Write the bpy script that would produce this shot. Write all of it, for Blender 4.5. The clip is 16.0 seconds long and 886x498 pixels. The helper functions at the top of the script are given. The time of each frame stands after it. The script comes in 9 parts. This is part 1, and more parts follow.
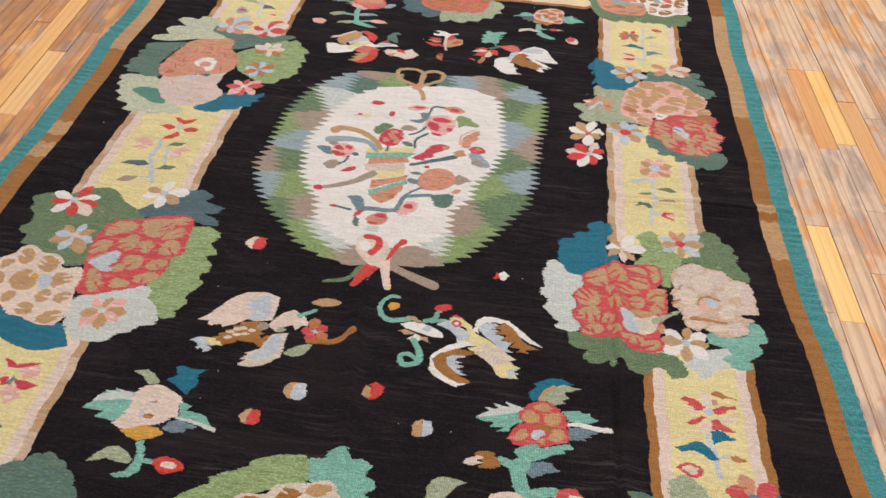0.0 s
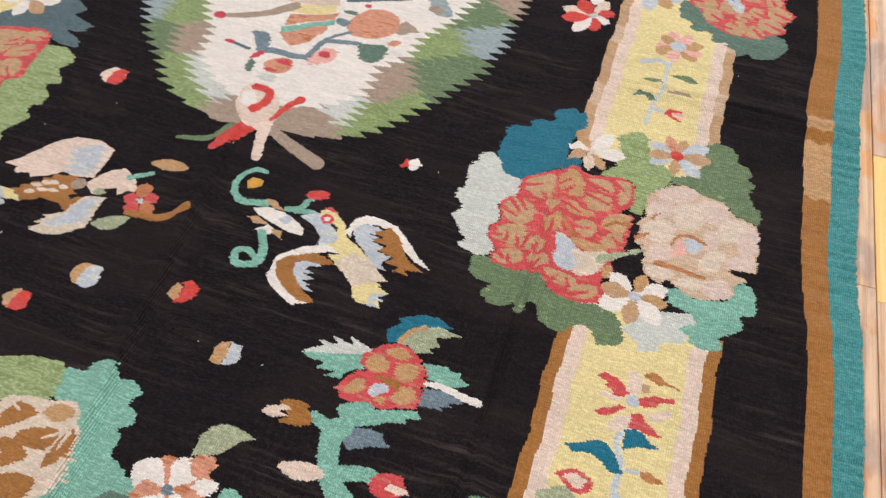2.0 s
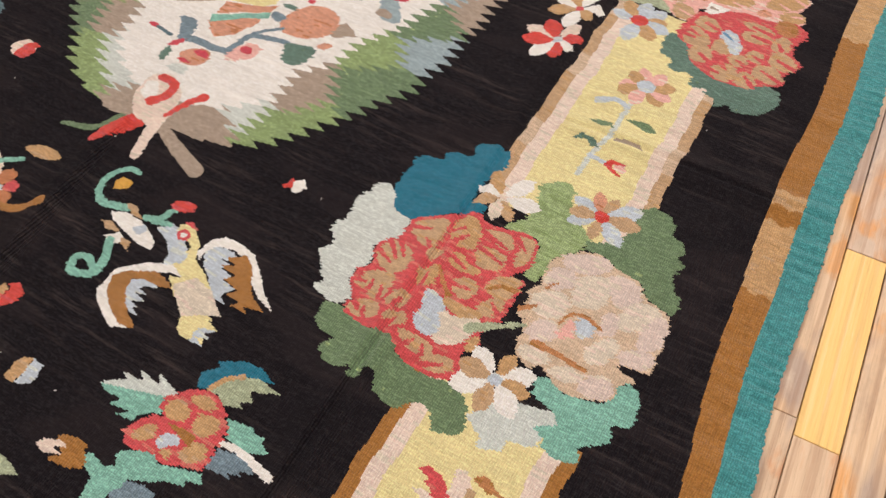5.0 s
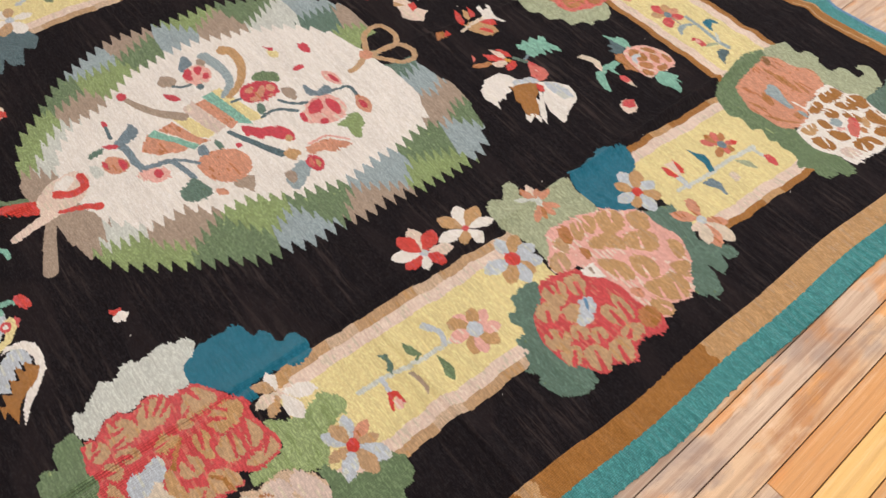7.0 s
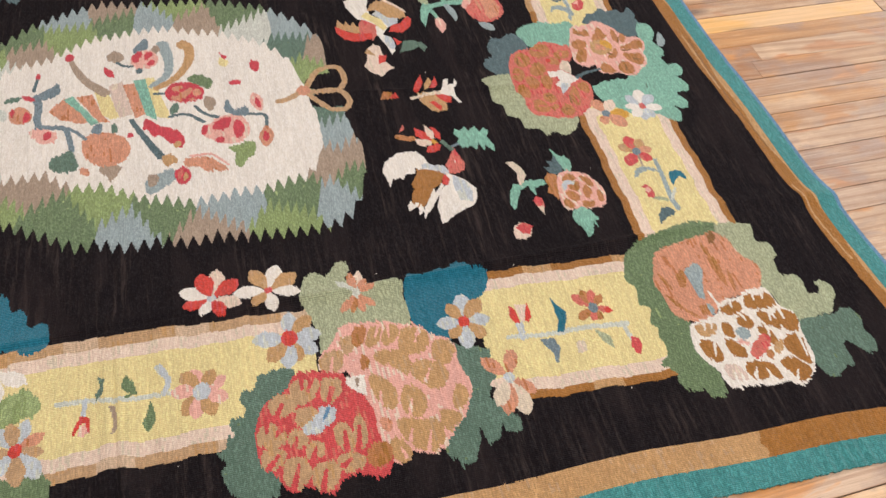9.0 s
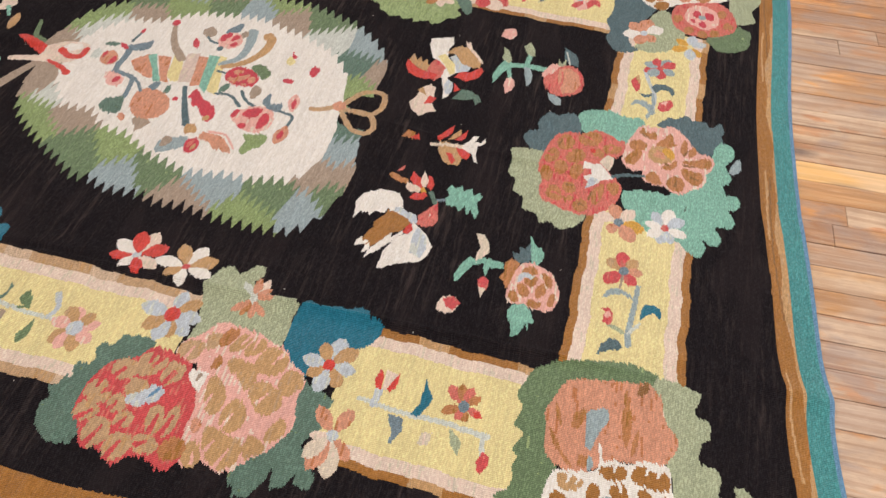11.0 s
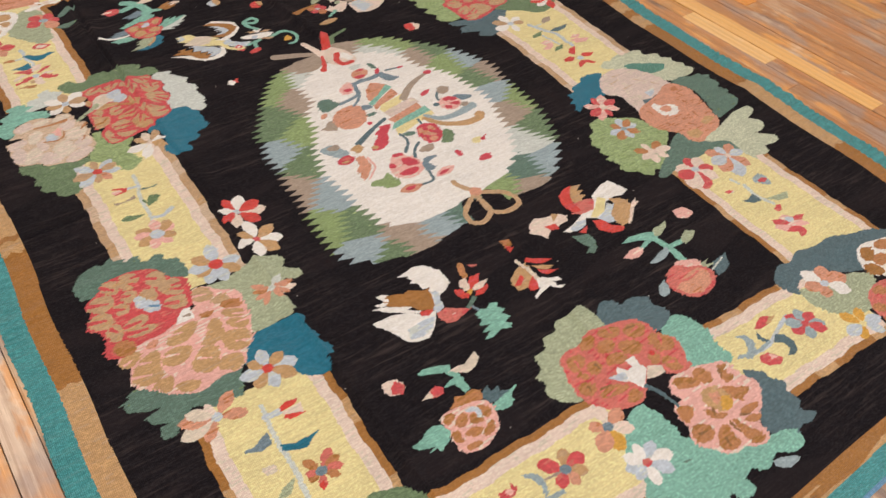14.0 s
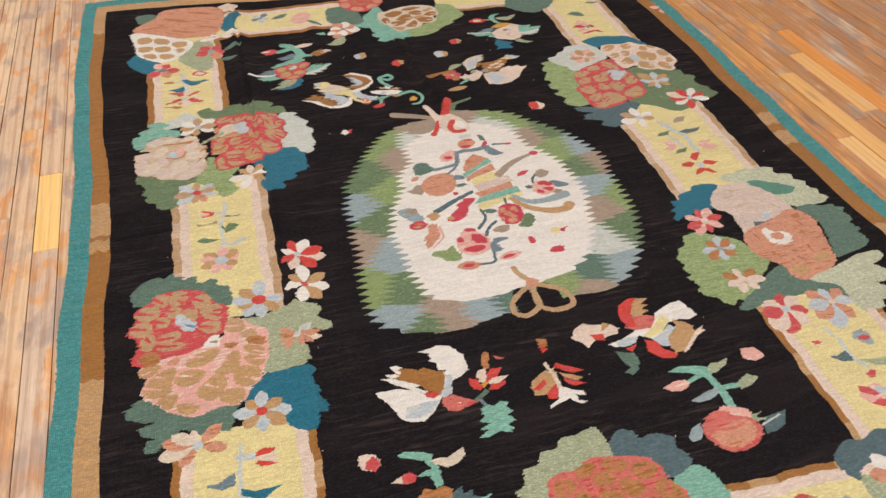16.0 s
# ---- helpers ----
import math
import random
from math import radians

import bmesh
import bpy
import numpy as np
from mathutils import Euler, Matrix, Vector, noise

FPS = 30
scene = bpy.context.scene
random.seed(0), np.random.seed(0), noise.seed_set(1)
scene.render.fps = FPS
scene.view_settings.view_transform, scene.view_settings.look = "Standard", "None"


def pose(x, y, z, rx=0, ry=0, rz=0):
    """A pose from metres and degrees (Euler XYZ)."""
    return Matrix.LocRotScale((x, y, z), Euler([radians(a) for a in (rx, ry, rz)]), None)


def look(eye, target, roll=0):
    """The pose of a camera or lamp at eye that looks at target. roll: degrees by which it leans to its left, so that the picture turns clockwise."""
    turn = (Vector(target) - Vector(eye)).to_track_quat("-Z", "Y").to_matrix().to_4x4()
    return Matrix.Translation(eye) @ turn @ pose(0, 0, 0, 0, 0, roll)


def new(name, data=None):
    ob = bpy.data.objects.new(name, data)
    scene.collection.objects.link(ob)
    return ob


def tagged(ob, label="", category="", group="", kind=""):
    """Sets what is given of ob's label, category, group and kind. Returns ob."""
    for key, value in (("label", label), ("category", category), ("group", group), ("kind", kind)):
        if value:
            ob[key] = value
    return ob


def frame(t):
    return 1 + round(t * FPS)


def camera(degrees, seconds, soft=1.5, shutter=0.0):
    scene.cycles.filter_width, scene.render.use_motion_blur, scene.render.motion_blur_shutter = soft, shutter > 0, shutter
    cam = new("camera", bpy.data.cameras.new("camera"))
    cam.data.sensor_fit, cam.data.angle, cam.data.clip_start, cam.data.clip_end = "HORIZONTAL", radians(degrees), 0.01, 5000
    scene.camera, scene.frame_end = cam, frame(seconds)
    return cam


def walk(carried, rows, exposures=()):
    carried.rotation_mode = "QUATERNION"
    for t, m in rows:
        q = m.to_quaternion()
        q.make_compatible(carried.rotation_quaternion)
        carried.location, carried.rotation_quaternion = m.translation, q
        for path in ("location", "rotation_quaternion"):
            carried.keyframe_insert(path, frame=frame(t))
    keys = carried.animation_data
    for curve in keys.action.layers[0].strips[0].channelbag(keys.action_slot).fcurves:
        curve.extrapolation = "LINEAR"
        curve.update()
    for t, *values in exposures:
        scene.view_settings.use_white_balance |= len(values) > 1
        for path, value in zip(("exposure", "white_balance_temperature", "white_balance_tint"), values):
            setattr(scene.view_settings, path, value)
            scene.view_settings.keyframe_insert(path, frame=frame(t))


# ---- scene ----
cam = camera(59.0, 16.0)
PATH = [
    (0, (0.196, -1.671, 1.502), (0.097, -0.268, 0.08), 4.0),
    (0.5, (0.299, -1.562, 1.434), (0.16, -0.224, -0.047), 5.0),
    (1, (0.412, -1.423, 1.377), (0.231, -0.164, -0.167), 6.1),
    (1.5, (0.483, -1.317, 1.293), (0.228, -0.137, -0.302), 5.5),
    (2, (0.595, -1.201, 1.153), (0.281, -0.104, -0.49), 3.4),
    (2.5, (0.685, -1.099, 1.027), (0.344, -0.051, -0.642), 2.1),
    (3, (0.758, -1.047, 0.943), (0.392, -0.01, -0.727), 1.1),
    (3.2, (0.774, -1.035, 0.923), (0.396, 0.002, -0.745), 0.8),
    (5.3, (0.937, -0.816, 1.117), (0.341, 0.122, -0.546), 0.7),
    (5.5, (0.978, -0.777, 1.152), (0.338, 0.157, -0.497), 1.1),
    (6, (1.052, -0.662, 1.238), (0.326, 0.229, -0.4), 2.1),
    (6.5, (1.146, -0.501, 1.286), (0.346, 0.351, -0.337), 3.7),
    (7, (1.209, -0.325, 1.308), (0.336, 0.48, -0.301), 4.9),
    (7.5, (1.232, -0.118, 1.316), (0.294, 0.629, -0.285), 6.4),
    (8, (1.267, 0.072, 1.349), (0.265, 0.727, -0.253), 7.2),
    (8.5, (1.335, 0.246, 1.36), (0.266, 0.779, -0.244), 7.3),
    (9, (1.4, 0.432, 1.358), (0.276, 0.838, -0.246), 7.5),
    (9.2, (1.418, 0.507, 1.349), (0.261, 0.854, -0.245), 6.9),
    (11.3, (1.319, 1.214, 1.359), (0.123, 0.88, -0.209), 3.4),
    (11.5, (1.3, 1.259, 1.361), (0.118, 0.878, -0.207), 4.0),
    (12, (1.24, 1.373, 1.355), (0.087, 0.841, -0.19), 3.6),
    (12.5, (1.145, 1.483, 1.367), (0.073, 0.749, -0.153), 2.7),
    (13, (1.072, 1.567, 1.398), (0.078, 0.694, -0.102), 2.9),
    (13.5, (1.007, 1.661, 1.405), (0.065, 0.674, -0.057), 3.5),
    (14, (0.933, 1.773, 1.417), (0.098, 0.66, -0.019), 3.3),
    (14.5, (0.848, 1.844, 1.419), (0.115, 0.642, -0.001), 3.1),
    (15, (0.735, 1.864, 1.416), (0.092, 0.59, 0.014), 3.0),
    (15.5, (0.611, 1.881, 1.429), (0.075, 0.535, 0.051), 2.5),
    (16, (0.551, 1.878, 1.44), (0.133, 0.457, 0.095), 1.0),
]
walk(cam, [(t, look(eye, target, roll)) for t, eye, target, roll in PATH],
     [(0.0, 0.15, 6360, 13), (1.5, 0.22, 6360, 13), (2.5, 0.34, 6380, 13), (3.2, 0.36, 6400, 13), (5.5, 0.18, 6740, 13), (7.0, 0.14, 6760, 13), (16.0, 0.12, 6760, 13)])

# world, lamps and exposure
world = bpy.data.worlds.new("world")
scene.world = world
world.use_nodes = True
world.node_tree.nodes["Background"].inputs[0].default_value = (0.9, 0.95, 1.0, 1)
world.node_tree.nodes["Background"].inputs[1].default_value = 0.3


def area(name, x, y, z, sx, sy, watts, colour, rx=0, ry=0, rz=0):
    data = bpy.data.lights.new(name, "AREA")
    data.shape, data.size, data.size_y, data.energy, data.color = "RECTANGLE", sx, sy, watts, colour
    ob = new(name, data)
    ob.matrix_world = pose(x, y, z, rx, ry, rz)
    return ob


# unseen stand-in lamps: four at the ceiling, one beyond the rug's far end
for x, y, watts in ((-1.3, -1.6, 30), (1.4, -1.6, 45), (-1.3, 1.7, 30), (1.4, 1.7, 45)):
    area("tube_light", x, y, 2.93, 0.3, 1.5, watts, (0.975, 0.955, 0.96))
area("window_light", -0.6, 4.3, 1.7, 3.0, 1.7, 52, (0.93, 0.96, 1.0), -90)


# ---- materials ----
def srgb(r, g, b):
    return tuple((c / 12.92 if c <= 0.04045 else ((c + 0.055) / 1.055) ** 2.4) for c in (r / 255, g / 255, b / 255))


class Tree:
    """A short way to wire a node material."""

    def __init__(self, name):
        self.mat = bpy.data.materials.new(name)
        self.mat.use_nodes = True
        self.n, self.l = self.mat.node_tree.nodes, self.mat.node_tree.links
        self.bsdf = self.n["Principled BSDF"]

    def node(self, kind, ins=None, **props):
        nd = self.n.new("ShaderNode" + kind)
        for k, v in props.items():
            if k == "blend_type":
                nd.blend_type = v
            elif k == "data_type":
                nd.data_type = v
            elif k == "operation":
                nd.operation = v
            elif k == "wave_type":
                nd.wave_type = v
            elif k == "bands_direction":
                nd.bands_direction = v
            elif k == "attribute_name":
                nd.attribute_name = v
        for k, v in (ins or {}).items():
            if isinstance(v, bpy.types.NodeSocket):
                self.l.new(v, nd.inputs[k])
            else:
                nd.inputs[k].default_value = v
        return nd

    def mapped(self, sx, sy, sz, rz=0.0, vec=None):
        vec = vec or self.node("TexCoord").outputs["Object"]
        return self.node("Mapping", {"Vector": vec, "Scale": (sx, sy, sz), "Rotation": (0, 0, rz)}).outputs[0]

    def noise(self, vec, scale, detail=4.0, rough=0.55, distort=0.0):
        return self.node("TexNoise", {"Vector": vec, "Scale": scale, "Detail": detail, "Roughness": rough, "Distortion": distort}).outputs[0]

    def ramp(self, fac, *stops):
        nd = self.node("ValToRGB", {"Fac": fac})
        el = nd.color_ramp.elements
        while len(el) < len(stops):
            el.new(0.5)
        for e, (p, c) in zip(el, stops):
            e.position, e.color = p, (*(c if isinstance(c, tuple) else (c, c, c)), 1)
        return nd.outputs[0]

    def mix(self, fac, a, b, mode="MIX"):
        nd = self.node("Mix", blend_type=mode, data_type="RGBA")
        for i, v in ((0, fac), (6, a), (7, b)):
            if isinstance(v, bpy.types.NodeSocket):
                self.l.new(v, nd.inputs[i])
            elif i and not isinstance(v, (int, float)):
                nd.inputs[i].default_value = (*v[:3], 1)
            else:
                nd.inputs[i].default_value = v if i == 0 else (v, v, v, 1)
        return nd.outputs[2]

    def math(self, op, a, b=0.0):
        nd = self.node("Math", operation=op)
        for i, v in enumerate((a, b)):
            if isinstance(v, bpy.types.NodeSocket):
                self.l.new(v, nd.inputs[i])
            else:
                nd.inputs[i].default_value = v
        return nd.outputs[0]

    def bump(self, height, strength, distance):
        nd = self.node("Bump", {"Height": height, "Strength": strength, "Distance": distance})
        self.l.new(nd.outputs[0], self.bsdf.inputs["Normal"])

    def done(self, colour, rough, spec=0.5):
        for k, v in (("Base Color", colour), ("Roughness", rough), ("Specular IOR Level", spec)):
            if isinstance(v, bpy.types.NodeSocket):
                self.l.new(v, self.bsdf.inputs[k])
            else:
                self.bsdf.inputs[k].default_value = (*v, 1) if isinstance(v, tuple) else v
        return self.mat


DYES = {
    "black": (27, 23, 26), "ivory": (236, 231, 221), "cream": (228, 211, 152), "blush": (228, 204, 188),
    "brown": (161, 109, 48), "tan": (192, 152, 104), "beige": (190, 156, 118), "teal": (62, 138, 139),
    "petrol": (12, 108, 132), "moss": (100, 123, 88), "leaf": (145, 165, 113), "sage": (160, 169, 138),
    "pine": (88, 116, 102), "slate": (76, 100, 106), "mint": (122, 176, 158), "sky": (186, 196, 204),
    "mist": (200, 206, 198), "red": (208, 64, 53), "rose": (204, 76, 78), "coral": (209, 148, 119),
    "pink": (229, 172, 160), "taupe": (164, 146, 128), "gold": (210, 158, 62), "dusk": (108, 128, 138),
    "haze": (150, 168, 172), "clay": (186, 118, 74), "bone": (214, 200, 180), "walnut": (138, 96, 52), "grass": (132, 153, 99),
    "shell": (212, 192, 180), "sand": (206, 180, 152), "salmon": (207, 110, 98), "umber": (184, 124, 76), "crimson": (200, 62, 76), "lichen": (186, 193, 164), "jade": (82, 134, 118), "azure": (98, 142, 176),
}


HEATHER = ("lichen", "jade", "moss", "pine", "leaf", "grass", "sage", "slate", "mint", "dusk", "teal")


def wool(name, rgb):
    """Hand-spun weft in one dye: uneven colour along the weft, beads shaded over the ribs of the warp, pale flecks,
    wear and painted sheen.
    """
    t = Tree("wool_" + name)
    base = srgb(*rgb)
    dark_wool = name == "black"
    lift = 0.8 if dark_wool else 1.0
    pale = 2.0 if name in HEATHER else 1.5
    quiet = 0.6 if sum(rgb) > 560 else 1.0
    place = t.mapped(1, 1, 1)
    sway = t.node("VectorMath", {0: place, 1: t.node("VectorMath", {0: t.node("TexNoise", {"Vector": place, "Scale": 26.0, "Detail": 2.0}).outputs[1], 1: (0.006, 0.006, 0.0)}, operation="MULTIPLY").outputs[0]}, operation="ADD").outputs[0]
    tone = t.noise(t.mapped(5, 46, 1, vec=sway), 2.0, 5.0, 0.62)
    thread = t.noise(t.mapped(16, 330, 1, vec=sway), 1.0, 4.0, 0.62)
    fleck = t.noise(t.mapped(140, 360, 75, vec=sway), 1.0, 2.5, 0.6)
    patch = t.noise(t.mapped(1, 2.4, 1), 5.0, 4.0, 0.55)
    rib = t.node("TexWave", {"Vector": place, "Scale": 88.0, "Distortion": 3.4, "Detail": 2.0, "Detail Scale": 2.0}, wave_type="BANDS", bands_direction="X").outputs[1]
    beat = t.noise(t.mapped(60, 620, 40, vec=sway), 1.0, 2.0, 0.6)
    bead = t.math("MULTIPLY", rib, beat)
    col = t.mix(t.ramp(tone, (0.34, 0.0), (0.66, 1.0)), tuple(c * 0.84 for c in base), tuple(min(1.0, c * 1.12 + 0.004) for c in base))
    col = t.mix(0.5, col, t.mix(t.ramp(patch, (0.32, 0.0), (0.68, 1.0)), tuple(c * 0.86 for c in base), tuple(min(1, c * 1.10) for c in base)))
    col = t.mix(t.ramp(thread, (0.38, 0.42 * quiet), (0.48, 0.0)), col, tuple(c * 0.66 for c in base))
    col = t.mix(t.ramp(thread, (0.54, 0.0), (0.66, 0.40)), col, tuple(min(1, c * 1.30 + (0.004 if dark_wool else 0.012)) for c in base))
    # darker between the ribs, paler on their crowns: relief shading put into the colour
    col = t.mix(t.ramp(bead, (0.05, 0.24 * quiet), (0.20, 0.0)), col, tuple(c * 0.55 for c in base))
    col = t.mix(t.ramp(bead, (0.40, 0.0), (0.60, 0.50)), col, tuple(min(1, c * pale + 0.025 * lift) for c in base))
    col = t.mix(t.ramp(fleck, (0.52, 0.0), (0.64, 0.46)), col, tuple(min(1, c * pale + 0.026 * lift) for c in base))
    col = t.mix(t.ramp(fleck, (0.36, 0.34 * quiet), (0.46, 0.0)), col, tuple(c * 0.56 for c in base))
    if dark_wool:
        # grey-brown streaks: rubbed wool, and sheen put into the colour
        rub_and_sheen = t.noise(t.mapped(5, 64, 1, vec=sway), 1.6, 6.0, 0.66, 0.5)
        where = t.noise(t.mapped(1.6, 4.0, 1), 1.6, 5.0, 0.62)
        streak = t.math("MULTIPLY", t.ramp(rub_and_sheen, (0.50, 0.0), (0.70, 1.0)), t.ramp(where, (0.42, 0.05), (0.64, 0.56)))
        col = t.mix(streak, col, srgb(92, 80, 76))
        batch = t.noise(t.mapped(1.3, 4.5, 1), 2.2, 1.0, 0.4)
        col = t.mix(t.ramp(batch, (0.56, 0.0), (0.60, 0.35)), col, srgb(48, 41, 42))
    pucker = t.noise(t.mapped(18, 70, 18), 1.0, 3.0, 0.6)
    t.bump(t.math("ADD", t.math("ADD", t.math("MULTIPLY", bead, 1.3), t.math("MULTIPLY", fleck, 0.9)), t.math("MULTIPLY", pucker, 2.1)), 0.9, 0.0031)
    t.bsdf.inputs["Sheen Weight"].default_value = 0.0 if dark_wool else 0.12
    t.bsdf.inputs["Sheen Roughness"].default_value = 0.5
    return t.done(col, 0.94, 0.055 if dark_wool else 0.1)


WOOL = {k: wool(k, v) for k, v in DYES.items()}
DYE_ID = {k: i for i, k in enumerate(DYES)}


def plank_wood(name, fresh=""):
    """Old pine: soft patches of orange varnish on bare, pinkish-grey wood; quiet grain, knots and stains along the board."""
    t = Tree(name)
    rnd = t.node("ObjectInfo").outputs["Random"]
    geo = t.node("NewGeometry")
    rnd = t.math("FRACT", t.math("ADD", rnd, t.math("MULTIPLY", geo.outputs["Random Per Island"], 3.7)))
    r2, r3 = t.math("FRACT", t.math("MULTIPLY", rnd, 7.31)), t.math("FRACT", t.math("MULTIPLY", rnd, 23.7))
    shift = t.node("CombineXYZ", {0: t.math("MULTIPLY", rnd, 37.0), 1: t.math("MULTIPLY", rnd, 91.0), 2: rnd}).outputs[0]
    co = t.node("VectorMath", {0: t.node("TexCoord").outputs["Object"], 1: shift}, operation="ADD").outputs[0]
    place = geo.outputs["Position"]
    flow = t.node("TexWave", {"Vector": t.mapped(1, 0.05, 1, vec=co), "Scale": 11.0, "Distortion": 9.0, "Detail": 3.0, "Detail Scale": 0.9, "Detail Roughness": 0.6}, wave_type="BANDS", bands_direction="X").outputs[1]
    grain = t.noise(t.mapped(190, 3.6, 20, vec=co), 1.0, 7.0, 0.7, 0.6)
    fine = t.noise(t.mapped(480, 11, 60, vec=co), 1.0, 5.0, 0.72, 0.4)
    wear = t.noise(t.mapped(9, 3.2, 4, vec=co), 1.0, 5.0, 0.55, 0.5)
    tread = t.noise(t.mapped(1, 0.7, 1, vec=place), 2.6, 4.0, 0.6)
    drops = t.noise(t.mapped(14, 5, 4, vec=co), 1.0, 4.0, 0.55, 0.4)
    stain = t.noise(t.mapped(10, 5.0, 4, vec=co), 1.0, 6.0, 0.65)
    if fresh == "amber":
        varnish = t.ramp(r3, (0.0, srgb(214, 138, 62)), (0.5, srgb(226, 152, 66)), (1.0, srgb(204, 128, 64)))
        bare = t.ramp(r3, (0.0, srgb(206, 150, 92)), (0.5, srgb(214, 156, 90)), (1.0, srgb(200, 158, 112)))
    elif fresh == "yellow":
        varnish = t.ramp(r3, (0.0, srgb(238, 184, 88)), (1.0, srgb(232, 172, 78)))
        bare = t.ramp(r3, (0.0, srgb(234, 192, 116)), (1.0, srgb(228, 184, 112)))
    elif fresh:
        varnish = t.ramp(r3, (0.0, srgb(224, 180, 118)), (0.5, srgb(224, 172, 102)), (1.0, srgb(228, 194, 140)))
        bare = t.ramp(r3, (0.0, srgb(218, 184, 144)), (0.5, srgb(220, 184, 136)), (1.0, srgb(226, 200, 162)))
    else:
        varnish = t.ramp(rnd, (0.0, srgb(178, 118, 66)), (0.3, srgb(190, 136, 86)), (0.55, srgb(165, 111, 69)), (0.8, srgb(207, 150, 80)), (1.0, srgb(160, 117, 82)))
        bare = t.ramp(r3, (0.0, srgb(198, 174, 152)), (0.35, srgb(212, 180, 144)), (0.7, srgb(184, 160, 141)), (1.0, srgb(218, 188, 152)))
    # less varnish is left on the side of the room towards the east wall
    east_bareness = t.math("MULTIPLY", t.math("SUBTRACT", t.node("SeparateXYZ", {0: place}).outputs[0], 0.25), 0.11)
    level = t.math("ADD", wear, t.math("MULTIPLY", t.math("SUBTRACT", r2, 0.5), 0.25))
    level = t.math("ADD", t.math("ADD", level, east_bareness), t.math("MULTIPLY", t.math("SUBTRACT", tread, 0.5), 0.7))
    # stain value rises northwards from y 1.2, so boards turn browner there
    north_side = t.math("MULTIPLY", t.math("SUBTRACT", t.node("SeparateXYZ", {0: place}).outputs[1], 1.2), 0.30)
    stain = t.math("ADD", stain, t.math("MAXIMUM", north_side, 0.0))
    worn = t.ramp(level, (0.39, 0.0), (0.46, 0.55), (0.56, 1.0))
    col = t.mix(worn, varnish, bare)
    if not fresh:
        # islands of amber varnish, grey damp marks that run over several boards, pale scuffs
        col = t.mix(t.ramp(drops, (0.54, 0.0), (0.61, 0.8)), col, t.mix(r2, srgb(222, 158, 80), srgb(202, 134, 80)))
        col = t.mix(t.ramp(stain, (0.54, 0.0), (0.70, 0.5)), col, srgb(156, 130, 110))
        damp = t.noise(t.mapped(6, 2.6, 1, vec=place), 1.6, 4.0, 0.58, 0.4)
        col = t.mix(t.ramp(damp, (0.52, 0.0), (0.62, 0.70)), col, srgb(154, 136, 126))
        col = t.mix(t.ramp(stain, (0.30, 0.6), (0.42, 0.0)), col, srgb(230, 206, 176))
    col = t.mix(t.ramp(flow, (0.06, 0.3 if fresh else 0.6), (0.34, 0.0)), col, t.mix(0.5, col, srgb(128, 80, 46)))
    col = t.mix(t.ramp(grain, (0.32, 0.45), (0.48, 0.0)), col, t.mix(0.5, col, srgb(246, 226, 196)))
    col = t.mix(t.ramp(grain, (0.54, 0.0), (0.68, 0.5)), col, t.mix(0.5, col, srgb(120, 80, 52)))
    col = t.mix(t.ramp(fine, (0.30, 0.30), (0.44, 0.0)), col, t.mix(0.5, col, srgb(250, 232, 206)))
    col = t.mix(t.ramp(fine, (0.56, 0.0), (0.70, 0.5 if not fresh else 0.25)), col, srgb(116, 82, 58))
    knot = t.node("TexVoronoi", {"Vector": t.mapped(5, 1.3, 1, vec=co), "Scale": 1.0}).outputs[0]
    col = t.mix(t.ramp(knot, (0.03, 0.8), (0.10, 0.0)), col, srgb(106, 88, 80))
    t.bump(t.math("ADD", t.math("MULTIPLY", flow, 0.3), t.math("ADD", grain, fine)), 0.6, 0.0016)
    return t.done(col, t.ramp(level, (0.4, 0.34), (0.6, 0.56)), 0.5)


def plain(name, rgb, rough, var=0.08, scale=3.0):
    t = Tree(name)
    c = srgb(*rgb)
    n1 = t.noise(t.mapped(1, 1, 1), scale, 6.0, 0.6)
    col = t.mix(n1, tuple(v * (1 - var) for v in c), tuple(min(1, v * (1 + var)) for v in c))
    t.bump(t.noise(t.mapped(1, 1, 1), 160.0, 3.0), 0.15, 0.002)
    return t.done(col, rough, 0.4)


PLANK = plank_wood("plank_wood")
FRESH_PLANK = plank_wood("fresh_plank_wood", "pale")
AMBER_PLANK = plank_wood("amber_plank_wood", "amber")
YELLOW_PLANK = plank_wood("yellow_plank_wood", "yellow")
GAP = plain("floor_gap", (66, 47, 34), 0.95)
PLASTER = plain("wall_plaster", (220, 219, 216), 0.9)
WHITE = plain("ceiling_paint", (232, 230, 224), 0.9)


def solid(name, bm, mat, parent=None, label=""):
    me = bpy.data.meshes.new(name)
    bm.to_mesh(me)
    bm.free()
    me.materials.append(mat)
    ob = new(name, me)
    ob.parent = parent
    return tagged(ob, label) if label else ob


def box(bm, x0, x1, y0, y1, z0, z1):
    m = Matrix.Translation(((x0 + x1) / 2, (y0 + y1) / 2, (z0 + z1) / 2)) @ Matrix.Diagonal((x1 - x0, y1 - y0, z1 - z0, 1))
    bmesh.ops.create_cube(bm, size=1, matrix=m)


def room_part(name, label, mat, *boxes):
    bm = bmesh.new()
    for b in boxes:
        box(bm, *b)
    return tagged(solid(name, bm, mat), label, name.split("_")[0], kind="structure")


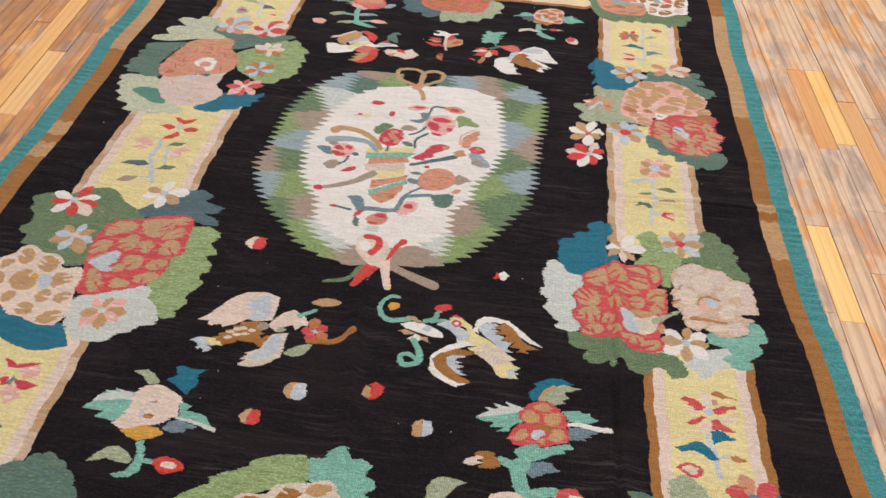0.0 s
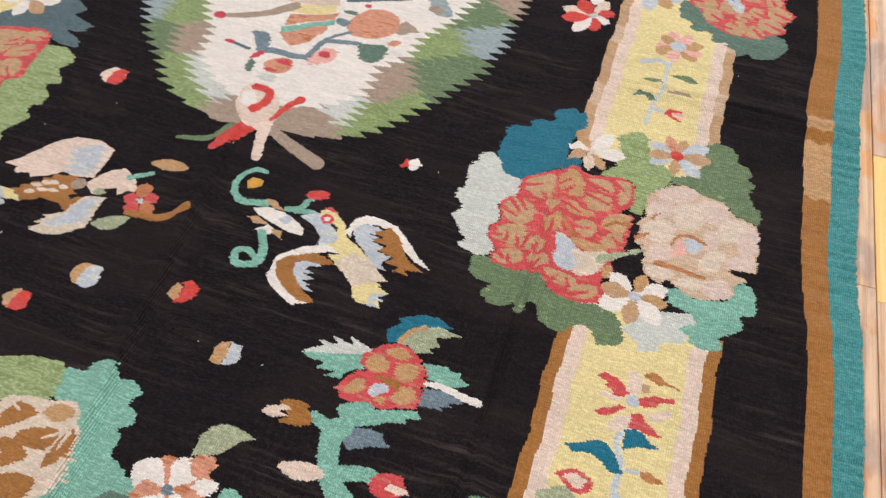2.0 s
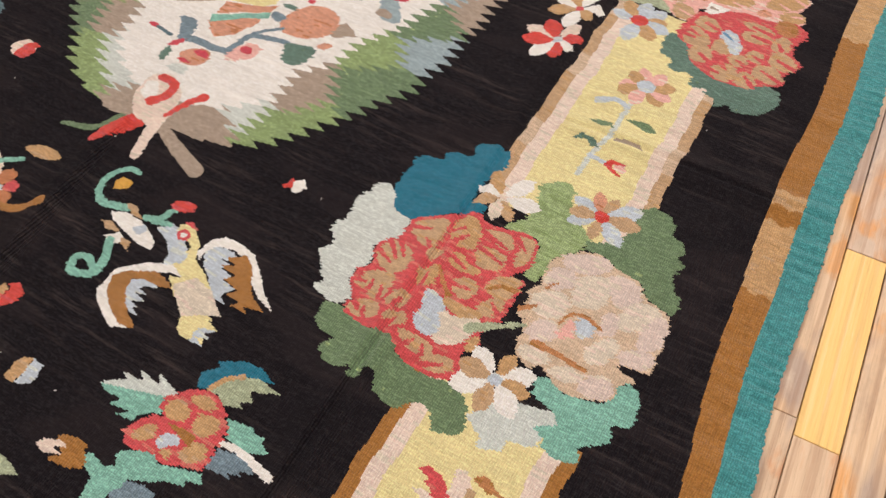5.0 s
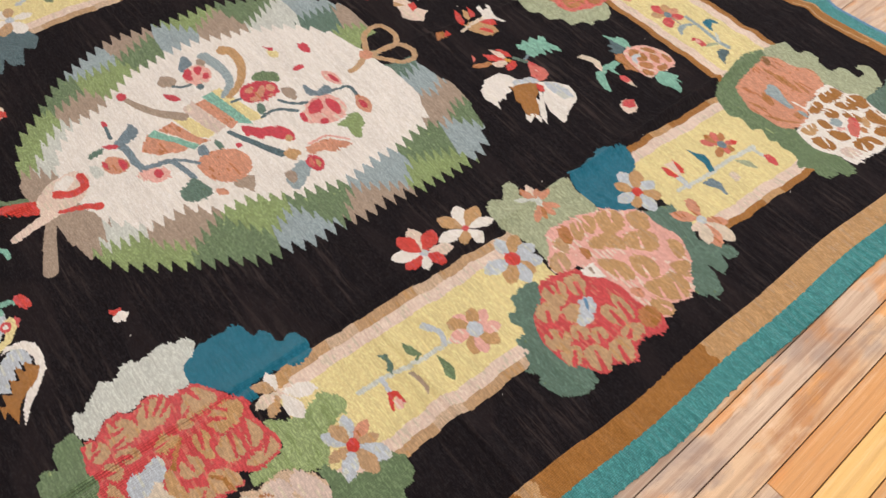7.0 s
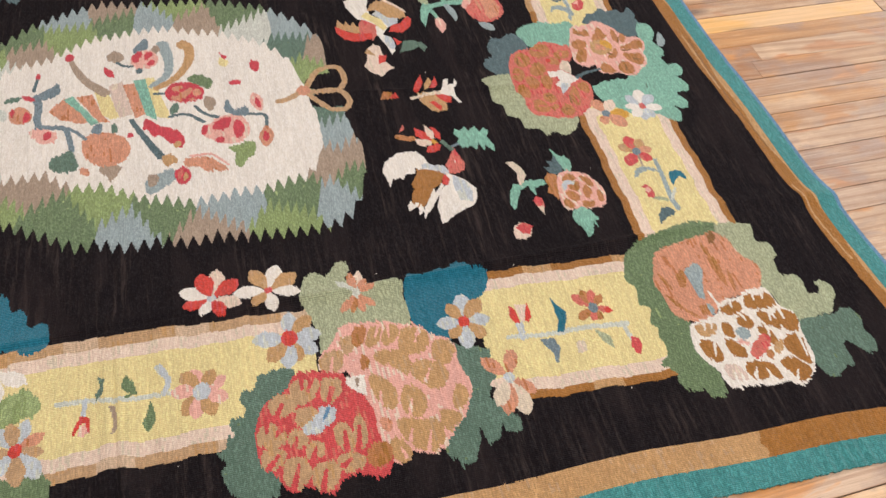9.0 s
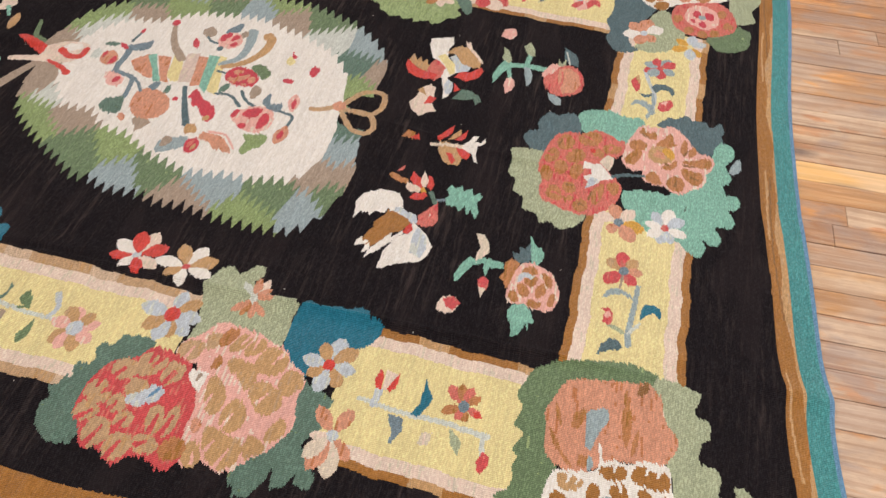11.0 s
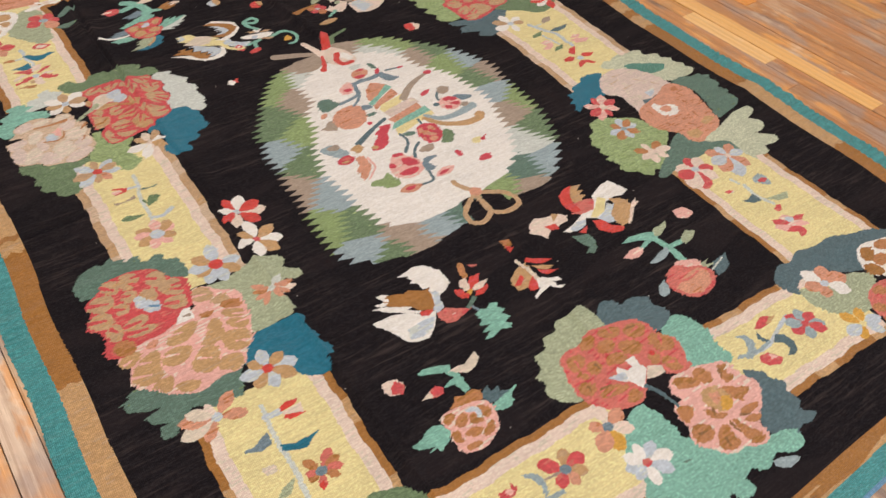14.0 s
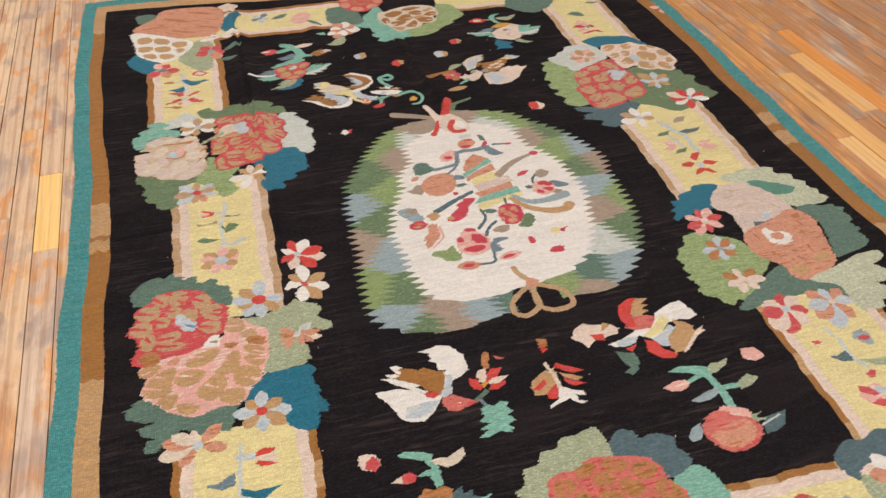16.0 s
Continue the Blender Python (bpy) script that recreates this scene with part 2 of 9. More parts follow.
# ---- the room: unseen plain walls and a ceiling, added to close the place ----
room_part("wall_north", "assumed off-white plaster wall with a tall window, out of view", PLASTER, (-3.6, -2.1, 4.5, 4.65, 0, 3.0), (0.9, 3.9, 4.5, 4.65, 0, 3.0), (-2.1, 0.9, 4.5, 4.65, 0, 0.85), (-2.1, 0.9, 4.5, 4.65, 2.55, 3.0))
room_part("wall_south", "assumed plain off-white plaster wall, out of view", PLASTER, (-3.6, 3.9, -4.65, -4.5, 0, 3.0))
room_part("wall_west", "assumed plain off-white plaster wall, out of view", PLASTER, (-3.75, -3.6, -4.65, 4.65, 0, 3.0))
room_part("wall_east", "assumed plain off-white plaster wall, out of view", PLASTER, (3.9, 4.05, -4.65, 4.65, 0, 3.0))
room_part("ceiling", "assumed plain white painted ceiling, out of view", WHITE, (-3.75, 4.05, -4.65, 4.65, 3.0, 3.15))

# ---- the rug: a loom of weft rows and warp columns on which every motif is woven ----
ROWS_V, COLS_U = 1400, 950


def west(y):
    return -1.214 + 0.008 * y + 0.006 * np.sin(y * 5.1 + 1) + 0.003 * np.sin(y * 17)


def east(y):
    return 1.080 + 0.052 * np.clip(-y, 0, 0.75) + 0.018 * np.clip(y - 0.9, 0, 0.9) + 0.004 * np.sin(y * 4.3) + 0.003 * np.sin(y * 15 + 2)


def south(x):
    return -1.458 + 0.07 * np.clip(1.02 - x, 0, 0.8) + 0.005 * np.sin(x * 5)


def north(x):
    return 1.690 + 0.095 * np.clip(x + 0.02, 0, 1.1) + 0.005 * np.sin(x * 7 + 1.2) + 0.008 * np.exp(-((x - 0.46) / 0.06) ** 2)


def ridge(x, y, x0, y0, x1, y1, wide, high):
    """A soft crease from one point to another."""
    dx, dy = x1 - x0, y1 - y0
    ln = math.hypot(dx, dy)
    s = ((x - x0) * dx + (y - y0) * dy) / ln
    d = ((y - y0) * dx - (x - x0) * dy) / ln
    ends = 1 / (1 + np.exp(-(s) / 0.04)) / (1 + np.exp((s - ln) / 0.04))
    return high * np.exp(-(d / wide) ** 2) * ends


def lie(x, y):
    """The height of the wool over the boards."""
    h = 0.0045 + 0.0016 * np.sin(x * 9 + 2 * np.sin(y * 4)) + 0.0018 * np.sin(y * 11 + 1.5 * np.sin(x * 5 + 1))
    h = h + 0.0008 * np.sin(x * 41 + 3 * np.sin(y * 13)) * np.sin(y * 37 + 2 * np.sin(x * 11))
    h = h + ridge(x, y, 0.56, 0.10, 1.12, 0.115, 0.026, 0.014) - ridge(x, y, 0.60, 0.10, 1.12, 0.115, 0.007, 0.009)
    h = h - ridge(x, y, 0.55, 0.155, 1.12, 0.17, 0.02, 0.004)
    h = h + ridge(x, y, 0.541, -1.25, 0.537, -0.22, 0.032, 0.018) - ridge(x, y, 0.541, -1.25, 0.537, -0.22, 0.008, 0.015)
    h = h + ridge(x, y, 0.537, -0.22, 0.522, 0.28, 0.030, 0.013) - ridge(x, y, 0.537, -0.22, 0.522, 0.28, 0.008, 0.010)
    h = h + ridge(x, y, -0.02, -1.1, -0.11, -0.30, 0.022, 0.015) - ridge(x, y, 0.02, -1.1, -0.07, -0.30, 0.022, 0.004)
    h = h + ridge(x, y, 0.52, 0.62, 0.50, 1.30, 0.016, 0.008) + ridge(x, y, 0.50, 0.28, 0.53, 0.62, 0.018, 0.008)
    h = h + ridge(x, y, 0.86, 0.33, 1.12, 0.36, 0.02, 0.006) + ridge(x, y, 0.80, -0.42, 1.14, -0.36, 0.02, 0.006) + ridge(x, y, 0.15, 0.98, 0.5, 1.02, 0.02, 0.005)
    h = h + ridge(x, y, -0.75, 0.42, -0.35, 0.5, 0.022, 0.005) + ridge(x, y, -0.6, -0.62, -0.2, -0.55, 0.02, 0.005) + ridge(x, y, -0.05, 0.7, -0.02, 1.2, 0.02, 0.005)
    h = h + ridge(x, y, 0.53, 0.12, 0.50, 1.3, 0.0065, 0.006)
    h = h + ridge(x, y, -0.10, -0.3, -0.01, -1.1, 0.007, 0.005) + ridge(x, y, -0.06, 0.66, 0.0, 1.25, 0.007, 0.004)
    h = h + ridge(x, y, 0.26, -1.2, 0.22, -0.45, 0.03, 0.006)
    h = h + ridge(x, y, 0.44, 1.42, 0.47, 1.78, 0.024, 0.009)
    h = h + ridge(x, y, -1.3, 0.62, -0.9, 0.60, 0.03, 0.006)
    h = h + ridge(x, y, -0.95, -0.9, -0.9, -0.5, 0.03, 0.005)
    side = np.minimum(x - west(y), east(y) - x)
    h = h + 0.0026 * np.sin(y * 215 + 3 * np.sin(y * 31)) * np.exp(-((side / 0.075) ** 2)) * (0.6 + 0.4 * np.sin(y * 19))
    h = h + 0.0016 * (1 + np.sin(y * 31 + 2 * np.sin(y * 7))) * np.exp(-((side / 0.035) ** 2))
    h = h + 0.0006 * np.sin(y * 150 + 2 * np.sin(x * 9 + y * 3)) * np.sin(x * 23 + 1)
    return np.maximum(h, 0.0022 + 0.1 * h)


vv = (np.arange(ROWS_V + 1) / ROWS_V)[:, None]
uu = (np.arange(COLS_U + 1) / COLS_U)[None, :]
y_rough = -1.43 + 3.17 * vv
x_rough = west(y_rough) + (east(y_rough) - west(y_rough)) * uu
GY = south(x_rough) + (north(x_rough) - south(x_rough)) * vv
GX = west(GY) + (east(GY) - west(GY)) * uu
frizz = np.random.default_rng(5)
selv = frizz.normal(0, 0.0012, (ROWS_V + 1, 1))
GX = GX + selv * (np.abs(uu - 0.5) * 2) ** 30
GZ = lie(GX, GY)
CX, CY = (GX[1:, 1:] + GX[:-1, :-1]) / 2, (GY[1:, 1:] + GY[:-1, :-1]) / 2
# each weft turn sits a warp or so off the drawn line
step = np.repeat(frizz.normal(0, 0.0006, (ROWS_V // 2 + 1, 1)), 2, axis=0)[:ROWS_V]
knots = np.repeat(frizz.normal(0, 0.0011, (ROWS_V // 2 + 1, COLS_U // 14 + 2)), 2, axis=0)[:ROWS_V]
along = np.arange(COLS_U) / 14
part_way = (along % 1)[None, :]
step = step + knots[:, along.astype(int)] * (1 - part_way) + knots[:, along.astype(int) + 1] * part_way
# and every other turn reaches a little further
step = step + 0.0005 * (1 - 2 * (np.arange(ROWS_V) % 2))[:, None]
CX = CX + step
DYE = np.zeros((ROWS_V, COLS_U), np.int8)
PIECE = np.zeros((ROWS_V, COLS_U), np.int32)
PIECES = [("field", -1, "black wool field with faint weft streaks of wear and painted sheen")]
current = [0, 0]


def motif(name, label=""):
    """What is woven from here on belongs to this part of the rug."""
    PIECES.append((name, -1, label))
    current[:] = [len(PIECES) - 1] * 2


def piece(name, label=""):
    """A piece of the newest motif."""
    PIECES.append((name, current[0], label))
    current[1] = len(PIECES) - 1


def whole():
    current[1] = current[0]


def near(x0, x1, y0, y1):
    """The part of the loom that surely holds this rectangle."""
    r0 = min((y0 - s) / (n - s) for s in (-1.475, -1.375) for n in (1.66, 1.81)) * ROWS_V - 16
    r1 = max((y1 - s) / (n - s) for s in (-1.475, -1.375) for n in (1.66, 1.81)) * ROWS_V + 16
    c0 = min((x0 - w) / (e - w) for w in (-1.25, -1.18) for e in (1.06, 1.15)) * COLS_U - 16
    c1 = max((x1 - w) / (e - w) for w in (-1.25, -1.18) for e in (1.06, 1.15)) * COLS_U + 16
    sl = (slice(max(int(r0), 0), max(min(int(r1), ROWS_V), 0)), slice(max(int(c0), 0), max(min(int(c1), COLS_U), 0)))
    return sl, CX[sl], CY[sl]


def weave(sl, mask, dye):
    DYE[sl][mask] = DYE_ID[dye]
    PIECE[sl][mask] = current[1]


def saw(y, period):
    f = (y / period) % 1.0
    return np.where(f < 0.62, f / 0.62, (1 - f) / 0.38)


def spot(cx, cy, ax, ay, ratio, dye, lobes=0, depth=0.12, tooth=0.0, period=0.024, phase=0.0):
    """An oval with a scalloped or toothed edge; (ax, ay) is the end of its first half axis."""
    a = math.hypot(ax - cx, ay - cy)
    b, ux, uy = a * ratio, (ax - cx) / a, (ay - cy) / a
    m = max(a, b) + tooth
    sl, X, Y = near(cx - m, cx + m, cy - m, cy + m)
    if tooth:
        X = X - np.clip((X - cx) / 0.03, -1, 1) * tooth * saw(Y, period)
    u, v = ((X - cx) * ux + (Y - cy) * uy) / a, ((Y - cy) * ux - (X - cx) * uy) / b
    lim = 1.0
    if lobes:
        lim = 1 - depth + depth * np.abs(np.sin(lobes * np.arctan2(v, u) / 2 + phase)) ** 0.6
    weave(sl, np.hypot(u, v) < lim, dye)


def leaf(x0, y0, x1, y1, wide, dye, bend=0.0, teeth=0, cut=0.5, blunt=1.0):
    """A leaf or petal from its base to its tip; wide is its width as a share of its length."""
    ln = math.hypot(x1 - x0, y1 - y0)
    sl, X, Y = near(min(x0, x1) - ln, max(x0, x1) + ln, min(y0, y1) - ln, max(y0, y1) + ln)
    ux, uy = (x1 - x0) / ln, (y1 - y0) / ln
    s, d = ((X - x0) * ux + (Y - y0) * uy) / ln, ((Y - y0) * ux - (X - x0) * uy) / ln
    d = d - bend * 4 * s * (1 - s)
    if teeth and abs(ux) < 0.85:
        out = np.clip(d * -uy / (0.12 * wide), -1, 1)
        barb = out * (saw(Y + 0.2 * np.abs(X - x0), max(0.012, ln / (teeth + 2))) - 0.35) * 0.30 * wide
        s, d, teeth = s - barb * ux, d + barb * uy, 0
    sc = np.clip(s, 0, 1)
    half = wide / 2 * np.sin(np.pi * sc ** blunt) ** 0.75
    if teeth:
        half = half * (1 - cut * ((sc * teeth + np.abs(d) * 2) % 1.0))
    weave(sl, (s > 0) & (s < 1) & (np.abs(d) < half), dye)


def stroke(dye, w0, w1, *xy):
    """A band that glides through the given points; w0 and w1 are its widths at both ends."""
    p = np.array(xy, float).reshape(-1, 2)
    q = np.vstack((2 * p[0] - p[1], p, 2 * p[-1] - p[-2]))
    pts = []
    for i in range(1, len(q) - 2):
        for f in np.linspace(0, 1, 9)[:-1]:
            a, b, c, d = q[i - 1:i + 3]
            pts.append(0.5 * (2 * b + (c - a) * f + (2 * a - 5 * b + 4 * c - d) * f * f + (3 * b - a - 3 * c + d) * f ** 3))
    pts = np.array(pts + [p[-1]])
    m = max(w0, w1)
    sl, X, Y = near(pts[:, 0].min() - m, pts[:, 0].max() + m, pts[:, 1].min() - m, pts[:, 1].max() + m)
    mask = np.zeros(X.shape, bool)
    for i in range(len(pts) - 1):
        (ax, ay), (bx, by) = pts[i], pts[i + 1]
        l2 = max((bx - ax) ** 2 + (by - ay) ** 2, 1e-9)
        s = np.clip(((X - ax) * (bx - ax) + (Y - ay) * (by - ay)) / l2, 0, 1)
        w = (w0 + (w1 - w0) * (i + s) / (len(pts) - 1)) / 2
        mask |= np.hypot(X - ax - s * (bx - ax), Y - ay - s * (by - ay)) < w
    weave(sl, mask, dye)


def inside(p, X, Y):
    """Which places lie within the closed outline p."""
    mask = np.zeros(X.shape, bool)
    for (ax, ay), (bx, by) in zip(p, np.roll(p, -1, axis=0)):
        if ay != by:
            mask ^= ((ay > Y) != (by > Y)) & (X < (bx - ax) * (Y - ay) / (by - ay) + ax)
    return mask


def shape(dye, *xy, tooth=0.0, period=0.014):
    """A flat form with a few corners, if need be feathered along the weft."""
    p = np.array(xy, float).reshape(-1, 2)
    sl, X, Y = near(p[:, 0].min() - tooth, p[:, 0].max() + tooth, p[:, 1].min(), p[:, 1].max())
    if tooth:
        X = X - np.clip((X - p[:, 0].mean()) / 0.02, -1, 1) * 3.6 * tooth * (saw(Y, period) - 0.35)
    weave(sl, inside(p, X, Y), dye)


def star(cx, cy, tx, ty, n, dyes, core, fat=0.62, core_size=0.2, squash=1.0):
    """A flower seen from above: n petals, the first towards (tx, ty), and a core."""
    r, a0 = math.hypot(tx - cx, ty - cy), math.atan2(ty - cy, tx - cx)
    dyes = dyes.split()
    for k in range(n):
        a = a0 + 2 * math.pi * k / n
        rr = r * (0.92 + 0.12 * math.sin(k * 2.4 + cx * 40))
        piece("petal")
        leaf(cx + rr * 0.08 * math.cos(a), cy + rr * 0.08 * math.sin(a), cx + rr * math.cos(a), cy + rr * math.sin(a), fat * 1.18, dyes[k % len(dyes)], blunt=1.35)
    piece("flower_centre")
    spot(cx, cy, cx + r * core_size, cy, 0.9, core)
    whole()


FLOWER = {}


def rounded(p, times=1, share=0.25):
    """Cut the corners of an outline."""
    for _ in range(times):
        q = np.roll(p, -1, axis=0)
        p = np.stack((p * (1 - share) + q * share, p * share + q * (1 - share)), 1).reshape(-1, 2)
    return p


def foliage(dye, *xy):
    """A leaf mass drawn lobe by lobe, its edge broken by the weft."""
    p = rounded(np.array(xy, float).reshape(-1, 2), share=0.14)
    sl, X, Y = near(p[:, 0].min(), p[:, 0].max(), p[:, 1].min(), p[:, 1].max())
    piece("leaf")
    weave(sl, inside(p, X + 0.8 * step[sl], Y), dye)
    whole()


def ground(dye, *xy):
    """The ground colour of a full flower, which shows as lines between its petals."""
    p = rounded(np.array(xy, float).reshape(-1, 2))
    sl, X, Y = near(p[:, 0].min(), p[:, 0].max(), p[:, 1].min(), p[:, 1].max())
    whole()
    weave(sl, inside(p, X + 0.8 * step[sl], Y), dye)


def area_of(p):
    return abs(float(np.dot(p[:, 0], np.roll(p[:, 1], 1)) - np.dot(p[:, 1], np.roll(p[:, 0], 1)))) / 2


def fill(dye, *xy):
    """One petal of a full flower, its corners rounded but as large as drawn."""
    drawn = np.array(xy, float).reshape(-1, 2)
    p = rounded(drawn)
    mid = p.mean(0)
    p = mid + (p - mid) * math.sqrt(area_of(drawn) / area_of(p)) * 1.04
    sl, X, Y = near(p[:, 0].min(), p[:, 0].max(), p[:, 1].min(), p[:, 1].max())
    piece("petal")
    weave(sl, inside(p, X + 0.8 * step[sl], Y), dye)
    whole()


def rays(core, size, cx, cy, *petals_out, fat=0.45):
    """A flower seen from above: petals from its core to the given tips."""
    for i in range(0, len(petals_out), 3):
        dye, tx, ty = petals_out[i:i + 3]
        piece("petal")
        leaf(cx + (tx - cx) * 0.06, cy + (ty - cy) * 0.06, tx, ty, fat * 1.15, dye, blunt=1.3)
    piece("flower_centre")
    spot(cx, cy, cx + size, cy, 0.9, core)
    whole()


def panel(x0, y0, x1, y1, wide, rim="brown", line=0.022, patchy=0.55):
    """A length of the yellow border with a blush line and a brown line along both sides."""
    ln = math.hypot(x1 - x0, y1 - y0)
    ux, uy = (x1 - x0) / ln, (y1 - y0) / ln
    sl, X, Y = near(min(x0, x1) - wide, max(x0, x1) + wide, min(y0, y1) - wide, max(y0, y1) + wide)
    X = X - 0.9 * step[sl]
    s, d = (X - x0) * ux + (Y - y0) * uy, (Y - y0) * ux - (X - x0) * uy
    on = (s > 0) & (s < ln)
    h = wide / 2
    worn = 0.002 * np.sin(s * 37) + 0.0015 * np.sin(s * 91)
    whole()
    weave(sl, on & (np.abs(d) < h - 0.03), "cream")
    for side in (-1, 1):
        e = d * side + worn
        piece("edge_line", "brown wool line beside a yellow panel")
        weave(sl, on & (e > h - line) & (e < h), rim)
        weave(sl, on & (e > h - line) & (e < h) & (np.sin(s * 31 + x0 * 40 + side) > patchy), "tan" if rim == "brown" else "sand")
        piece("inner_line", "blush pink wool line beside a yellow panel")
        weave(sl, on & (e > h - line - 0.026) & (e < h - line + 0.0005), "blush")
    whole()


# outer stripes: teal selvedge, then a brown guard stripe with tan lengths
du = np.minimum(CX - step - west(CY), east(CY) - CX + step)
dn, ds = north(CX) - CY, CY - south(CX)
full = (slice(None), slice(None))
motif("guard_stripe", "brown and tan wool stripe inside the teal edge")
guard = np.where(CX > 0, 0.105 - 0.017 * np.clip(-CY * 2.2, 0, 1), 0.106)
weave(full, (du < guard) | (dn < 0.090) | (ds < 0.098), "brown")

# tan lengths in the guard stripe
# brown gap at y 0.07 to 0.10 in the east paints a fold's shade
for x0, x1, y0, y1 in ((0.9, 1.2, 0.585, 1.26), (0.9, 1.2, 0.10, 0.14), (0.9, 1.2, -0.08, 0.07), (0.9, 1.2, -1.6, -1.17),
                       (-1.4, -1.0, -0.02, 0.05), (-1.4, -1.0, 0.09, 0.16), (-1.4, -1.0, 0.58, 0.95), (-1.4, -1.0, -1.5, -1.1), (-1.4, 0.9, -1.6, -1.3)):
    sl, X, Y = near(x0, x1, y0, y1)
    rough_end = 0.004 * np.sin(X * 180)
    weave(sl, (DYE[sl] == DYE_ID["brown"]) & (X > x0) & (X < x1) & (Y > y0 + rough_end) & (Y < y1 + rough_end), "tan")
brown_now = DYE == DYE_ID["brown"]
weave(full, brown_now & (dn < 0.061 + 0.007 * np.sin(CX * 9) + 0.004 * np.sin(CX * 31)), "tan")
weave(full, brown_now & (np.abs(dn - 0.072 - 0.005 * np.sin(CX * 13)) < 0.0022) & (np.sin(CX * 7 + 1) > 0.1), "walnut")
weave(full, brown_now & (np.abs(dn - 0.078 - 0.004 * np.sin(CX * 17)) < 0.0025) & (np.sin(CX * 11 + 2) > 0.3), "tan")

# yellow panels of the border
for name, args in (("south", (0.744, -1.08, 0.742, -0.45, 0.268)), ("mid", (0.674, -0.12, 0.681, 0.47, 0.270)), ("north", (0.678, 0.80, 0.690, 1.22, 0.302)),
                   ("west south", (-0.825, -1.05, -0.825, -0.60, 0.27)), ("west mid", (-0.800, -0.18, -0.785, 0.36, 0.330)), ("west north", (-0.757, 0.72, -0.753, 1.26, 0.316)),
                   ("far", (0.62, 1.332, 0.08, 1.332, 0.246)), ("far west", (-0.14, 1.331, -0.64, 1.339, 0.246)), ("near", (0.62, -1.118, 0.10, -1.113, 0.240)), ("near west", (-0.28, -1.14, -0.80, -1.13, 0.24))):
    motif("yellow_panel", "yellow wool border panel edged in blush and brown")
    panel(*args, rim="beige" if name in ("mid", "west mid", "west south") else "brown", line=0.018 if "far" in name or "north" in name else 0.022, patchy=2.0 if name in ("south", "near", "far") else 0.55)


# ---- sprigs on the panels ----
motif("panel_sprig", "red star flower with blue leaves on yellow")
stroke("sky", 0.01, 0.009, 0.745, -0.667, 0.744, -0.691, 0.755, -0.713, 0.754, -0.732)
stroke("sky", 0.009, 0.014, 0.754, -0.732, 0.753, -0.751, 0.756, -0.771)
stroke("sky", 0.006, 0.006, 0.766, -0.723, 0.783, -0.721)
shape("blush", 0.736, -0.558, 0.750, -0.552, 0.767, -0.571, 0.758, -0.596, 0.742, -0.602)
shape("blush", 0.692, -0.611, 0.711, -0.605, 0.743, -0.608, 0.723, -0.618)
shape("blush", 0.720, -0.668, 0.733, -0.639, 0.761, -0.633, 0.761, -0.657, 0.741, -0.666)
shape("blush", 0.777, -0.622, 0.817, -0.603, 0.816, -0.616, 0.788, -0.635)
shape("rose", 0.689, -0.583, 0.701, -0.573, 0.721, -0.575, 0.737, -0.587, 0.745, -0.597, 0.738, -0.606, 0.720, -0.608, 0.722, -0.601, 0.704, -0.595, 0.710, -0.589)
shape("rose", 0.759, -0.600, 0.780, -0.591, 0.782, -0.587, 0.798, -0.587, 0.817, -0.582, 0.817, -0.591, 0.796, -0.597, 0.791, -0.606, 0.774, -0.613, 0.765, -0.611)
shape("rose", 0.697, -0.644, 0.712, -0.633, 0.723, -0.630, 0.735, -0.620, 0.743, -0.623, 0.735, -0.634, 0.720, -0.645, 0.708, -0.648)
shape("rose", 0.757, -0.630, 0.770, -0.623, 0.781, -0.637, 0.798, -0.647, 0.807, -0.654, 0.786, -0.657, 0.770, -0.652, 0.756, -0.655)
shape("umber", 0.760, -0.561, 0.770, -0.547, 0.781, -0.547, 0.793, -0.555, 0.804, -0.559, 0.789, -0.568, 0.777, -0.563)
stroke("umber", 0.006, 0.003, 0.798, -0.560, 0.821, -0.565)
shape("beige", 0.762, -0.573, 0.775, -0.573, 0.776, -0.585, 0.764, -0.590)
spot(0.753, -0.608, 0.764, -0.608, 0.9, "sky")
shape("petrol", 0.667, -0.712, 0.690, -0.703, 0.711, -0.689, 0.726, -0.690, 0.740, -0.700, 0.753, -0.718, 0.755, -0.724, 0.763, -0.727, 0.758, -0.733, 0.740, -0.734, 0.729, -0.723, 0.709, -0.715, 0.695, -0.717, 0.682, -0.722)
shape("petrol", 0.750, -0.659, 0.767, -0.652, 0.784, -0.660, 0.793, -0.668, 0.807, -0.673, 0.792, -0.679, 0.775, -0.680, 0.753, -0.693, 0.752, -0.676)
ground("rose", 0.664, -0.764, 0.672, -0.756, 0.690, -0.746, 0.705, -0.748, 0.723, -0.758, 0.722, -0.773, 0.707, -0.784, 0.692, -0.782, 0.677, -0.772)
fill("blush", 0.677, -0.763, 0.692, -0.753, 0.708, -0.757, 0.713, -0.766, 0.701, -0.776, 0.688, -0.771)
shape("umber", 0.786, -0.718, 0.795, -0.715, 0.807, -0.720, 0.819, -0.723, 0.819, -0.728, 0.797, -0.733, 0.788, -0.727)
whole()
motif("panel_sprig", "pink flower and green leaves on yellow")
stroke("mist", 0.01, 0.01, 0.663, 0.003, 0.666, 0.051, 0.679, 0.109, 0.678, 0.163, 0.680, 0.208)
stroke("sky", 0.009, 0.014, 0.679, 0.188, 0.654, 0.197, 0.623, 0.180)
stroke("sky", 0.01, 0.008, 0.666, 0.051, 0.697, 0.048)
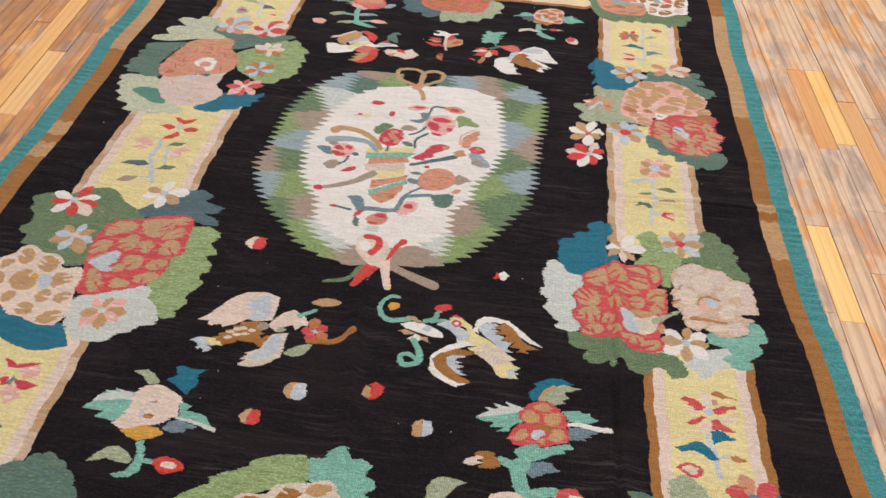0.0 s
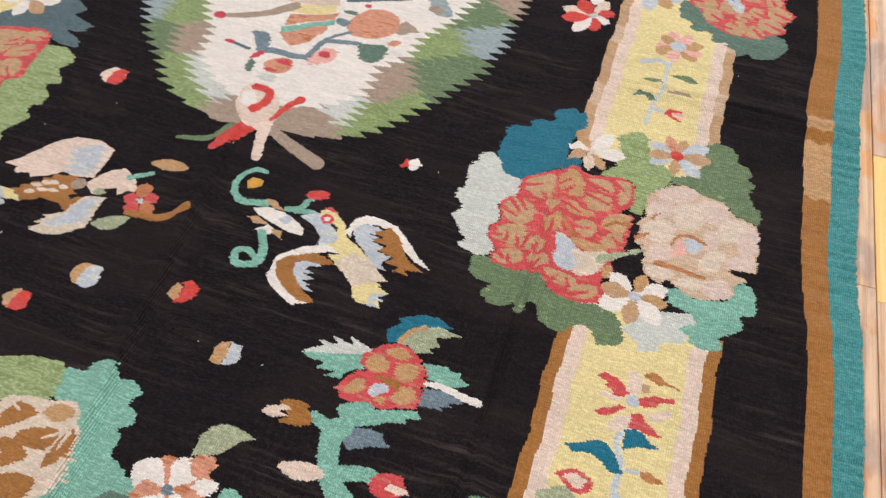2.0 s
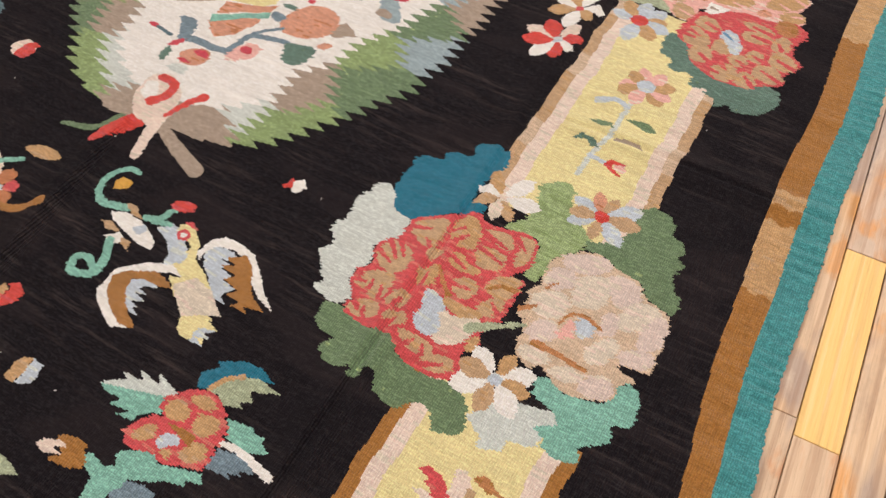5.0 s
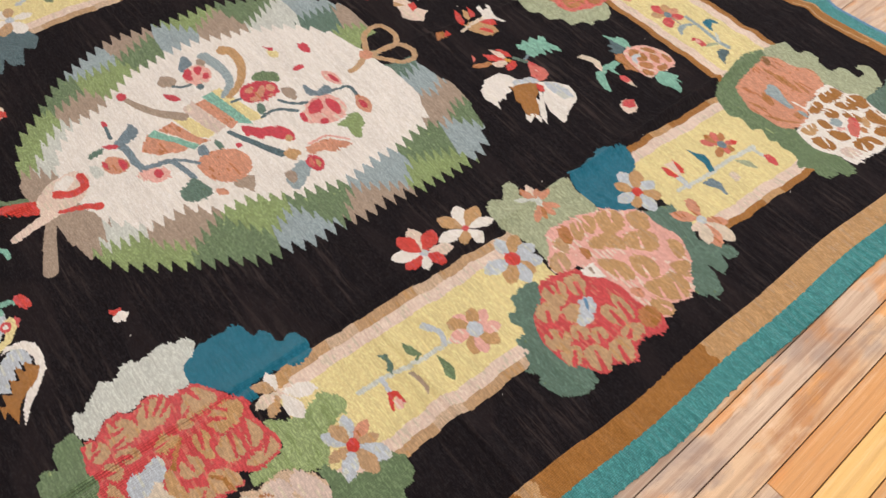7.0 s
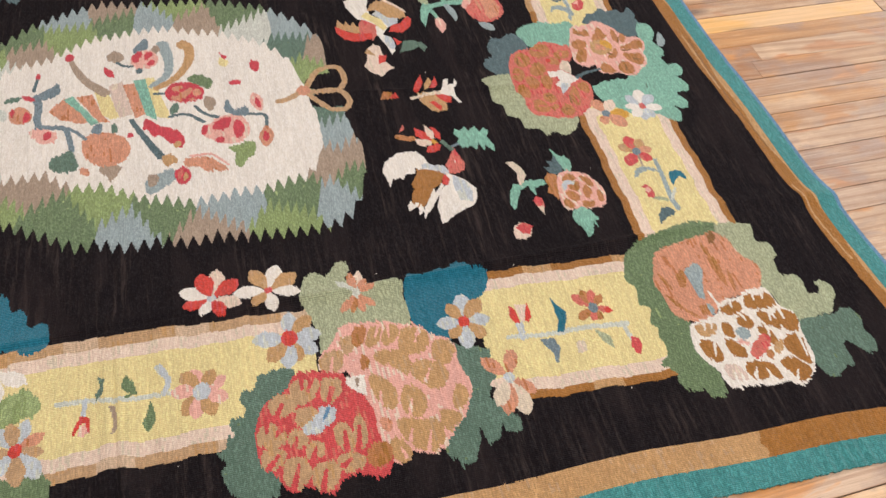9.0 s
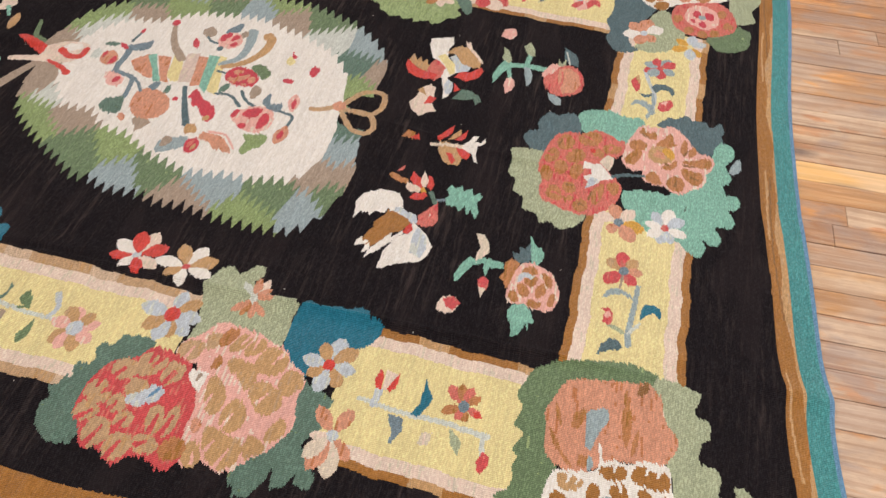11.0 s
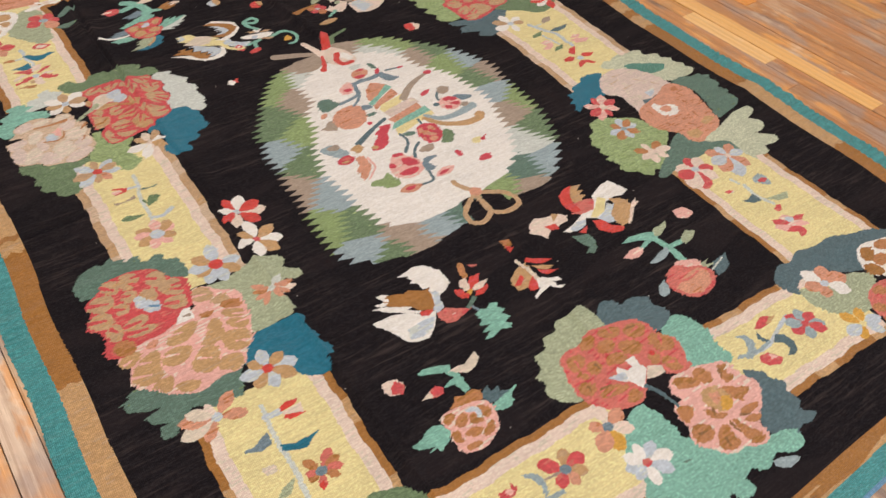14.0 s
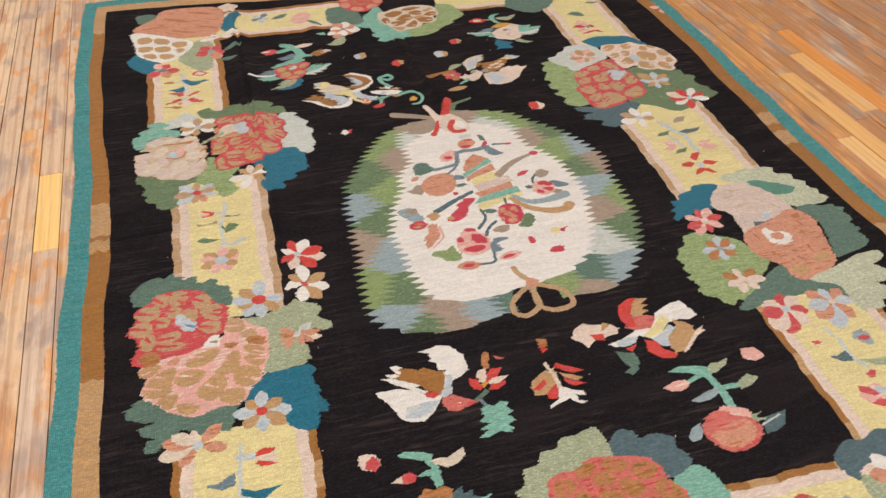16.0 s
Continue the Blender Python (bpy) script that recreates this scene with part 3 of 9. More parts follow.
shape("pine", 0.622, 0.072, 0.631, 0.086, 0.659, 0.083, 0.672, 0.072, 0.656, 0.068, 0.647, 0.078)
ground("moss", 0.643, 0.117, 0.631, 0.124, 0.645, 0.137, 0.665, 0.139, 0.668, 0.127, 0.661, 0.117)
stroke("moss", 0.006, 0.006, 0.665, 0.139, 0.675, 0.124)
shape("taupe", 0.687, 0.094, 0.689, 0.104, 0.716, 0.109, 0.737, 0.107, 0.746, 0.097, 0.720, 0.102)
shape("moss", 0.685, 0.163, 0.706, 0.170, 0.729, 0.172, 0.751, 0.158, 0.730, 0.149, 0.709, 0.158)
shape("red", 0.694, 0.044, 0.700, 0.059, 0.722, 0.061, 0.732, 0.058, 0.709, 0.051, 0.712, 0.042, 0.732, 0.033, 0.728, 0.029, 0.711, 0.034)
shape("pink", 0.715, 0.042, 0.711, 0.052, 0.730, 0.057, 0.735, 0.047, 0.730, 0.038)
rays("sky", 0.018, 0.689, 0.255, "pink", 0.639, 0.241, "tan", 0.643, 0.220, "pink", 0.681, 0.200, "tan", 0.733, 0.219, "pink", 0.743, 0.240, "tan", 0.743, 0.275, "pink", 0.714, 0.302, "pink", 0.667, 0.301, "tan", 0.647, 0.280, fat=0.5)
motif("panel_sprig", "red flower, tulip and blue leaves on yellow")
stroke("mist", 0.009, 0.012, 0.690, 0.851, 0.698, 0.945, 0.697, 1.019, 0.705, 1.104)
stroke("sky", 0.016, 0.012, 0.666, 0.883, 0.696, 0.880)
stroke("mist", 0.008, 0.01, 0.708, 1.096, 0.743, 1.101)
shape("red", 0.618, 0.873, 0.624, 0.881, 0.639, 0.885, 0.662, 0.886, 0.661, 0.875, 0.642, 0.868)
shape("red", 0.614, 0.911, 0.630, 0.914, 0.651, 0.912, 0.663, 0.903, 0.659, 0.896)
shape("blush", 0.618, 0.885, 0.620, 0.910, 0.661, 0.894, 0.660, 0.887)
shape("petrol", 0.613, 0.964, 0.635, 0.973, 0.655, 0.987, 0.672, 0.983, 0.696, 0.970, 0.697, 0.953, 0.668, 0.965, 0.640, 0.965)
shape("dusk", 0.705, 0.913, 0.708, 0.942, 0.732, 0.948, 0.762, 0.935, 0.763, 0.929, 0.741, 0.930, 0.722, 0.919)
shape("bone", 0.726, 0.984, 0.723, 1.003, 0.747, 1.001, 0.752, 0.981)
shape("sage", 0.705, 1.031, 0.724, 1.059, 0.754, 1.059, 0.737, 1.041)
shape("rose", 0.735, 1.102, 0.743, 1.114, 0.762, 1.116, 0.778, 1.106, 0.775, 1.098, 0.755, 1.094)
rays("dusk", 0.012, 0.654, 1.048, "salmon", 0.617, 1.011, "umber", 0.607, 1.035, "salmon", 0.611, 1.057, "umber", 0.627, 1.077, "salmon", 0.668, 1.084, "umber", 0.687, 1.058, "salmon", 0.687, 1.038, "umber", 0.677, 1.008, fat=0.42)
leaf(0.661, 1.068, 0.670, 1.086, 0.6, "red")
motif("panel_sprig", "rose flower with blue leaves on yellow")
stroke("haze", 0.01, 0.014, 0.285, 1.345, 0.346, 1.341, 0.408, 1.335, 0.439, 1.338)
stroke("taupe", 0.007, 0.005, 0.257, 1.311, 0.299, 1.307)
stroke("mist", 0.007, 0.007, 0.382, 1.355, 0.410, 1.336)
stroke("sage", 0.01, 0.01, 0.400, 1.294, 0.412, 1.323)
rays("dusk", 0.012, 0.251, 1.311, "rose", 0.292, 1.271, "tan", 0.226, 1.270, "rose", 0.197, 1.303, "tan", 0.213, 1.338, "coral", 0.247, 1.352, "rose", 0.288, 1.338, fat=0.55)
shape("haze", 0.333, 1.273, 0.311, 1.281, 0.301, 1.302, 0.309, 1.328, 0.326, 1.340, 0.316, 1.313, 0.321, 1.296)
shape("petrol", 0.373, 1.355, 0.348, 1.356, 0.329, 1.362, 0.325, 1.379, 0.330, 1.396, 0.349, 1.399, 0.358, 1.396, 0.347, 1.385, 0.352, 1.373)
shape("rose", 0.382, 1.280, 0.369, 1.284, 0.362, 1.274, 0.357, 1.288, 0.367, 1.299, 0.384, 1.302, 0.402, 1.296, 0.397, 1.281)
spot(0.376, 1.289, 0.384, 1.289, 0.9, "pink")
shape("slate", 0.477, 1.278, 0.455, 1.283, 0.431, 1.298, 0.434, 1.317, 0.446, 1.328, 0.458, 1.319, 0.460, 1.301)
motif("panel_sprig", "small rose buds with grey curled leaves on yellow")
stroke("sky", 0.01, 0.01, -0.451, 1.297, -0.402, 1.312, -0.345, 1.331, -0.294, 1.329)
stroke("haze", 0.008, 0.01, -0.353, 1.326, -0.307, 1.329, -0.260, 1.318)
shape("haze", -0.298, 1.272, -0.318, 1.279, -0.326, 1.304, -0.307, 1.329, -0.279, 1.337, -0.268, 1.326, -0.293, 1.315, -0.306, 1.292)
shape("slate", -0.353, 1.289, -0.350, 1.306, -0.356, 1.322, -0.345, 1.323, -0.337, 1.305)
shape("rose", -0.373, 1.271, -0.398, 1.264, -0.418, 1.276, -0.393, 1.290, -0.366, 1.289, -0.355, 1.283)
shape("tan", -0.416, 1.274, -0.430, 1.281, -0.401, 1.290, -0.385, 1.288)
shape("slate", -0.382, 1.318, -0.400, 1.331, -0.406, 1.355, -0.390, 1.376, -0.372, 1.382, -0.358, 1.375, -0.379, 1.364, -0.379, 1.345, -0.360, 1.333)
shape("rose", -0.299, 1.341, -0.326, 1.344, -0.343, 1.373, -0.323, 1.382, -0.300, 1.370, -0.290, 1.353)
shape("pink", -0.323, 1.345, -0.339, 1.366, -0.317, 1.363)
motif("panel_sprig", "rose flowers with grey leaves on yellow")
rays("rose", 0.01, -0.471, 1.337, "rose", -0.448, 1.294, "haze", -0.488, 1.293, "rose", -0.513, 1.321, "haze", -0.513, 1.363, "rose", -0.501, 1.377, "haze", -0.449, 1.377, "rose", -0.423, 1.341, "haze", -0.431, 1.308, fat=0.6)
motif("panel_sprig", "red star flower with a leafy stem on yellow")
stroke("sky", 0.014, 0.014, -0.765, -0.064, -0.785, -0.012, -0.809, 0.037, -0.803, 0.087, -0.807, 0.120)
stroke("sky", 0.008, 0.008, -0.760, 0.019, -0.766, 0.058, -0.770, 0.093)
stroke("sky", 0.006, 0.006, -0.802, -0.046, -0.778, -0.044)
spot(-0.776, 0.195, -0.764, 0.195, 0.9, "sky")
shape("red", -0.808, 0.242, -0.789, 0.240, -0.775, 0.227, -0.735, 0.241, -0.745, 0.218, -0.768, 0.208, -0.790, 0.219)
shape("red", -0.838, 0.192, -0.811, 0.203, -0.791, 0.195, -0.787, 0.184, -0.801, 0.175, -0.816, 0.181)
shape("red", -0.810, 0.128, -0.792, 0.151, -0.772, 0.172, -0.760, 0.151, -0.777, 0.134)
shape("red", -0.760, 0.186, -0.738, 0.199, -0.712, 0.189, -0.721, 0.176, -0.750, 0.170)
shape("pink", -0.887, 0.113, -0.862, 0.126, -0.828, 0.116, -0.822, 0.092, -0.848, 0.090)
shape("pink", -0.878, 0.079, -0.857, 0.091, -0.832, 0.081, -0.855, 0.066)
shape("pink", -0.761, 0.067, -0.751, 0.088, -0.722, 0.102, -0.703, 0.089, -0.727, 0.079, -0.721, 0.053, -0.750, 0.047)
shape("moss", -0.781, 0.099, -0.763, 0.119, -0.731, 0.120, -0.743, 0.103)
shape("slate", -0.881, 0.002, -0.862, 0.019, -0.821, 0.024, -0.798, 0.007, -0.828, -0.001)
shape("moss", -0.778, -0.008, -0.758, 0.014, -0.720, 0.013, -0.735, -0.003)
shape("taupe", -0.866, -0.073, -0.851, -0.050, -0.811, -0.045, -0.820, -0.064, -0.840, -0.075)
motif("panel_sprig", "pink flowers on a blue stem on yellow")
stroke("mist", 0.012, 0.01, -0.742, 0.923, -0.738, 0.972, -0.753, 1.017)
stroke("mist", 0.008, 0.01, -0.735, 0.910, -0.727, 0.887)
shape("slate", -0.684, 0.964, -0.707, 0.968, -0.732, 0.958, -0.737, 0.978, -0.735, 0.991, -0.708, 0.988)
shape("sage", -0.748, 0.992, -0.786, 0.998, -0.826, 1.004, -0.807, 1.025, -0.773, 1.014)
ground("haze", -0.774, 0.923, -0.806, 0.906, -0.825, 0.919, -0.823, 0.950, -0.812, 0.963, -0.788, 0.942)
shape("rose", -0.792, 0.929, -0.814, 0.926, -0.823, 0.939, -0.805, 0.944, -0.790, 0.937)
shape("rose", -0.666, 0.914, -0.687, 0.915, -0.696, 0.926, -0.675, 0.925)
shape("pink", -0.693, 0.919, -0.700, 0.928, -0.686, 0.929)
shape("rose", -0.738, 1.031, -0.755, 1.025, -0.765, 1.030, -0.753, 1.046, -0.738, 1.046)
shape("pink", -0.691, 1.072, -0.736, 1.059, -0.763, 1.087, -0.773, 1.123, -0.738, 1.115, -0.694, 1.109, -0.679, 1.086)
shape("rose", -0.694, 1.058, -0.715, 1.067, -0.735, 1.090, -0.716, 1.093, -0.689, 1.075)
shape("rose", -0.747, 1.081, -0.769, 1.079, -0.789, 1.090, -0.767, 1.101, -0.745, 1.092)
shape("rose", -0.694, 1.109, -0.725, 1.101, -0.745, 1.117, -0.746, 1.135, -0.727, 1.143, -0.712, 1.142, -0.720, 1.127)
spot(-0.738, 1.082, -0.726, 1.082, 0.9, "sky")
motif("panel_sprig", "pale blue flower and green leaves on yellow")
star(0.440, -1.152, 0.396, -1.140, 5, "sky dusk", "dusk", 0.5, 0.2)
leaf(0.397, -1.130, 0.332, -1.166, 0.4, "pine")
spot(0.284, -1.110, 0.246, -1.101, 1.24, "pink")
leaf(0.265, -1.078, 0.210, -1.029, 0.3, "pine")
motif("panel_sprig", "crimson star flower on yellow")
shape("pink", -0.818, -0.728, -0.773, -0.713, -0.758, -0.742, -0.790, -0.758)
shape("pink", -0.825, -0.791, -0.808, -0.773, -0.785, -0.793, -0.772, -0.805, -0.800, -0.825)
shape("pink", -0.777, -0.784, -0.802, -0.772, -0.805, -0.803)
shape("crimson", -0.859, -0.707, -0.838, -0.711, -0.822, -0.721, -0.800, -0.713, -0.768, -0.709, -0.794, -0.724, -0.817, -0.731, -0.837, -0.731)
shape("crimson", -0.808, -0.761, -0.783, -0.759, -0.748, -0.769, -0.770, -0.784, -0.790, -0.783)
shape("crimson", -0.843, -0.756, -0.824, -0.756, -0.818, -0.775, -0.831, -0.780)
shape("dusk", -0.824, -0.768, -0.814, -0.750, -0.804, -0.761, -0.812, -0.777)
leaf(-0.773, -0.881, -0.839, -0.856, 0.5, "pine", bend=0.15)
leaf(-0.883, -0.964, -0.940, -0.957, 0.3, "moss")
star(-1.190, -0.848, -1.237, -0.798, 5, "pink", "pink", 0.5, 0.18)

# ---- east cluster beside the near end ----
motif("foliage")
foliage("petrol", 0.403, -0.177, 0.403, -0.155, 0.397, -0.151, 0.408, -0.132, 0.400, -0.111, 0.412, -0.096, 0.445, -0.088, 0.443, -0.069, 0.459, -0.058, 0.480, -0.060, 0.488, -0.047, 0.477, -0.034, 0.487, -0.020, 0.509, -0.015, 0.527, -0.015, 0.540, -0.017, 0.549, -0.034, 0.553, -0.052, 0.538, -0.073, 0.532, -0.109, 0.534, -0.146, 0.560, -0.142, 0.566, -0.156, 0.537, -0.178, 0.507, -0.197, 0.464, -0.229, 0.444, -0.228, 0.424, -0.224, 0.414, -0.205)
foliage("mist", 0.368, -0.195, 0.393, -0.178, 0.415, -0.197, 0.422, -0.220, 0.440, -0.227, 0.464, -0.227, 0.466, -0.248, 0.469, -0.271, 0.447, -0.289, 0.440, -0.309, 0.451, -0.326, 0.451, -0.342, 0.438, -0.359, 0.443, -0.381, 0.458, -0.395, 0.459, -0.421, 0.434, -0.429, 0.421, -0.424, 0.402, -0.420, 0.396, -0.410, 0.408, -0.401, 0.387, -0.386, 0.386, -0.375, 0.364, -0.356, 0.382, -0.335, 0.360, -0.314, 0.360, -0.292, 0.372, -0.279, 0.364, -0.269, 0.367, -0.250, 0.358, -0.240, 0.363, -0.224, 0.373, -0.213)
foliage("leaf", 0.618, -0.052, 0.634, -0.034, 0.662, -0.023, 0.676, -0.034, 0.687, -0.082, 0.709, -0.092, 0.740, -0.112, 0.737, -0.140, 0.719, -0.160, 0.703, -0.183, 0.704, -0.212, 0.698, -0.236, 0.674, -0.232, 0.677, -0.219, 0.677, -0.171, 0.660, -0.156, 0.629, -0.163, 0.603, -0.164, 0.612, -0.148, 0.632, -0.126, 0.631, -0.094)
foliage("moss", 0.786, -0.021, 0.805, -0.001, 0.836, -0.005, 0.854, -0.018, 0.852, -0.042, 0.878, -0.046, 0.885, -0.063, 0.878, -0.078, 0.893, -0.089, 0.884, -0.116, 0.890, -0.133, 0.911, -0.154, 0.910, -0.187, 0.886, -0.180, 0.861, -0.174, 0.848, -0.154, 0.806, -0.151, 0.777, -0.133, 0.743, -0.138, 0.735, -0.119, 0.765, -0.109, 0.791, -0.079)
foliage("moss", 0.431, -0.429, 0.461, -0.425, 0.484, -0.435, 0.518, -0.442, 0.532, -0.432, 0.555, -0.434, 0.570, -0.453, 0.609, -0.460, 0.638, -0.458, 0.667, -0.450, 0.691, -0.460, 0.708, -0.474, 0.715, -0.494, 0.714, -0.518, 0.675, -0.529, 0.674, -0.517, 0.652, -0.502, 0.639, -0.499, 0.614, -0.526, 0.594, -0.527, 0.573, -0.518, 0.562, -0.495, 0.544, -0.496, 0.547, -0.511, 0.527, -0.523, 0.529, -0.504, 0.511, -0.516, 0.482, -0.515, 0.464, -0.497, 0.470, -0.484, 0.481, -0.475, 0.451, -0.477, 0.435, -0.465, 0.430, -0.444)
foliage("mist", 0.737, -0.439, 0.774, -0.428, 0.823, -0.417, 0.832, -0.433, 0.812, -0.454, 0.819, -0.474, 0.805, -0.483, 0.778, -0.486, 0.777, -0.506, 0.757, -0.515, 0.741, -0.517, 0.741, -0.504, 0.733, -0.497, 0.723, -0.491, 0.713, -0.485, 0.715, -0.464, 0.733, -0.444)
foliage("mint", 0.771, -0.381, 0.783, -0.372, 0.815, -0.385, 0.843, -0.380, 0.875, -0.371, 0.882, -0.332, 0.900, -0.321, 0.918, -0.336, 0.923, -0.389, 0.897, -0.395, 0.902, -0.417, 0.895, -0.431, 0.867, -0.443, 0.879, -0.471, 0.842, -0.479, 0.824, -0.472, 0.812, -0.454, 0.797, -0.453, 0.832, -0.433, 0.817, -0.419, 0.778, -0.410)
motif("peony", "red outlined peony with tan petals")
ground("rose", 0.465, -0.222, 0.495, -0.203, 0.525, -0.190, 0.545, -0.169, 0.566, -0.161, 0.572, -0.172, 0.604, -0.167, 0.647, -0.154, 0.676, -0.168, 0.678, -0.197, 0.678, -0.222, 0.663, -0.236, 0.654, -0.248, 0.686, -0.240, 0.686, -0.264, 0.684, -0.289, 0.686, -0.308, 0.685, -0.328, 0.669, -0.345, 0.666, -0.365, 0.675, -0.377, 0.656, -0.403, 0.671, -0.422, 0.667, -0.447, 0.638, -0.458, 0.609, -0.460, 0.570, -0.453, 0.555, -0.434, 0.532, -0.432, 0.518, -0.442, 0.484, -0.435, 0.468, -0.434, 0.462, -0.428, 0.460, -0.398, 0.443, -0.381, 0.439, -0.357, 0.452, -0.345, 0.455, -0.328, 0.444, -0.316, 0.445, -0.286, 0.469, -0.271, 0.466, -0.243)
fill("beige", 0.471, -0.230, 0.495, -0.212, 0.521, -0.202, 0.528, -0.215, 0.530, -0.251, 0.526, -0.272, 0.503, -0.264, 0.491, -0.257, 0.479, -0.247)
stroke("rose", 0.010, 0.005, 0.475, -0.238, 0.505, -0.231)
stroke("rose", 0.010, 0.005, 0.527, -0.271, 0.509, -0.253)
fill("tan", 0.532, -0.203, 0.542, -0.183, 0.563, -0.175, 0.578, -0.192, 0.583, -0.212, 0.582, -0.234, 0.566, -0.237, 0.553, -0.245, 0.542, -0.227, 0.535, -0.226)
stroke("rose", 0.010, 0.005, 0.551, -0.243, 0.565, -0.212)
stroke("rose", 0.010, 0.005, 0.534, -0.217, 0.553, -0.204)
fill("beige", 0.580, -0.185, 0.606, -0.175, 0.630, -0.172, 0.638, -0.206, 0.614, -0.202, 0.596, -0.194)
stroke("rose", 0.010, 0.005, 0.582, -0.190, 0.630, -0.201)
fill("beige", 0.587, -0.219, 0.611, -0.212, 0.639, -0.216, 0.638, -0.243, 0.614, -0.256, 0.593, -0.246)
stroke("rose", 0.010, 0.005, 0.592, -0.221, 0.634, -0.231)
fill("beige", 0.635, -0.170, 0.662, -0.162, 0.671, -0.178, 0.670, -0.204, 0.663, -0.226, 0.647, -0.215, 0.650, -0.186)
stroke("rose", 0.010, 0.005, 0.638, -0.174, 0.658, -0.190)
fill("tan", 0.558, -0.260, 0.573, -0.246, 0.590, -0.259, 0.612, -0.260, 0.609, -0.271, 0.586, -0.278, 0.567, -0.277)
stroke("rose", 0.010, 0.005, 0.562, -0.262, 0.590, -0.269)
fill("beige", 0.525, -0.270, 0.540, -0.256, 0.551, -0.271, 0.537, -0.285, 0.526, -0.283)
fill("beige", 0.454, -0.291, 0.471, -0.276, 0.500, -0.282, 0.510, -0.303, 0.509, -0.324, 0.494, -0.337, 0.477, -0.336, 0.461, -0.326, 0.451, -0.313)
stroke("rose", 0.010, 0.005, 0.452, -0.306, 0.478, -0.319)
stroke("rose", 0.010, 0.005, 0.461, -0.284, 0.484, -0.309)
stroke("rose", 0.010, 0.005, 0.476, -0.275, 0.491, -0.299)
fill("beige", 0.449, -0.379, 0.462, -0.346, 0.494, -0.337, 0.508, -0.348, 0.504, -0.373, 0.507, -0.388, 0.486, -0.392, 0.472, -0.381)
stroke("rose", 0.010, 0.005, 0.475, -0.388, 0.474, -0.361)
stroke("rose", 0.010, 0.005, 0.501, -0.390, 0.492, -0.366)
stroke("rose", 0.010, 0.005, 0.446, -0.372, 0.464, -0.369)
fill("beige", 0.468, -0.426, 0.469, -0.406, 0.490, -0.394, 0.510, -0.398, 0.518, -0.418, 0.500, -0.428, 0.481, -0.428)
stroke("rose", 0.010, 0.005, 0.500, -0.430, 0.486, -0.409)
stroke("rose", 0.010, 0.005, 0.468, -0.407, 0.484, -0.419)
fill("beige", 0.512, -0.377, 0.527, -0.357, 0.544, -0.358, 0.545, -0.377, 0.527, -0.392, 0.515, -0.393)
stroke("rose", 0.010, 0.005, 0.527, -0.392, 0.532, -0.371)
fill("tan", 0.532, -0.307, 0.548, -0.289, 0.562, -0.303, 0.561, -0.328, 0.546, -0.338, 0.532, -0.327)
stroke("rose", 0.010, 0.005, 0.546, -0.338, 0.545, -0.310)
fill("beige", 0.634, -0.268, 0.653, -0.245, 0.681, -0.246, 0.680, -0.275, 0.664, -0.297, 0.643, -0.289, 0.632, -0.281)
fill("beige", 0.581, -0.301, 0.600, -0.281, 0.623, -0.284, 0.627, -0.304, 0.616, -0.323, 0.595, -0.315)
stroke("rose", 0.010, 0.005, 0.586, -0.304, 0.613, -0.300)
fill("beige", 0.641, -0.313, 0.657, -0.292, 0.672, -0.290, 0.678, -0.311, 0.659, -0.330, 0.640, -0.329)
stroke("rose", 0.010, 0.005, 0.673, -0.317, 0.657, -0.303)
fill("tan", 0.589, -0.329, 0.618, -0.329, 0.647, -0.327, 0.655, -0.335, 0.634, -0.352, 0.608, -0.348, 0.591, -0.342)
fill("beige", 0.557, -0.415, 0.586, -0.411, 0.614, -0.412, 0.618, -0.435, 0.595, -0.437, 0.570, -0.435)
stroke("rose", 0.010, 0.005, 0.572, -0.438, 0.583, -0.420)
stroke("rose", 0.010, 0.005, 0.607, -0.439, 0.598, -0.420)
fill("beige", 0.608, -0.439, 0.621, -0.424, 0.648, -0.417, 0.659, -0.431, 0.646, -0.446, 0.618, -0.453)
stroke("rose", 0.010, 0.005, 0.616, -0.446, 0.641, -0.433)
fill("beige", 0.523, -0.404, 0.545, -0.389, 0.563, -0.401, 0.552, -0.416, 0.531, -0.421)
stroke("rose", 0.010, 0.005, 0.534, -0.419, 0.543, -0.403)
fill("tan", 0.653, -0.376, 0.667, -0.363, 0.672, -0.387, 0.657, -0.397)
fill("sky", 0.555, -0.338, 0.579, -0.333, 0.599, -0.349, 0.596, -0.366, 0.612, -0.378, 0.601, -0.401, 0.577, -0.403, 0.562, -0.386, 0.570, -0.372)
fill("bone", 0.598, -0.349, 0.618, -0.357, 0.654, -0.336, 0.656, -0.358, 0.646, -0.391, 0.621, -0.406, 0.601, -0.401, 0.611, -0.380, 0.596, -0.368)
stroke("umber", 0.005, 0.01, 0.553, -0.291, 0.570, -0.308, 0.589, -0.325)
stroke("umber", 0.006, 0.008, 0.639, -0.284, 0.653, -0.269, 0.678, -0.266)
stroke("sage", 0.018, 0.008, 0.646, -0.359, 0.679, -0.336, 0.718, -0.312)
motif("peony", "pale beige and blush peony")
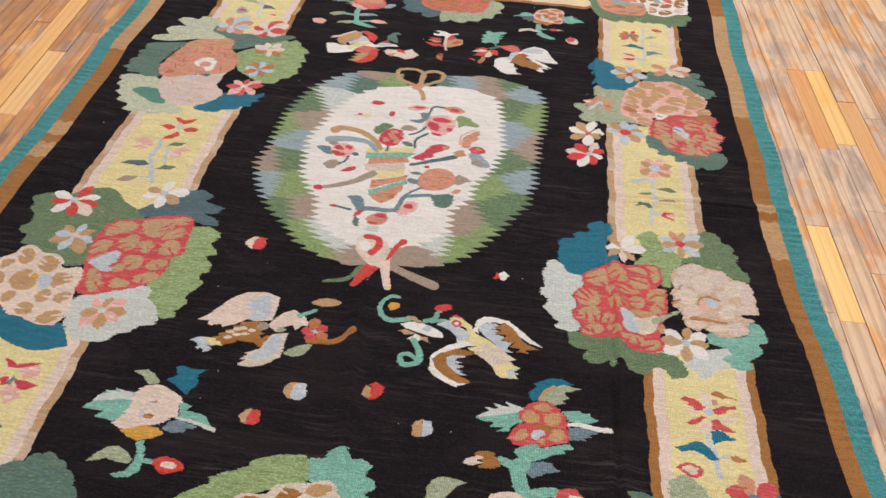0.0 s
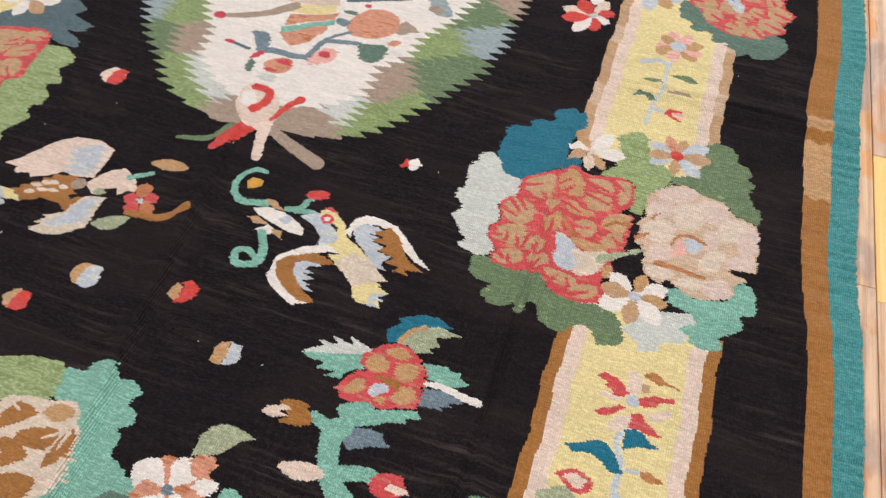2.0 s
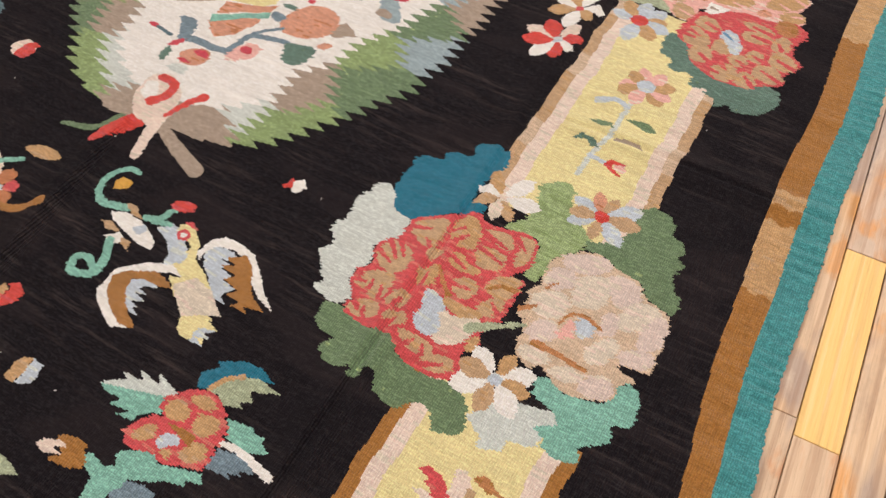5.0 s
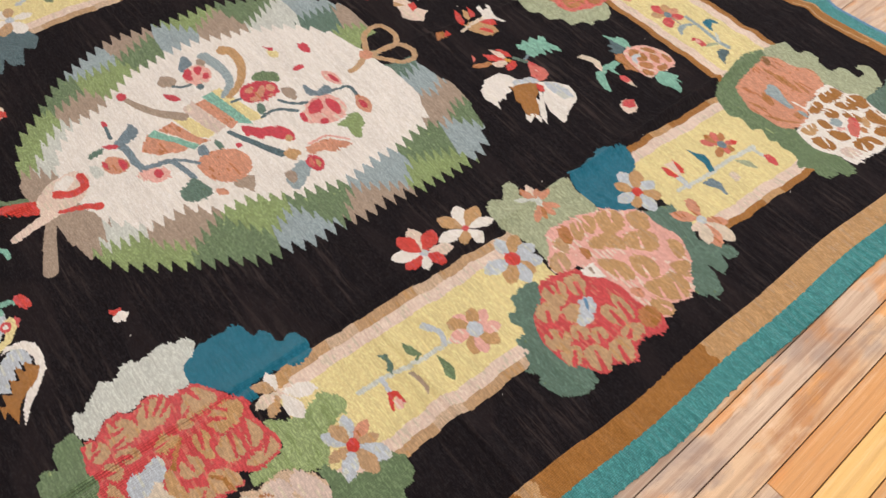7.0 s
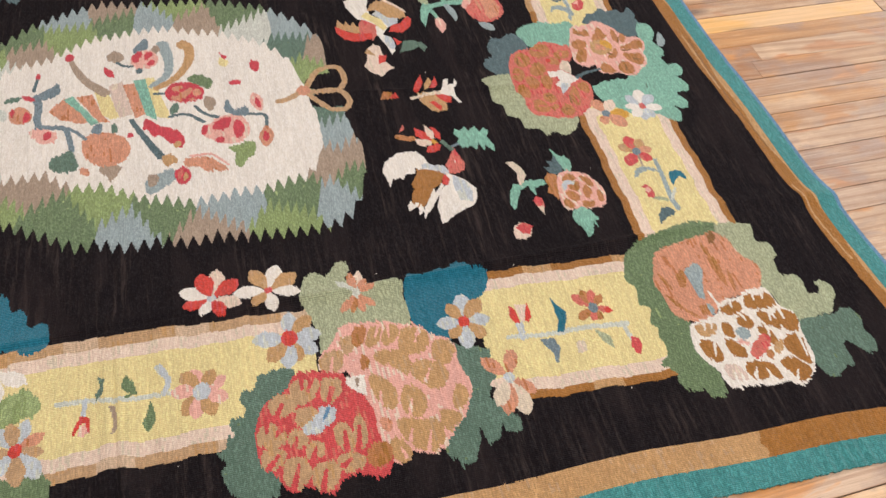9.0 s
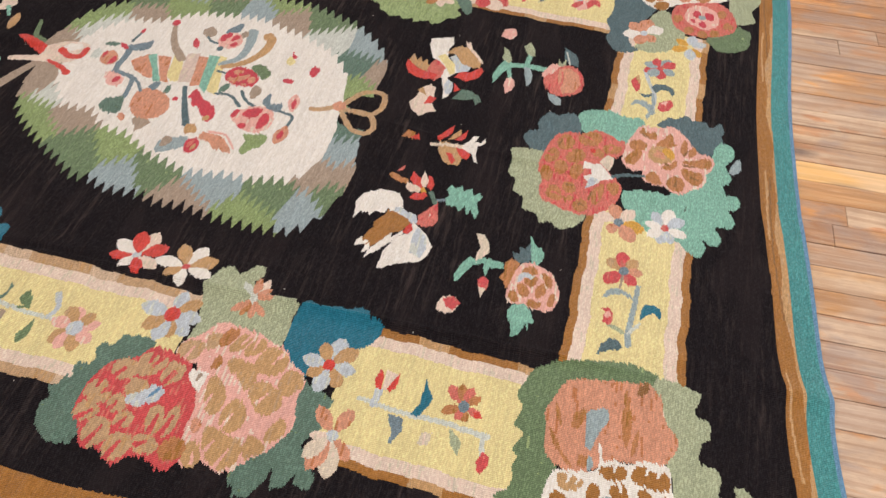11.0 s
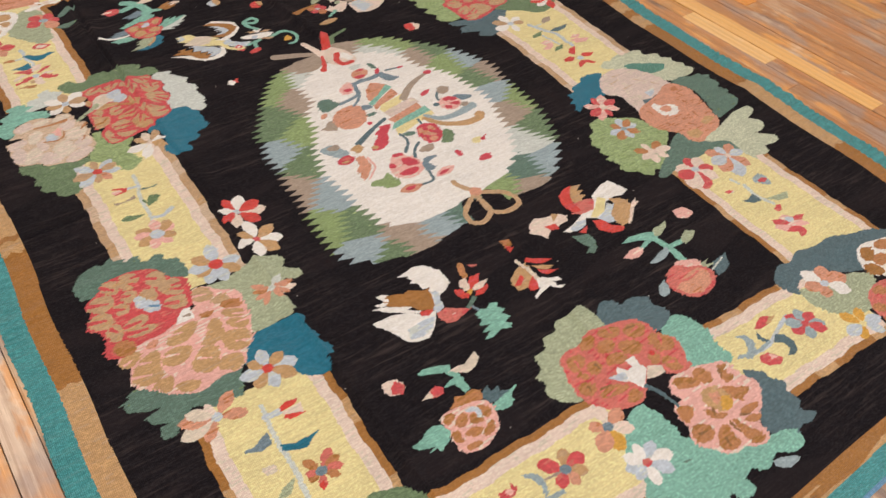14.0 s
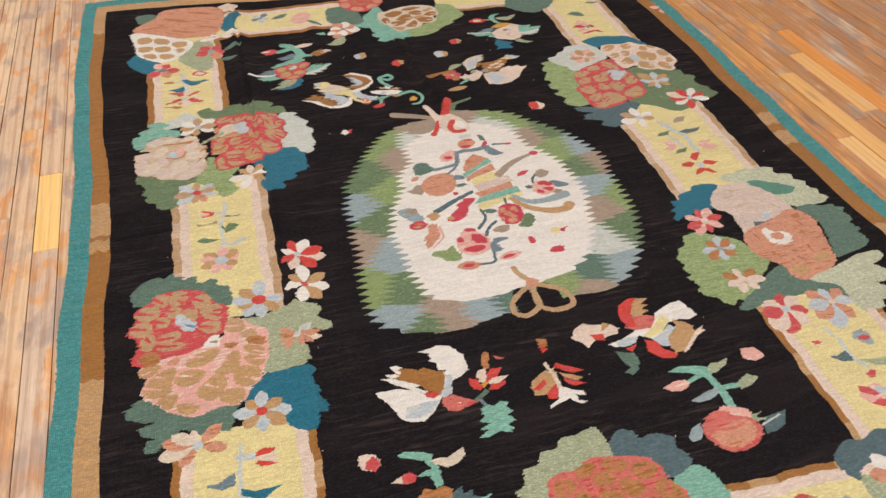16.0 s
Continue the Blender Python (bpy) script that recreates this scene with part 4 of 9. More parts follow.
ground("sand", 0.724, -0.154, 0.746, -0.138, 0.777, -0.133, 0.796, -0.146, 0.847, -0.152, 0.860, -0.176, 0.895, -0.181, 0.911, -0.196, 0.913, -0.241, 0.914, -0.271, 0.919, -0.293, 0.896, -0.300, 0.876, -0.300, 0.871, -0.308, 0.904, -0.313, 0.897, -0.325, 0.881, -0.328, 0.884, -0.362, 0.843, -0.380, 0.815, -0.385, 0.783, -0.372, 0.771, -0.358, 0.752, -0.376, 0.725, -0.362, 0.717, -0.343, 0.718, -0.312, 0.700, -0.303, 0.691, -0.291, 0.707, -0.277, 0.692, -0.251, 0.709, -0.231, 0.701, -0.214, 0.703, -0.183)
fill("shell", 0.717, -0.162, 0.748, -0.145, 0.785, -0.135, 0.793, -0.162, 0.757, -0.182, 0.726, -0.185)
fill("shell", 0.706, -0.203, 0.723, -0.188, 0.750, -0.187, 0.753, -0.216, 0.726, -0.235, 0.709, -0.223)
fill("bone", 0.755, -0.189, 0.794, -0.168, 0.807, -0.182, 0.810, -0.225, 0.771, -0.245, 0.756, -0.221)
fill("shell", 0.798, -0.157, 0.846, -0.157, 0.858, -0.191, 0.826, -0.216, 0.809, -0.193)
fill("bone", 0.835, -0.217, 0.857, -0.185, 0.890, -0.184, 0.893, -0.218, 0.846, -0.253)
fill("shell", 0.894, -0.192, 0.909, -0.202, 0.912, -0.251, 0.878, -0.268, 0.876, -0.230)
fill("bone", 0.703, -0.250, 0.752, -0.227, 0.767, -0.258, 0.749, -0.282, 0.715, -0.285)
fill("shell", 0.725, -0.297, 0.756, -0.280, 0.769, -0.313, 0.749, -0.328, 0.726, -0.329)
fill("bone", 0.814, -0.303, 0.837, -0.270, 0.857, -0.266, 0.856, -0.309, 0.825, -0.325)
fill("shell", 0.862, -0.276, 0.911, -0.259, 0.911, -0.290, 0.884, -0.299, 0.865, -0.297)
fill("bone", 0.726, -0.342, 0.763, -0.337, 0.779, -0.350, 0.758, -0.365, 0.728, -0.358)
fill("bone", 0.779, -0.360, 0.805, -0.339, 0.831, -0.348, 0.818, -0.368, 0.794, -0.369)
fill("shell", 0.825, -0.350, 0.867, -0.326, 0.881, -0.359, 0.843, -0.377)
fill("shell", 0.814, -0.230, 0.834, -0.224, 0.844, -0.258, 0.821, -0.276)
fill("pink", 0.766, -0.301, 0.775, -0.262, 0.792, -0.291, 0.775, -0.307)
fill("sky", 0.782, -0.264, 0.798, -0.254, 0.817, -0.267, 0.811, -0.285, 0.794, -0.292)
stroke("umber", 0.004, 0.007, 0.762, -0.283, 0.769, -0.263, 0.791, -0.252, 0.820, -0.261)
stroke("umber", 0.014, 0.006, 0.744, -0.332, 0.774, -0.332, 0.830, -0.336)
stroke("umber", 0.012, 0.004, 0.691, -0.294, 0.709, -0.280, 0.719, -0.272)
stroke("umber", 0.005, 0.003, 0.716, -0.235, 0.731, -0.219)
leaf(0.868, -0.306, 0.903, -0.309, 0.28, "black")
shape("black", 0.686, -0.242, 0.696, -0.252, 0.693, -0.290, 0.700, -0.303, 0.713, -0.302, 0.678, -0.334, 0.685, -0.312, 0.685, -0.289)
shape("black", 0.679, -0.339, 0.719, -0.316, 0.717, -0.342, 0.727, -0.361, 0.752, -0.375, 0.747, -0.378, 0.718, -0.369, 0.698, -0.374, 0.676, -0.369, 0.674, -0.351)
stroke("sage", 0.014, 0.006, 0.658, -0.349, 0.684, -0.334, 0.718, -0.312)
motif("flower", "white and tan star flower with grey centre")
rays("bone", 0.006, 0.574, -0.111, "ivory", 0.528, -0.113, "tan", 0.537, -0.069, "ivory", 0.608, -0.051, "ivory", 0.643, -0.101, "beige", 0.609, -0.149, "bone", 0.579, -0.162, "beige", 0.536, -0.147, fat=0.42)
motif("flower", "pale blue and beige flower with a red centre")
rays("red", 0.013, 0.737, -0.063, "sky", 0.681, -0.045, "coral", 0.714, -0.015, "beige", 0.751, -0.015, "sky", 0.797, -0.020, "beige", 0.805, -0.056, "sky", 0.787, -0.106, "beige", 0.738, -0.114, "sky", 0.688, -0.098, "beige", 0.682, -0.075, fat=0.42)
motif("flower", "white and tan star flower with blue centre")
rays("sky", 0.011, 0.720, -0.414, "tan", 0.729, -0.365, "ivory", 0.669, -0.381, "ivory", 0.772, -0.380, "tan", 0.776, -0.414, "ivory", 0.771, -0.455, "beige", 0.717, -0.472, "ivory", 0.663, -0.453, "beige", 0.659, -0.413, fat=0.5)

# ---- east cluster towards the far end ----
motif("foliage")
foliage("pine", 0.703, 0.328, 0.705, 0.348, 0.677, 0.359, 0.669, 0.404, 0.677, 0.429, 0.715, 0.421, 0.741, 0.389, 0.785, 0.369, 0.833, 0.362, 0.878, 0.377, 0.896, 0.375, 0.914, 0.370, 0.922, 0.328, 0.895, 0.294, 0.874, 0.283, 0.854, 0.277, 0.835, 0.290, 0.816, 0.270, 0.808, 0.290, 0.789, 0.295, 0.790, 0.309, 0.769, 0.299, 0.755, 0.303, 0.758, 0.325, 0.742, 0.331, 0.722, 0.320)
foliage("sage", 0.471, 0.471, 0.458, 0.492, 0.475, 0.517, 0.444, 0.545, 0.442, 0.562, 0.464, 0.569, 0.491, 0.551, 0.514, 0.604, 0.506, 0.633, 0.512, 0.657, 0.524, 0.671, 0.550, 0.665, 0.619, 0.669, 0.625, 0.640, 0.611, 0.612, 0.605, 0.580, 0.604, 0.538, 0.608, 0.524, 0.649, 0.502, 0.656, 0.479, 0.615, 0.484, 0.559, 0.469, 0.524, 0.456)
foliage("petrol", 0.524, 0.671, 0.500, 0.685, 0.513, 0.706, 0.514, 0.729, 0.500, 0.749, 0.512, 0.767, 0.491, 0.782, 0.493, 0.812, 0.514, 0.817, 0.515, 0.840, 0.529, 0.853, 0.572, 0.838, 0.594, 0.805, 0.638, 0.776, 0.676, 0.733, 0.662, 0.695, 0.619, 0.669, 0.560, 0.666)
foliage("pine", 0.676, 0.733, 0.688, 0.753, 0.705, 0.808, 0.738, 0.800, 0.769, 0.804, 0.807, 0.776, 0.833, 0.798, 0.846, 0.809, 0.860, 0.823, 0.886, 0.821, 0.883, 0.790, 0.862, 0.788, 0.893, 0.775, 0.901, 0.753, 0.860, 0.743, 0.886, 0.740, 0.927, 0.720, 0.928, 0.694, 0.911, 0.686, 0.901, 0.670, 0.870, 0.680, 0.848, 0.707, 0.793, 0.732, 0.765, 0.735, 0.730, 0.717)
motif("peony", "tan peony outlined in pink")
ground("pink", 0.656, 0.479, 0.632, 0.508, 0.602, 0.522, 0.595, 0.541, 0.601, 0.581, 0.601, 0.615, 0.620, 0.647, 0.620, 0.677, 0.652, 0.698, 0.664, 0.728, 0.690, 0.744, 0.722, 0.736, 0.772, 0.755, 0.813, 0.738, 0.843, 0.718, 0.871, 0.684, 0.896, 0.669, 0.890, 0.631, 0.877, 0.613, 0.902, 0.602, 0.897, 0.574, 0.875, 0.559, 0.822, 0.552, 0.789, 0.560, 0.748, 0.543, 0.695, 0.523, 0.709, 0.510, 0.699, 0.481, 0.682, 0.469)
fill("beige", 0.657, 0.483, 0.649, 0.514, 0.662, 0.524, 0.700, 0.511, 0.696, 0.482, 0.679, 0.473)
stroke("pink", 0.008, 0.003, 0.699, 0.493, 0.664, 0.502)
fill("beige", 0.630, 0.517, 0.622, 0.544, 0.635, 0.546, 0.656, 0.546, 0.668, 0.524, 0.647, 0.523)
fill("umber", 0.606, 0.554, 0.607, 0.578, 0.642, 0.568, 0.654, 0.549, 0.634, 0.543)
fill("tan", 0.613, 0.585, 0.610, 0.607, 0.651, 0.596, 0.659, 0.568, 0.634, 0.573)
stroke("pink", 0.008, 0.003, 0.613, 0.601, 0.638, 0.589)
fill("tan", 0.610, 0.617, 0.624, 0.641, 0.648, 0.633, 0.662, 0.605, 0.643, 0.601)
stroke("pink", 0.008, 0.003, 0.613, 0.619, 0.643, 0.617)
fill("tan", 0.628, 0.648, 0.628, 0.673, 0.654, 0.696, 0.685, 0.684, 0.690, 0.649, 0.674, 0.630, 0.645, 0.637)
stroke("pink", 0.008, 0.003, 0.638, 0.678, 0.663, 0.664)
fill("tan", 0.666, 0.702, 0.672, 0.730, 0.694, 0.741, 0.718, 0.725, 0.723, 0.703, 0.698, 0.691)
fill("tan", 0.708, 0.648, 0.707, 0.684, 0.732, 0.715, 0.761, 0.706, 0.773, 0.682, 0.751, 0.658, 0.730, 0.643)
stroke("pink", 0.008, 0.003, 0.750, 0.666, 0.728, 0.680)
fill("tan", 0.669, 0.585, 0.672, 0.623, 0.687, 0.644, 0.712, 0.647, 0.733, 0.634, 0.709, 0.616, 0.691, 0.579)
fill("umber", 0.672, 0.555, 0.675, 0.570, 0.700, 0.567, 0.706, 0.551)
fill("tan", 0.713, 0.564, 0.728, 0.592, 0.750, 0.606, 0.778, 0.607, 0.797, 0.591, 0.778, 0.573, 0.745, 0.562)
stroke("pink", 0.008, 0.003, 0.784, 0.574, 0.752, 0.579)
fill("tan", 0.747, 0.626, 0.764, 0.652, 0.797, 0.661, 0.820, 0.644, 0.810, 0.617, 0.780, 0.611)
stroke("pink", 0.008, 0.003, 0.811, 0.623, 0.782, 0.633)
fill("tan", 0.767, 0.727, 0.792, 0.744, 0.816, 0.728, 0.818, 0.707, 0.790, 0.710)
fill("tan", 0.813, 0.681, 0.823, 0.710, 0.839, 0.719, 0.861, 0.686, 0.838, 0.676)
fill("tan", 0.812, 0.600, 0.826, 0.642, 0.829, 0.674, 0.865, 0.677, 0.888, 0.663, 0.886, 0.634, 0.863, 0.611, 0.837, 0.596)
stroke("pink", 0.008, 0.003, 0.887, 0.642, 0.848, 0.654)
stroke("pink", 0.008, 0.003, 0.862, 0.613, 0.839, 0.621)
fill("tan", 0.843, 0.581, 0.867, 0.609, 0.890, 0.610, 0.902, 0.596, 0.882, 0.573)
stroke("pink", 0.008, 0.003, 0.890, 0.600, 0.870, 0.594)
fill("coral", 0.801, 0.568, 0.817, 0.589, 0.836, 0.581, 0.826, 0.566)
fill("bone", 0.711, 0.517, 0.717, 0.549, 0.758, 0.546, 0.747, 0.528, 0.729, 0.515)
stroke("umber", 0.008, 0.003, 0.728, 0.526, 0.729, 0.543)
motif("peony", "tan peony outlined in red")
ground("rose", 0.680, 0.426, 0.690, 0.469, 0.702, 0.514, 0.720, 0.523, 0.757, 0.547, 0.793, 0.561, 0.827, 0.558, 0.875, 0.566, 0.882, 0.579, 0.910, 0.568, 0.922, 0.552, 0.904, 0.525, 0.905, 0.483, 0.931, 0.469, 0.920, 0.447, 0.905, 0.415, 0.915, 0.401, 0.902, 0.380, 0.875, 0.370, 0.863, 0.348, 0.816, 0.340, 0.776, 0.343, 0.733, 0.367, 0.719, 0.406)
fill("beige", 0.699, 0.424, 0.697, 0.446, 0.711, 0.449, 0.702, 0.460, 0.714, 0.470, 0.737, 0.458, 0.755, 0.432, 0.741, 0.417, 0.713, 0.412)
stroke("rose", 0.012, 0.006, 0.694, 0.437, 0.721, 0.435)
stroke("rose", 0.012, 0.006, 0.699, 0.457, 0.726, 0.445)
fill("beige", 0.708, 0.474, 0.711, 0.509, 0.744, 0.505, 0.760, 0.480, 0.742, 0.466, 0.719, 0.472)
stroke("rose", 0.012, 0.006, 0.730, 0.490, 0.760, 0.478)
fill("beige", 0.728, 0.377, 0.724, 0.418, 0.749, 0.427, 0.765, 0.410, 0.770, 0.381, 0.751, 0.370)
stroke("rose", 0.012, 0.006, 0.770, 0.381, 0.743, 0.396)
fill("beige", 0.757, 0.423, 0.763, 0.459, 0.782, 0.459, 0.786, 0.441, 0.798, 0.429, 0.785, 0.414)
fill("beige", 0.781, 0.354, 0.780, 0.378, 0.793, 0.383, 0.802, 0.399, 0.827, 0.388, 0.822, 0.351, 0.801, 0.342)
stroke("rose", 0.012, 0.006, 0.776, 0.364, 0.796, 0.362)
stroke("rose", 0.012, 0.006, 0.792, 0.388, 0.804, 0.379)
fill("beige", 0.794, 0.406, 0.808, 0.435, 0.836, 0.426, 0.829, 0.395)
stroke("rose", 0.012, 0.006, 0.833, 0.406, 0.815, 0.413)
fill("beige", 0.824, 0.434, 0.827, 0.461, 0.857, 0.454, 0.857, 0.428, 0.838, 0.426)
stroke("rose", 0.012, 0.006, 0.858, 0.437, 0.838, 0.444)
fill("beige", 0.803, 0.483, 0.805, 0.508, 0.844, 0.517, 0.866, 0.502, 0.853, 0.490, 0.827, 0.479)
stroke("rose", 0.012, 0.006, 0.856, 0.498, 0.820, 0.499)
fill("beige", 0.788, 0.528, 0.810, 0.542, 0.859, 0.533, 0.850, 0.517, 0.810, 0.516)
stroke("rose", 0.012, 0.006, 0.850, 0.521, 0.813, 0.527)
fill("beige", 0.828, 0.351, 0.828, 0.379, 0.844, 0.395, 0.871, 0.366, 0.856, 0.346)
stroke("rose", 0.012, 0.006, 0.862, 0.359, 0.842, 0.378)
fill("beige", 0.850, 0.392, 0.850, 0.419, 0.873, 0.432, 0.903, 0.421, 0.909, 0.400, 0.893, 0.383, 0.867, 0.383)
stroke("rose", 0.012, 0.006, 0.906, 0.396, 0.866, 0.410)
fill("beige", 0.870, 0.437, 0.867, 0.467, 0.889, 0.482, 0.918, 0.468, 0.916, 0.437, 0.895, 0.429)
stroke("rose", 0.012, 0.006, 0.917, 0.446, 0.883, 0.456)
fill("beige", 0.860, 0.482, 0.868, 0.528, 0.890, 0.524, 0.900, 0.495, 0.885, 0.476)
stroke("rose", 0.012, 0.006, 0.883, 0.487, 0.873, 0.502)
fill("umber", 0.854, 0.540, 0.858, 0.577, 0.889, 0.574, 0.899, 0.550, 0.884, 0.528)
fill("sky", 0.792, 0.426, 0.779, 0.453, 0.766, 0.462, 0.766, 0.492, 0.798, 0.482, 0.811, 0.454, 0.808, 0.429)
stroke("azure", 0.008, 0.003, 0.770, 0.477, 0.792, 0.465)
shape("ivory", 0.712, 0.520, 0.714, 0.555, 0.757, 0.552, 0.748, 0.535, 0.726, 0.517)
stroke("taupe", 0.008, 0.003, 0.721, 0.540, 0.736, 0.538)
motif("flower", "red and pink pointed flower with grey centre")
rays("sky", 0.01, 0.490, 0.287, "blush", 0.417, 0.303, "red", 0.448, 0.342, "blush", 0.513, 0.344, "red", 0.537, 0.309, "ivory", 0.530, 0.265, "red", 0.504, 0.231, "ivory", 0.458, 0.226, "red", 0.421, 0.267, fat=0.48)
motif("flower", "white and tan flower with a rose centre")
rays("rose", 0.009, 0.488, 0.399, "ivory", 0.426, 0.423, "tan", 0.453, 0.460, "ivory", 0.505, 0.463, "ivory", 0.541, 0.405, "tan", 0.525, 0.365, "ivory", 0.486, 0.329, "tan", 0.431, 0.368, fat=0.48)
motif("flower", "pale blue and beige flower with a red centre")
rays("red", 0.018, 0.607, 0.426, "sky", 0.547, 0.432, "tan", 0.563, 0.473, "sky", 0.606, 0.489, "sky", 0.649, 0.476, "tan", 0.662, 0.442, "sky", 0.674, 0.416, "tan", 0.653, 0.380, "sky", 0.601, 0.355, fat=0.48)
motif("flower", "orange feathery flower")
rays("mist", 0.009, 0.531, 0.572, "blush", 0.472, 0.586, "coral", 0.493, 0.598, "coral", 0.516, 0.613, "coral", 0.565, 0.607, "coral", 0.578, 0.581, "umber", 0.574, 0.557, "coral", 0.569, 0.533, "mist", 0.492, 0.536, "coral", 0.473, 0.564, fat=0.3)
motif("flower", "pale blue and tan flower with a red centre")
rays("red", 0.013, 0.637, 0.772, "sky", 0.569, 0.784, "tan", 0.589, 0.818, "sky", 0.639, 0.827, "tan", 0.680, 0.808, "sky", 0.700, 0.767, "tan", 0.668, 0.735, "sky", 0.632, 0.716, "tan", 0.590, 0.747, fat=0.5)
motif("flower", "coral star flower with grey centre")
rays("sky", 0.012, 0.776, 0.827, "coral", 0.716, 0.849, "blush", 0.787, 0.786, "coral", 0.815, 0.871, "bone", 0.859, 0.843, "coral", 0.851, 0.803, "bone", 0.830, 0.787, "coral", 0.725, 0.783, fat=0.42)

# ---- far east corner ----
motif("foliage")
foliage("moss", 0.511, 1.210, 0.504, 1.253, 0.491, 1.289, 0.482, 1.327, 0.485, 1.373, 0.493, 1.404, 0.512, 1.408, 0.538, 1.396, 0.543, 1.259, 0.590, 1.232, 0.631, 1.218, 0.679, 1.212, 0.708, 1.224, 0.731, 1.239, 0.769, 1.233, 0.815, 1.236, 0.836, 1.247, 0.866, 1.245, 0.890, 1.245, 0.902, 1.233, 0.897, 1.209, 0.875, 1.202, 0.881, 1.187, 0.870, 1.163, 0.847, 1.155, 0.831, 1.163, 0.809, 1.134, 0.790, 1.160, 0.768, 1.164, 0.748, 1.157, 0.727, 1.166, 0.717, 1.152, 0.677, 1.169, 0.669, 1.145, 0.626, 1.159, 0.605, 1.139, 0.540, 1.162, 0.525, 1.185)
foliage("sage", 0.495, 1.402, 0.502, 1.458, 0.512, 1.492, 0.553, 1.477, 0.561, 1.480, 0.566, 1.505, 0.582, 1.510, 0.605, 1.508, 0.610, 1.495, 0.646, 1.488, 0.659, 1.496, 0.659, 1.523, 0.677, 1.533, 0.715, 1.525, 0.716, 1.548, 0.704, 1.559, 0.688, 1.551, 0.685, 1.576, 0.702, 1.590, 0.727, 1.586, 0.754, 1.563, 0.766, 1.552, 0.769, 1.514, 0.775, 1.478, 0.760, 1.453, 0.724, 1.447, 0.695, 1.443, 0.664, 1.426, 0.604, 1.424, 0.550, 1.417, 0.525, 1.392)
foliage("pine", 0.770, 1.468, 0.770, 1.520, 0.768, 1.561, 0.760, 1.586, 0.773, 1.605, 0.791, 1.610, 0.819, 1.599, 0.845, 1.610, 0.870, 1.602, 0.875, 1.581, 0.848, 1.559, 0.835, 1.546, 0.843, 1.535, 0.869, 1.536, 0.891, 1.535, 0.887, 1.515, 0.907, 1.490, 0.905, 1.466, 0.878, 1.454, 0.864, 1.449, 0.829, 1.463, 0.795, 1.460)
motif("rose", "coral rose of feathered brown strokes with a grey heart")
ground("coral", 0.545, 1.229, 0.531, 1.298, 0.521, 1.366, 0.512, 1.384, 0.527, 1.401, 0.541, 1.415, 0.585, 1.420, 0.617, 1.451, 0.639, 1.451, 0.685, 1.426, 0.687, 1.381, 0.692, 1.333, 0.702, 1.316, 0.726, 1.298, 0.729, 1.239, 0.708, 1.215, 0.689, 1.208, 0.650, 1.206, 0.627, 1.197, 0.586, 1.213)
leaf(0.598, 1.217, 0.648, 1.234, 0.2, "umber", teeth=4, cut=0.3)
leaf(0.654, 1.213, 0.703, 1.242, 0.2, "umber", teeth=4, cut=0.3)
leaf(0.556, 1.350, 0.665, 1.357, 0.2, "umber", teeth=4, cut=0.3)
leaf(0.540, 1.347, 0.576, 1.345, 0.2, "umber", teeth=4, cut=0.3)
leaf(0.618, 1.377, 0.677, 1.368, 0.2, "umber", teeth=4, cut=0.3)
leaf(0.694, 1.237, 0.723, 1.264, 0.2, "umber", teeth=4, cut=0.3)
fill("umber", 0.603, 1.264, 0.606, 1.278, 0.641, 1.269, 0.645, 1.254, 0.623, 1.253)
fill("walnut", 0.529, 1.369, 0.512, 1.386, 0.536, 1.388, 0.552, 1.368)
fill("umber", 0.691, 1.276, 0.701, 1.291, 0.721, 1.288, 0.714, 1.272)
fill("haze", 0.606, 1.276, 0.590, 1.310, 0.615, 1.322, 0.647, 1.302, 0.681, 1.295, 0.677, 1.284, 0.643, 1.280)
fill("haze", 0.688, 1.294, 0.706, 1.302, 0.724, 1.297, 0.711, 1.289)
motif("peony", "brown peony outlined in ivory")
ground("ivory", 0.730, 1.233, 0.725, 1.301, 0.706, 1.315, 0.663, 1.304, 0.667, 1.312, 0.699, 1.318, 0.691, 1.329, 0.692, 1.372, 0.677, 1.383, 0.677, 1.423, 0.680, 1.438, 0.710, 1.445, 0.727, 1.445, 0.746, 1.468, 0.764, 1.471, 0.796, 1.463, 0.822, 1.461, 0.860, 1.458, 0.882, 1.445, 0.905, 1.422, 0.913, 1.399, 0.903, 1.383, 0.895, 1.372, 0.899, 1.346, 0.891, 1.307, 0.891, 1.295, 0.893, 1.264, 0.876, 1.249, 0.842, 1.247, 0.819, 1.228, 0.786, 1.219, 0.755, 1.226)
fill("tan", 0.734, 1.245, 0.741, 1.290, 0.766, 1.282, 0.766, 1.250, 0.752, 1.242)
stroke("ivory", 0.008, 0.003, 0.736, 1.264, 0.752, 1.260)
stroke("ivory", 0.008, 0.003, 0.738, 1.282, 0.752, 1.276)
fill("brown", 0.709, 1.317, 0.697, 1.350, 0.708, 1.365, 0.727, 1.357, 0.729, 1.328, 0.720, 1.314)
stroke("ivory", 0.008, 0.003, 0.699, 1.343, 0.712, 1.340)
fill("brown", 0.695, 1.376, 0.686, 1.395, 0.698, 1.412, 0.690, 1.432, 0.717, 1.443, 0.730, 1.432, 0.725, 1.373)
stroke("ivory", 0.008, 0.003, 0.688, 1.402, 0.706, 1.397)
stroke("ivory", 0.008, 0.003, 0.691, 1.422, 0.706, 1.418)
fill("brown", 0.739, 1.306, 0.754, 1.321, 0.780, 1.316, 0.777, 1.298, 0.757, 1.297)
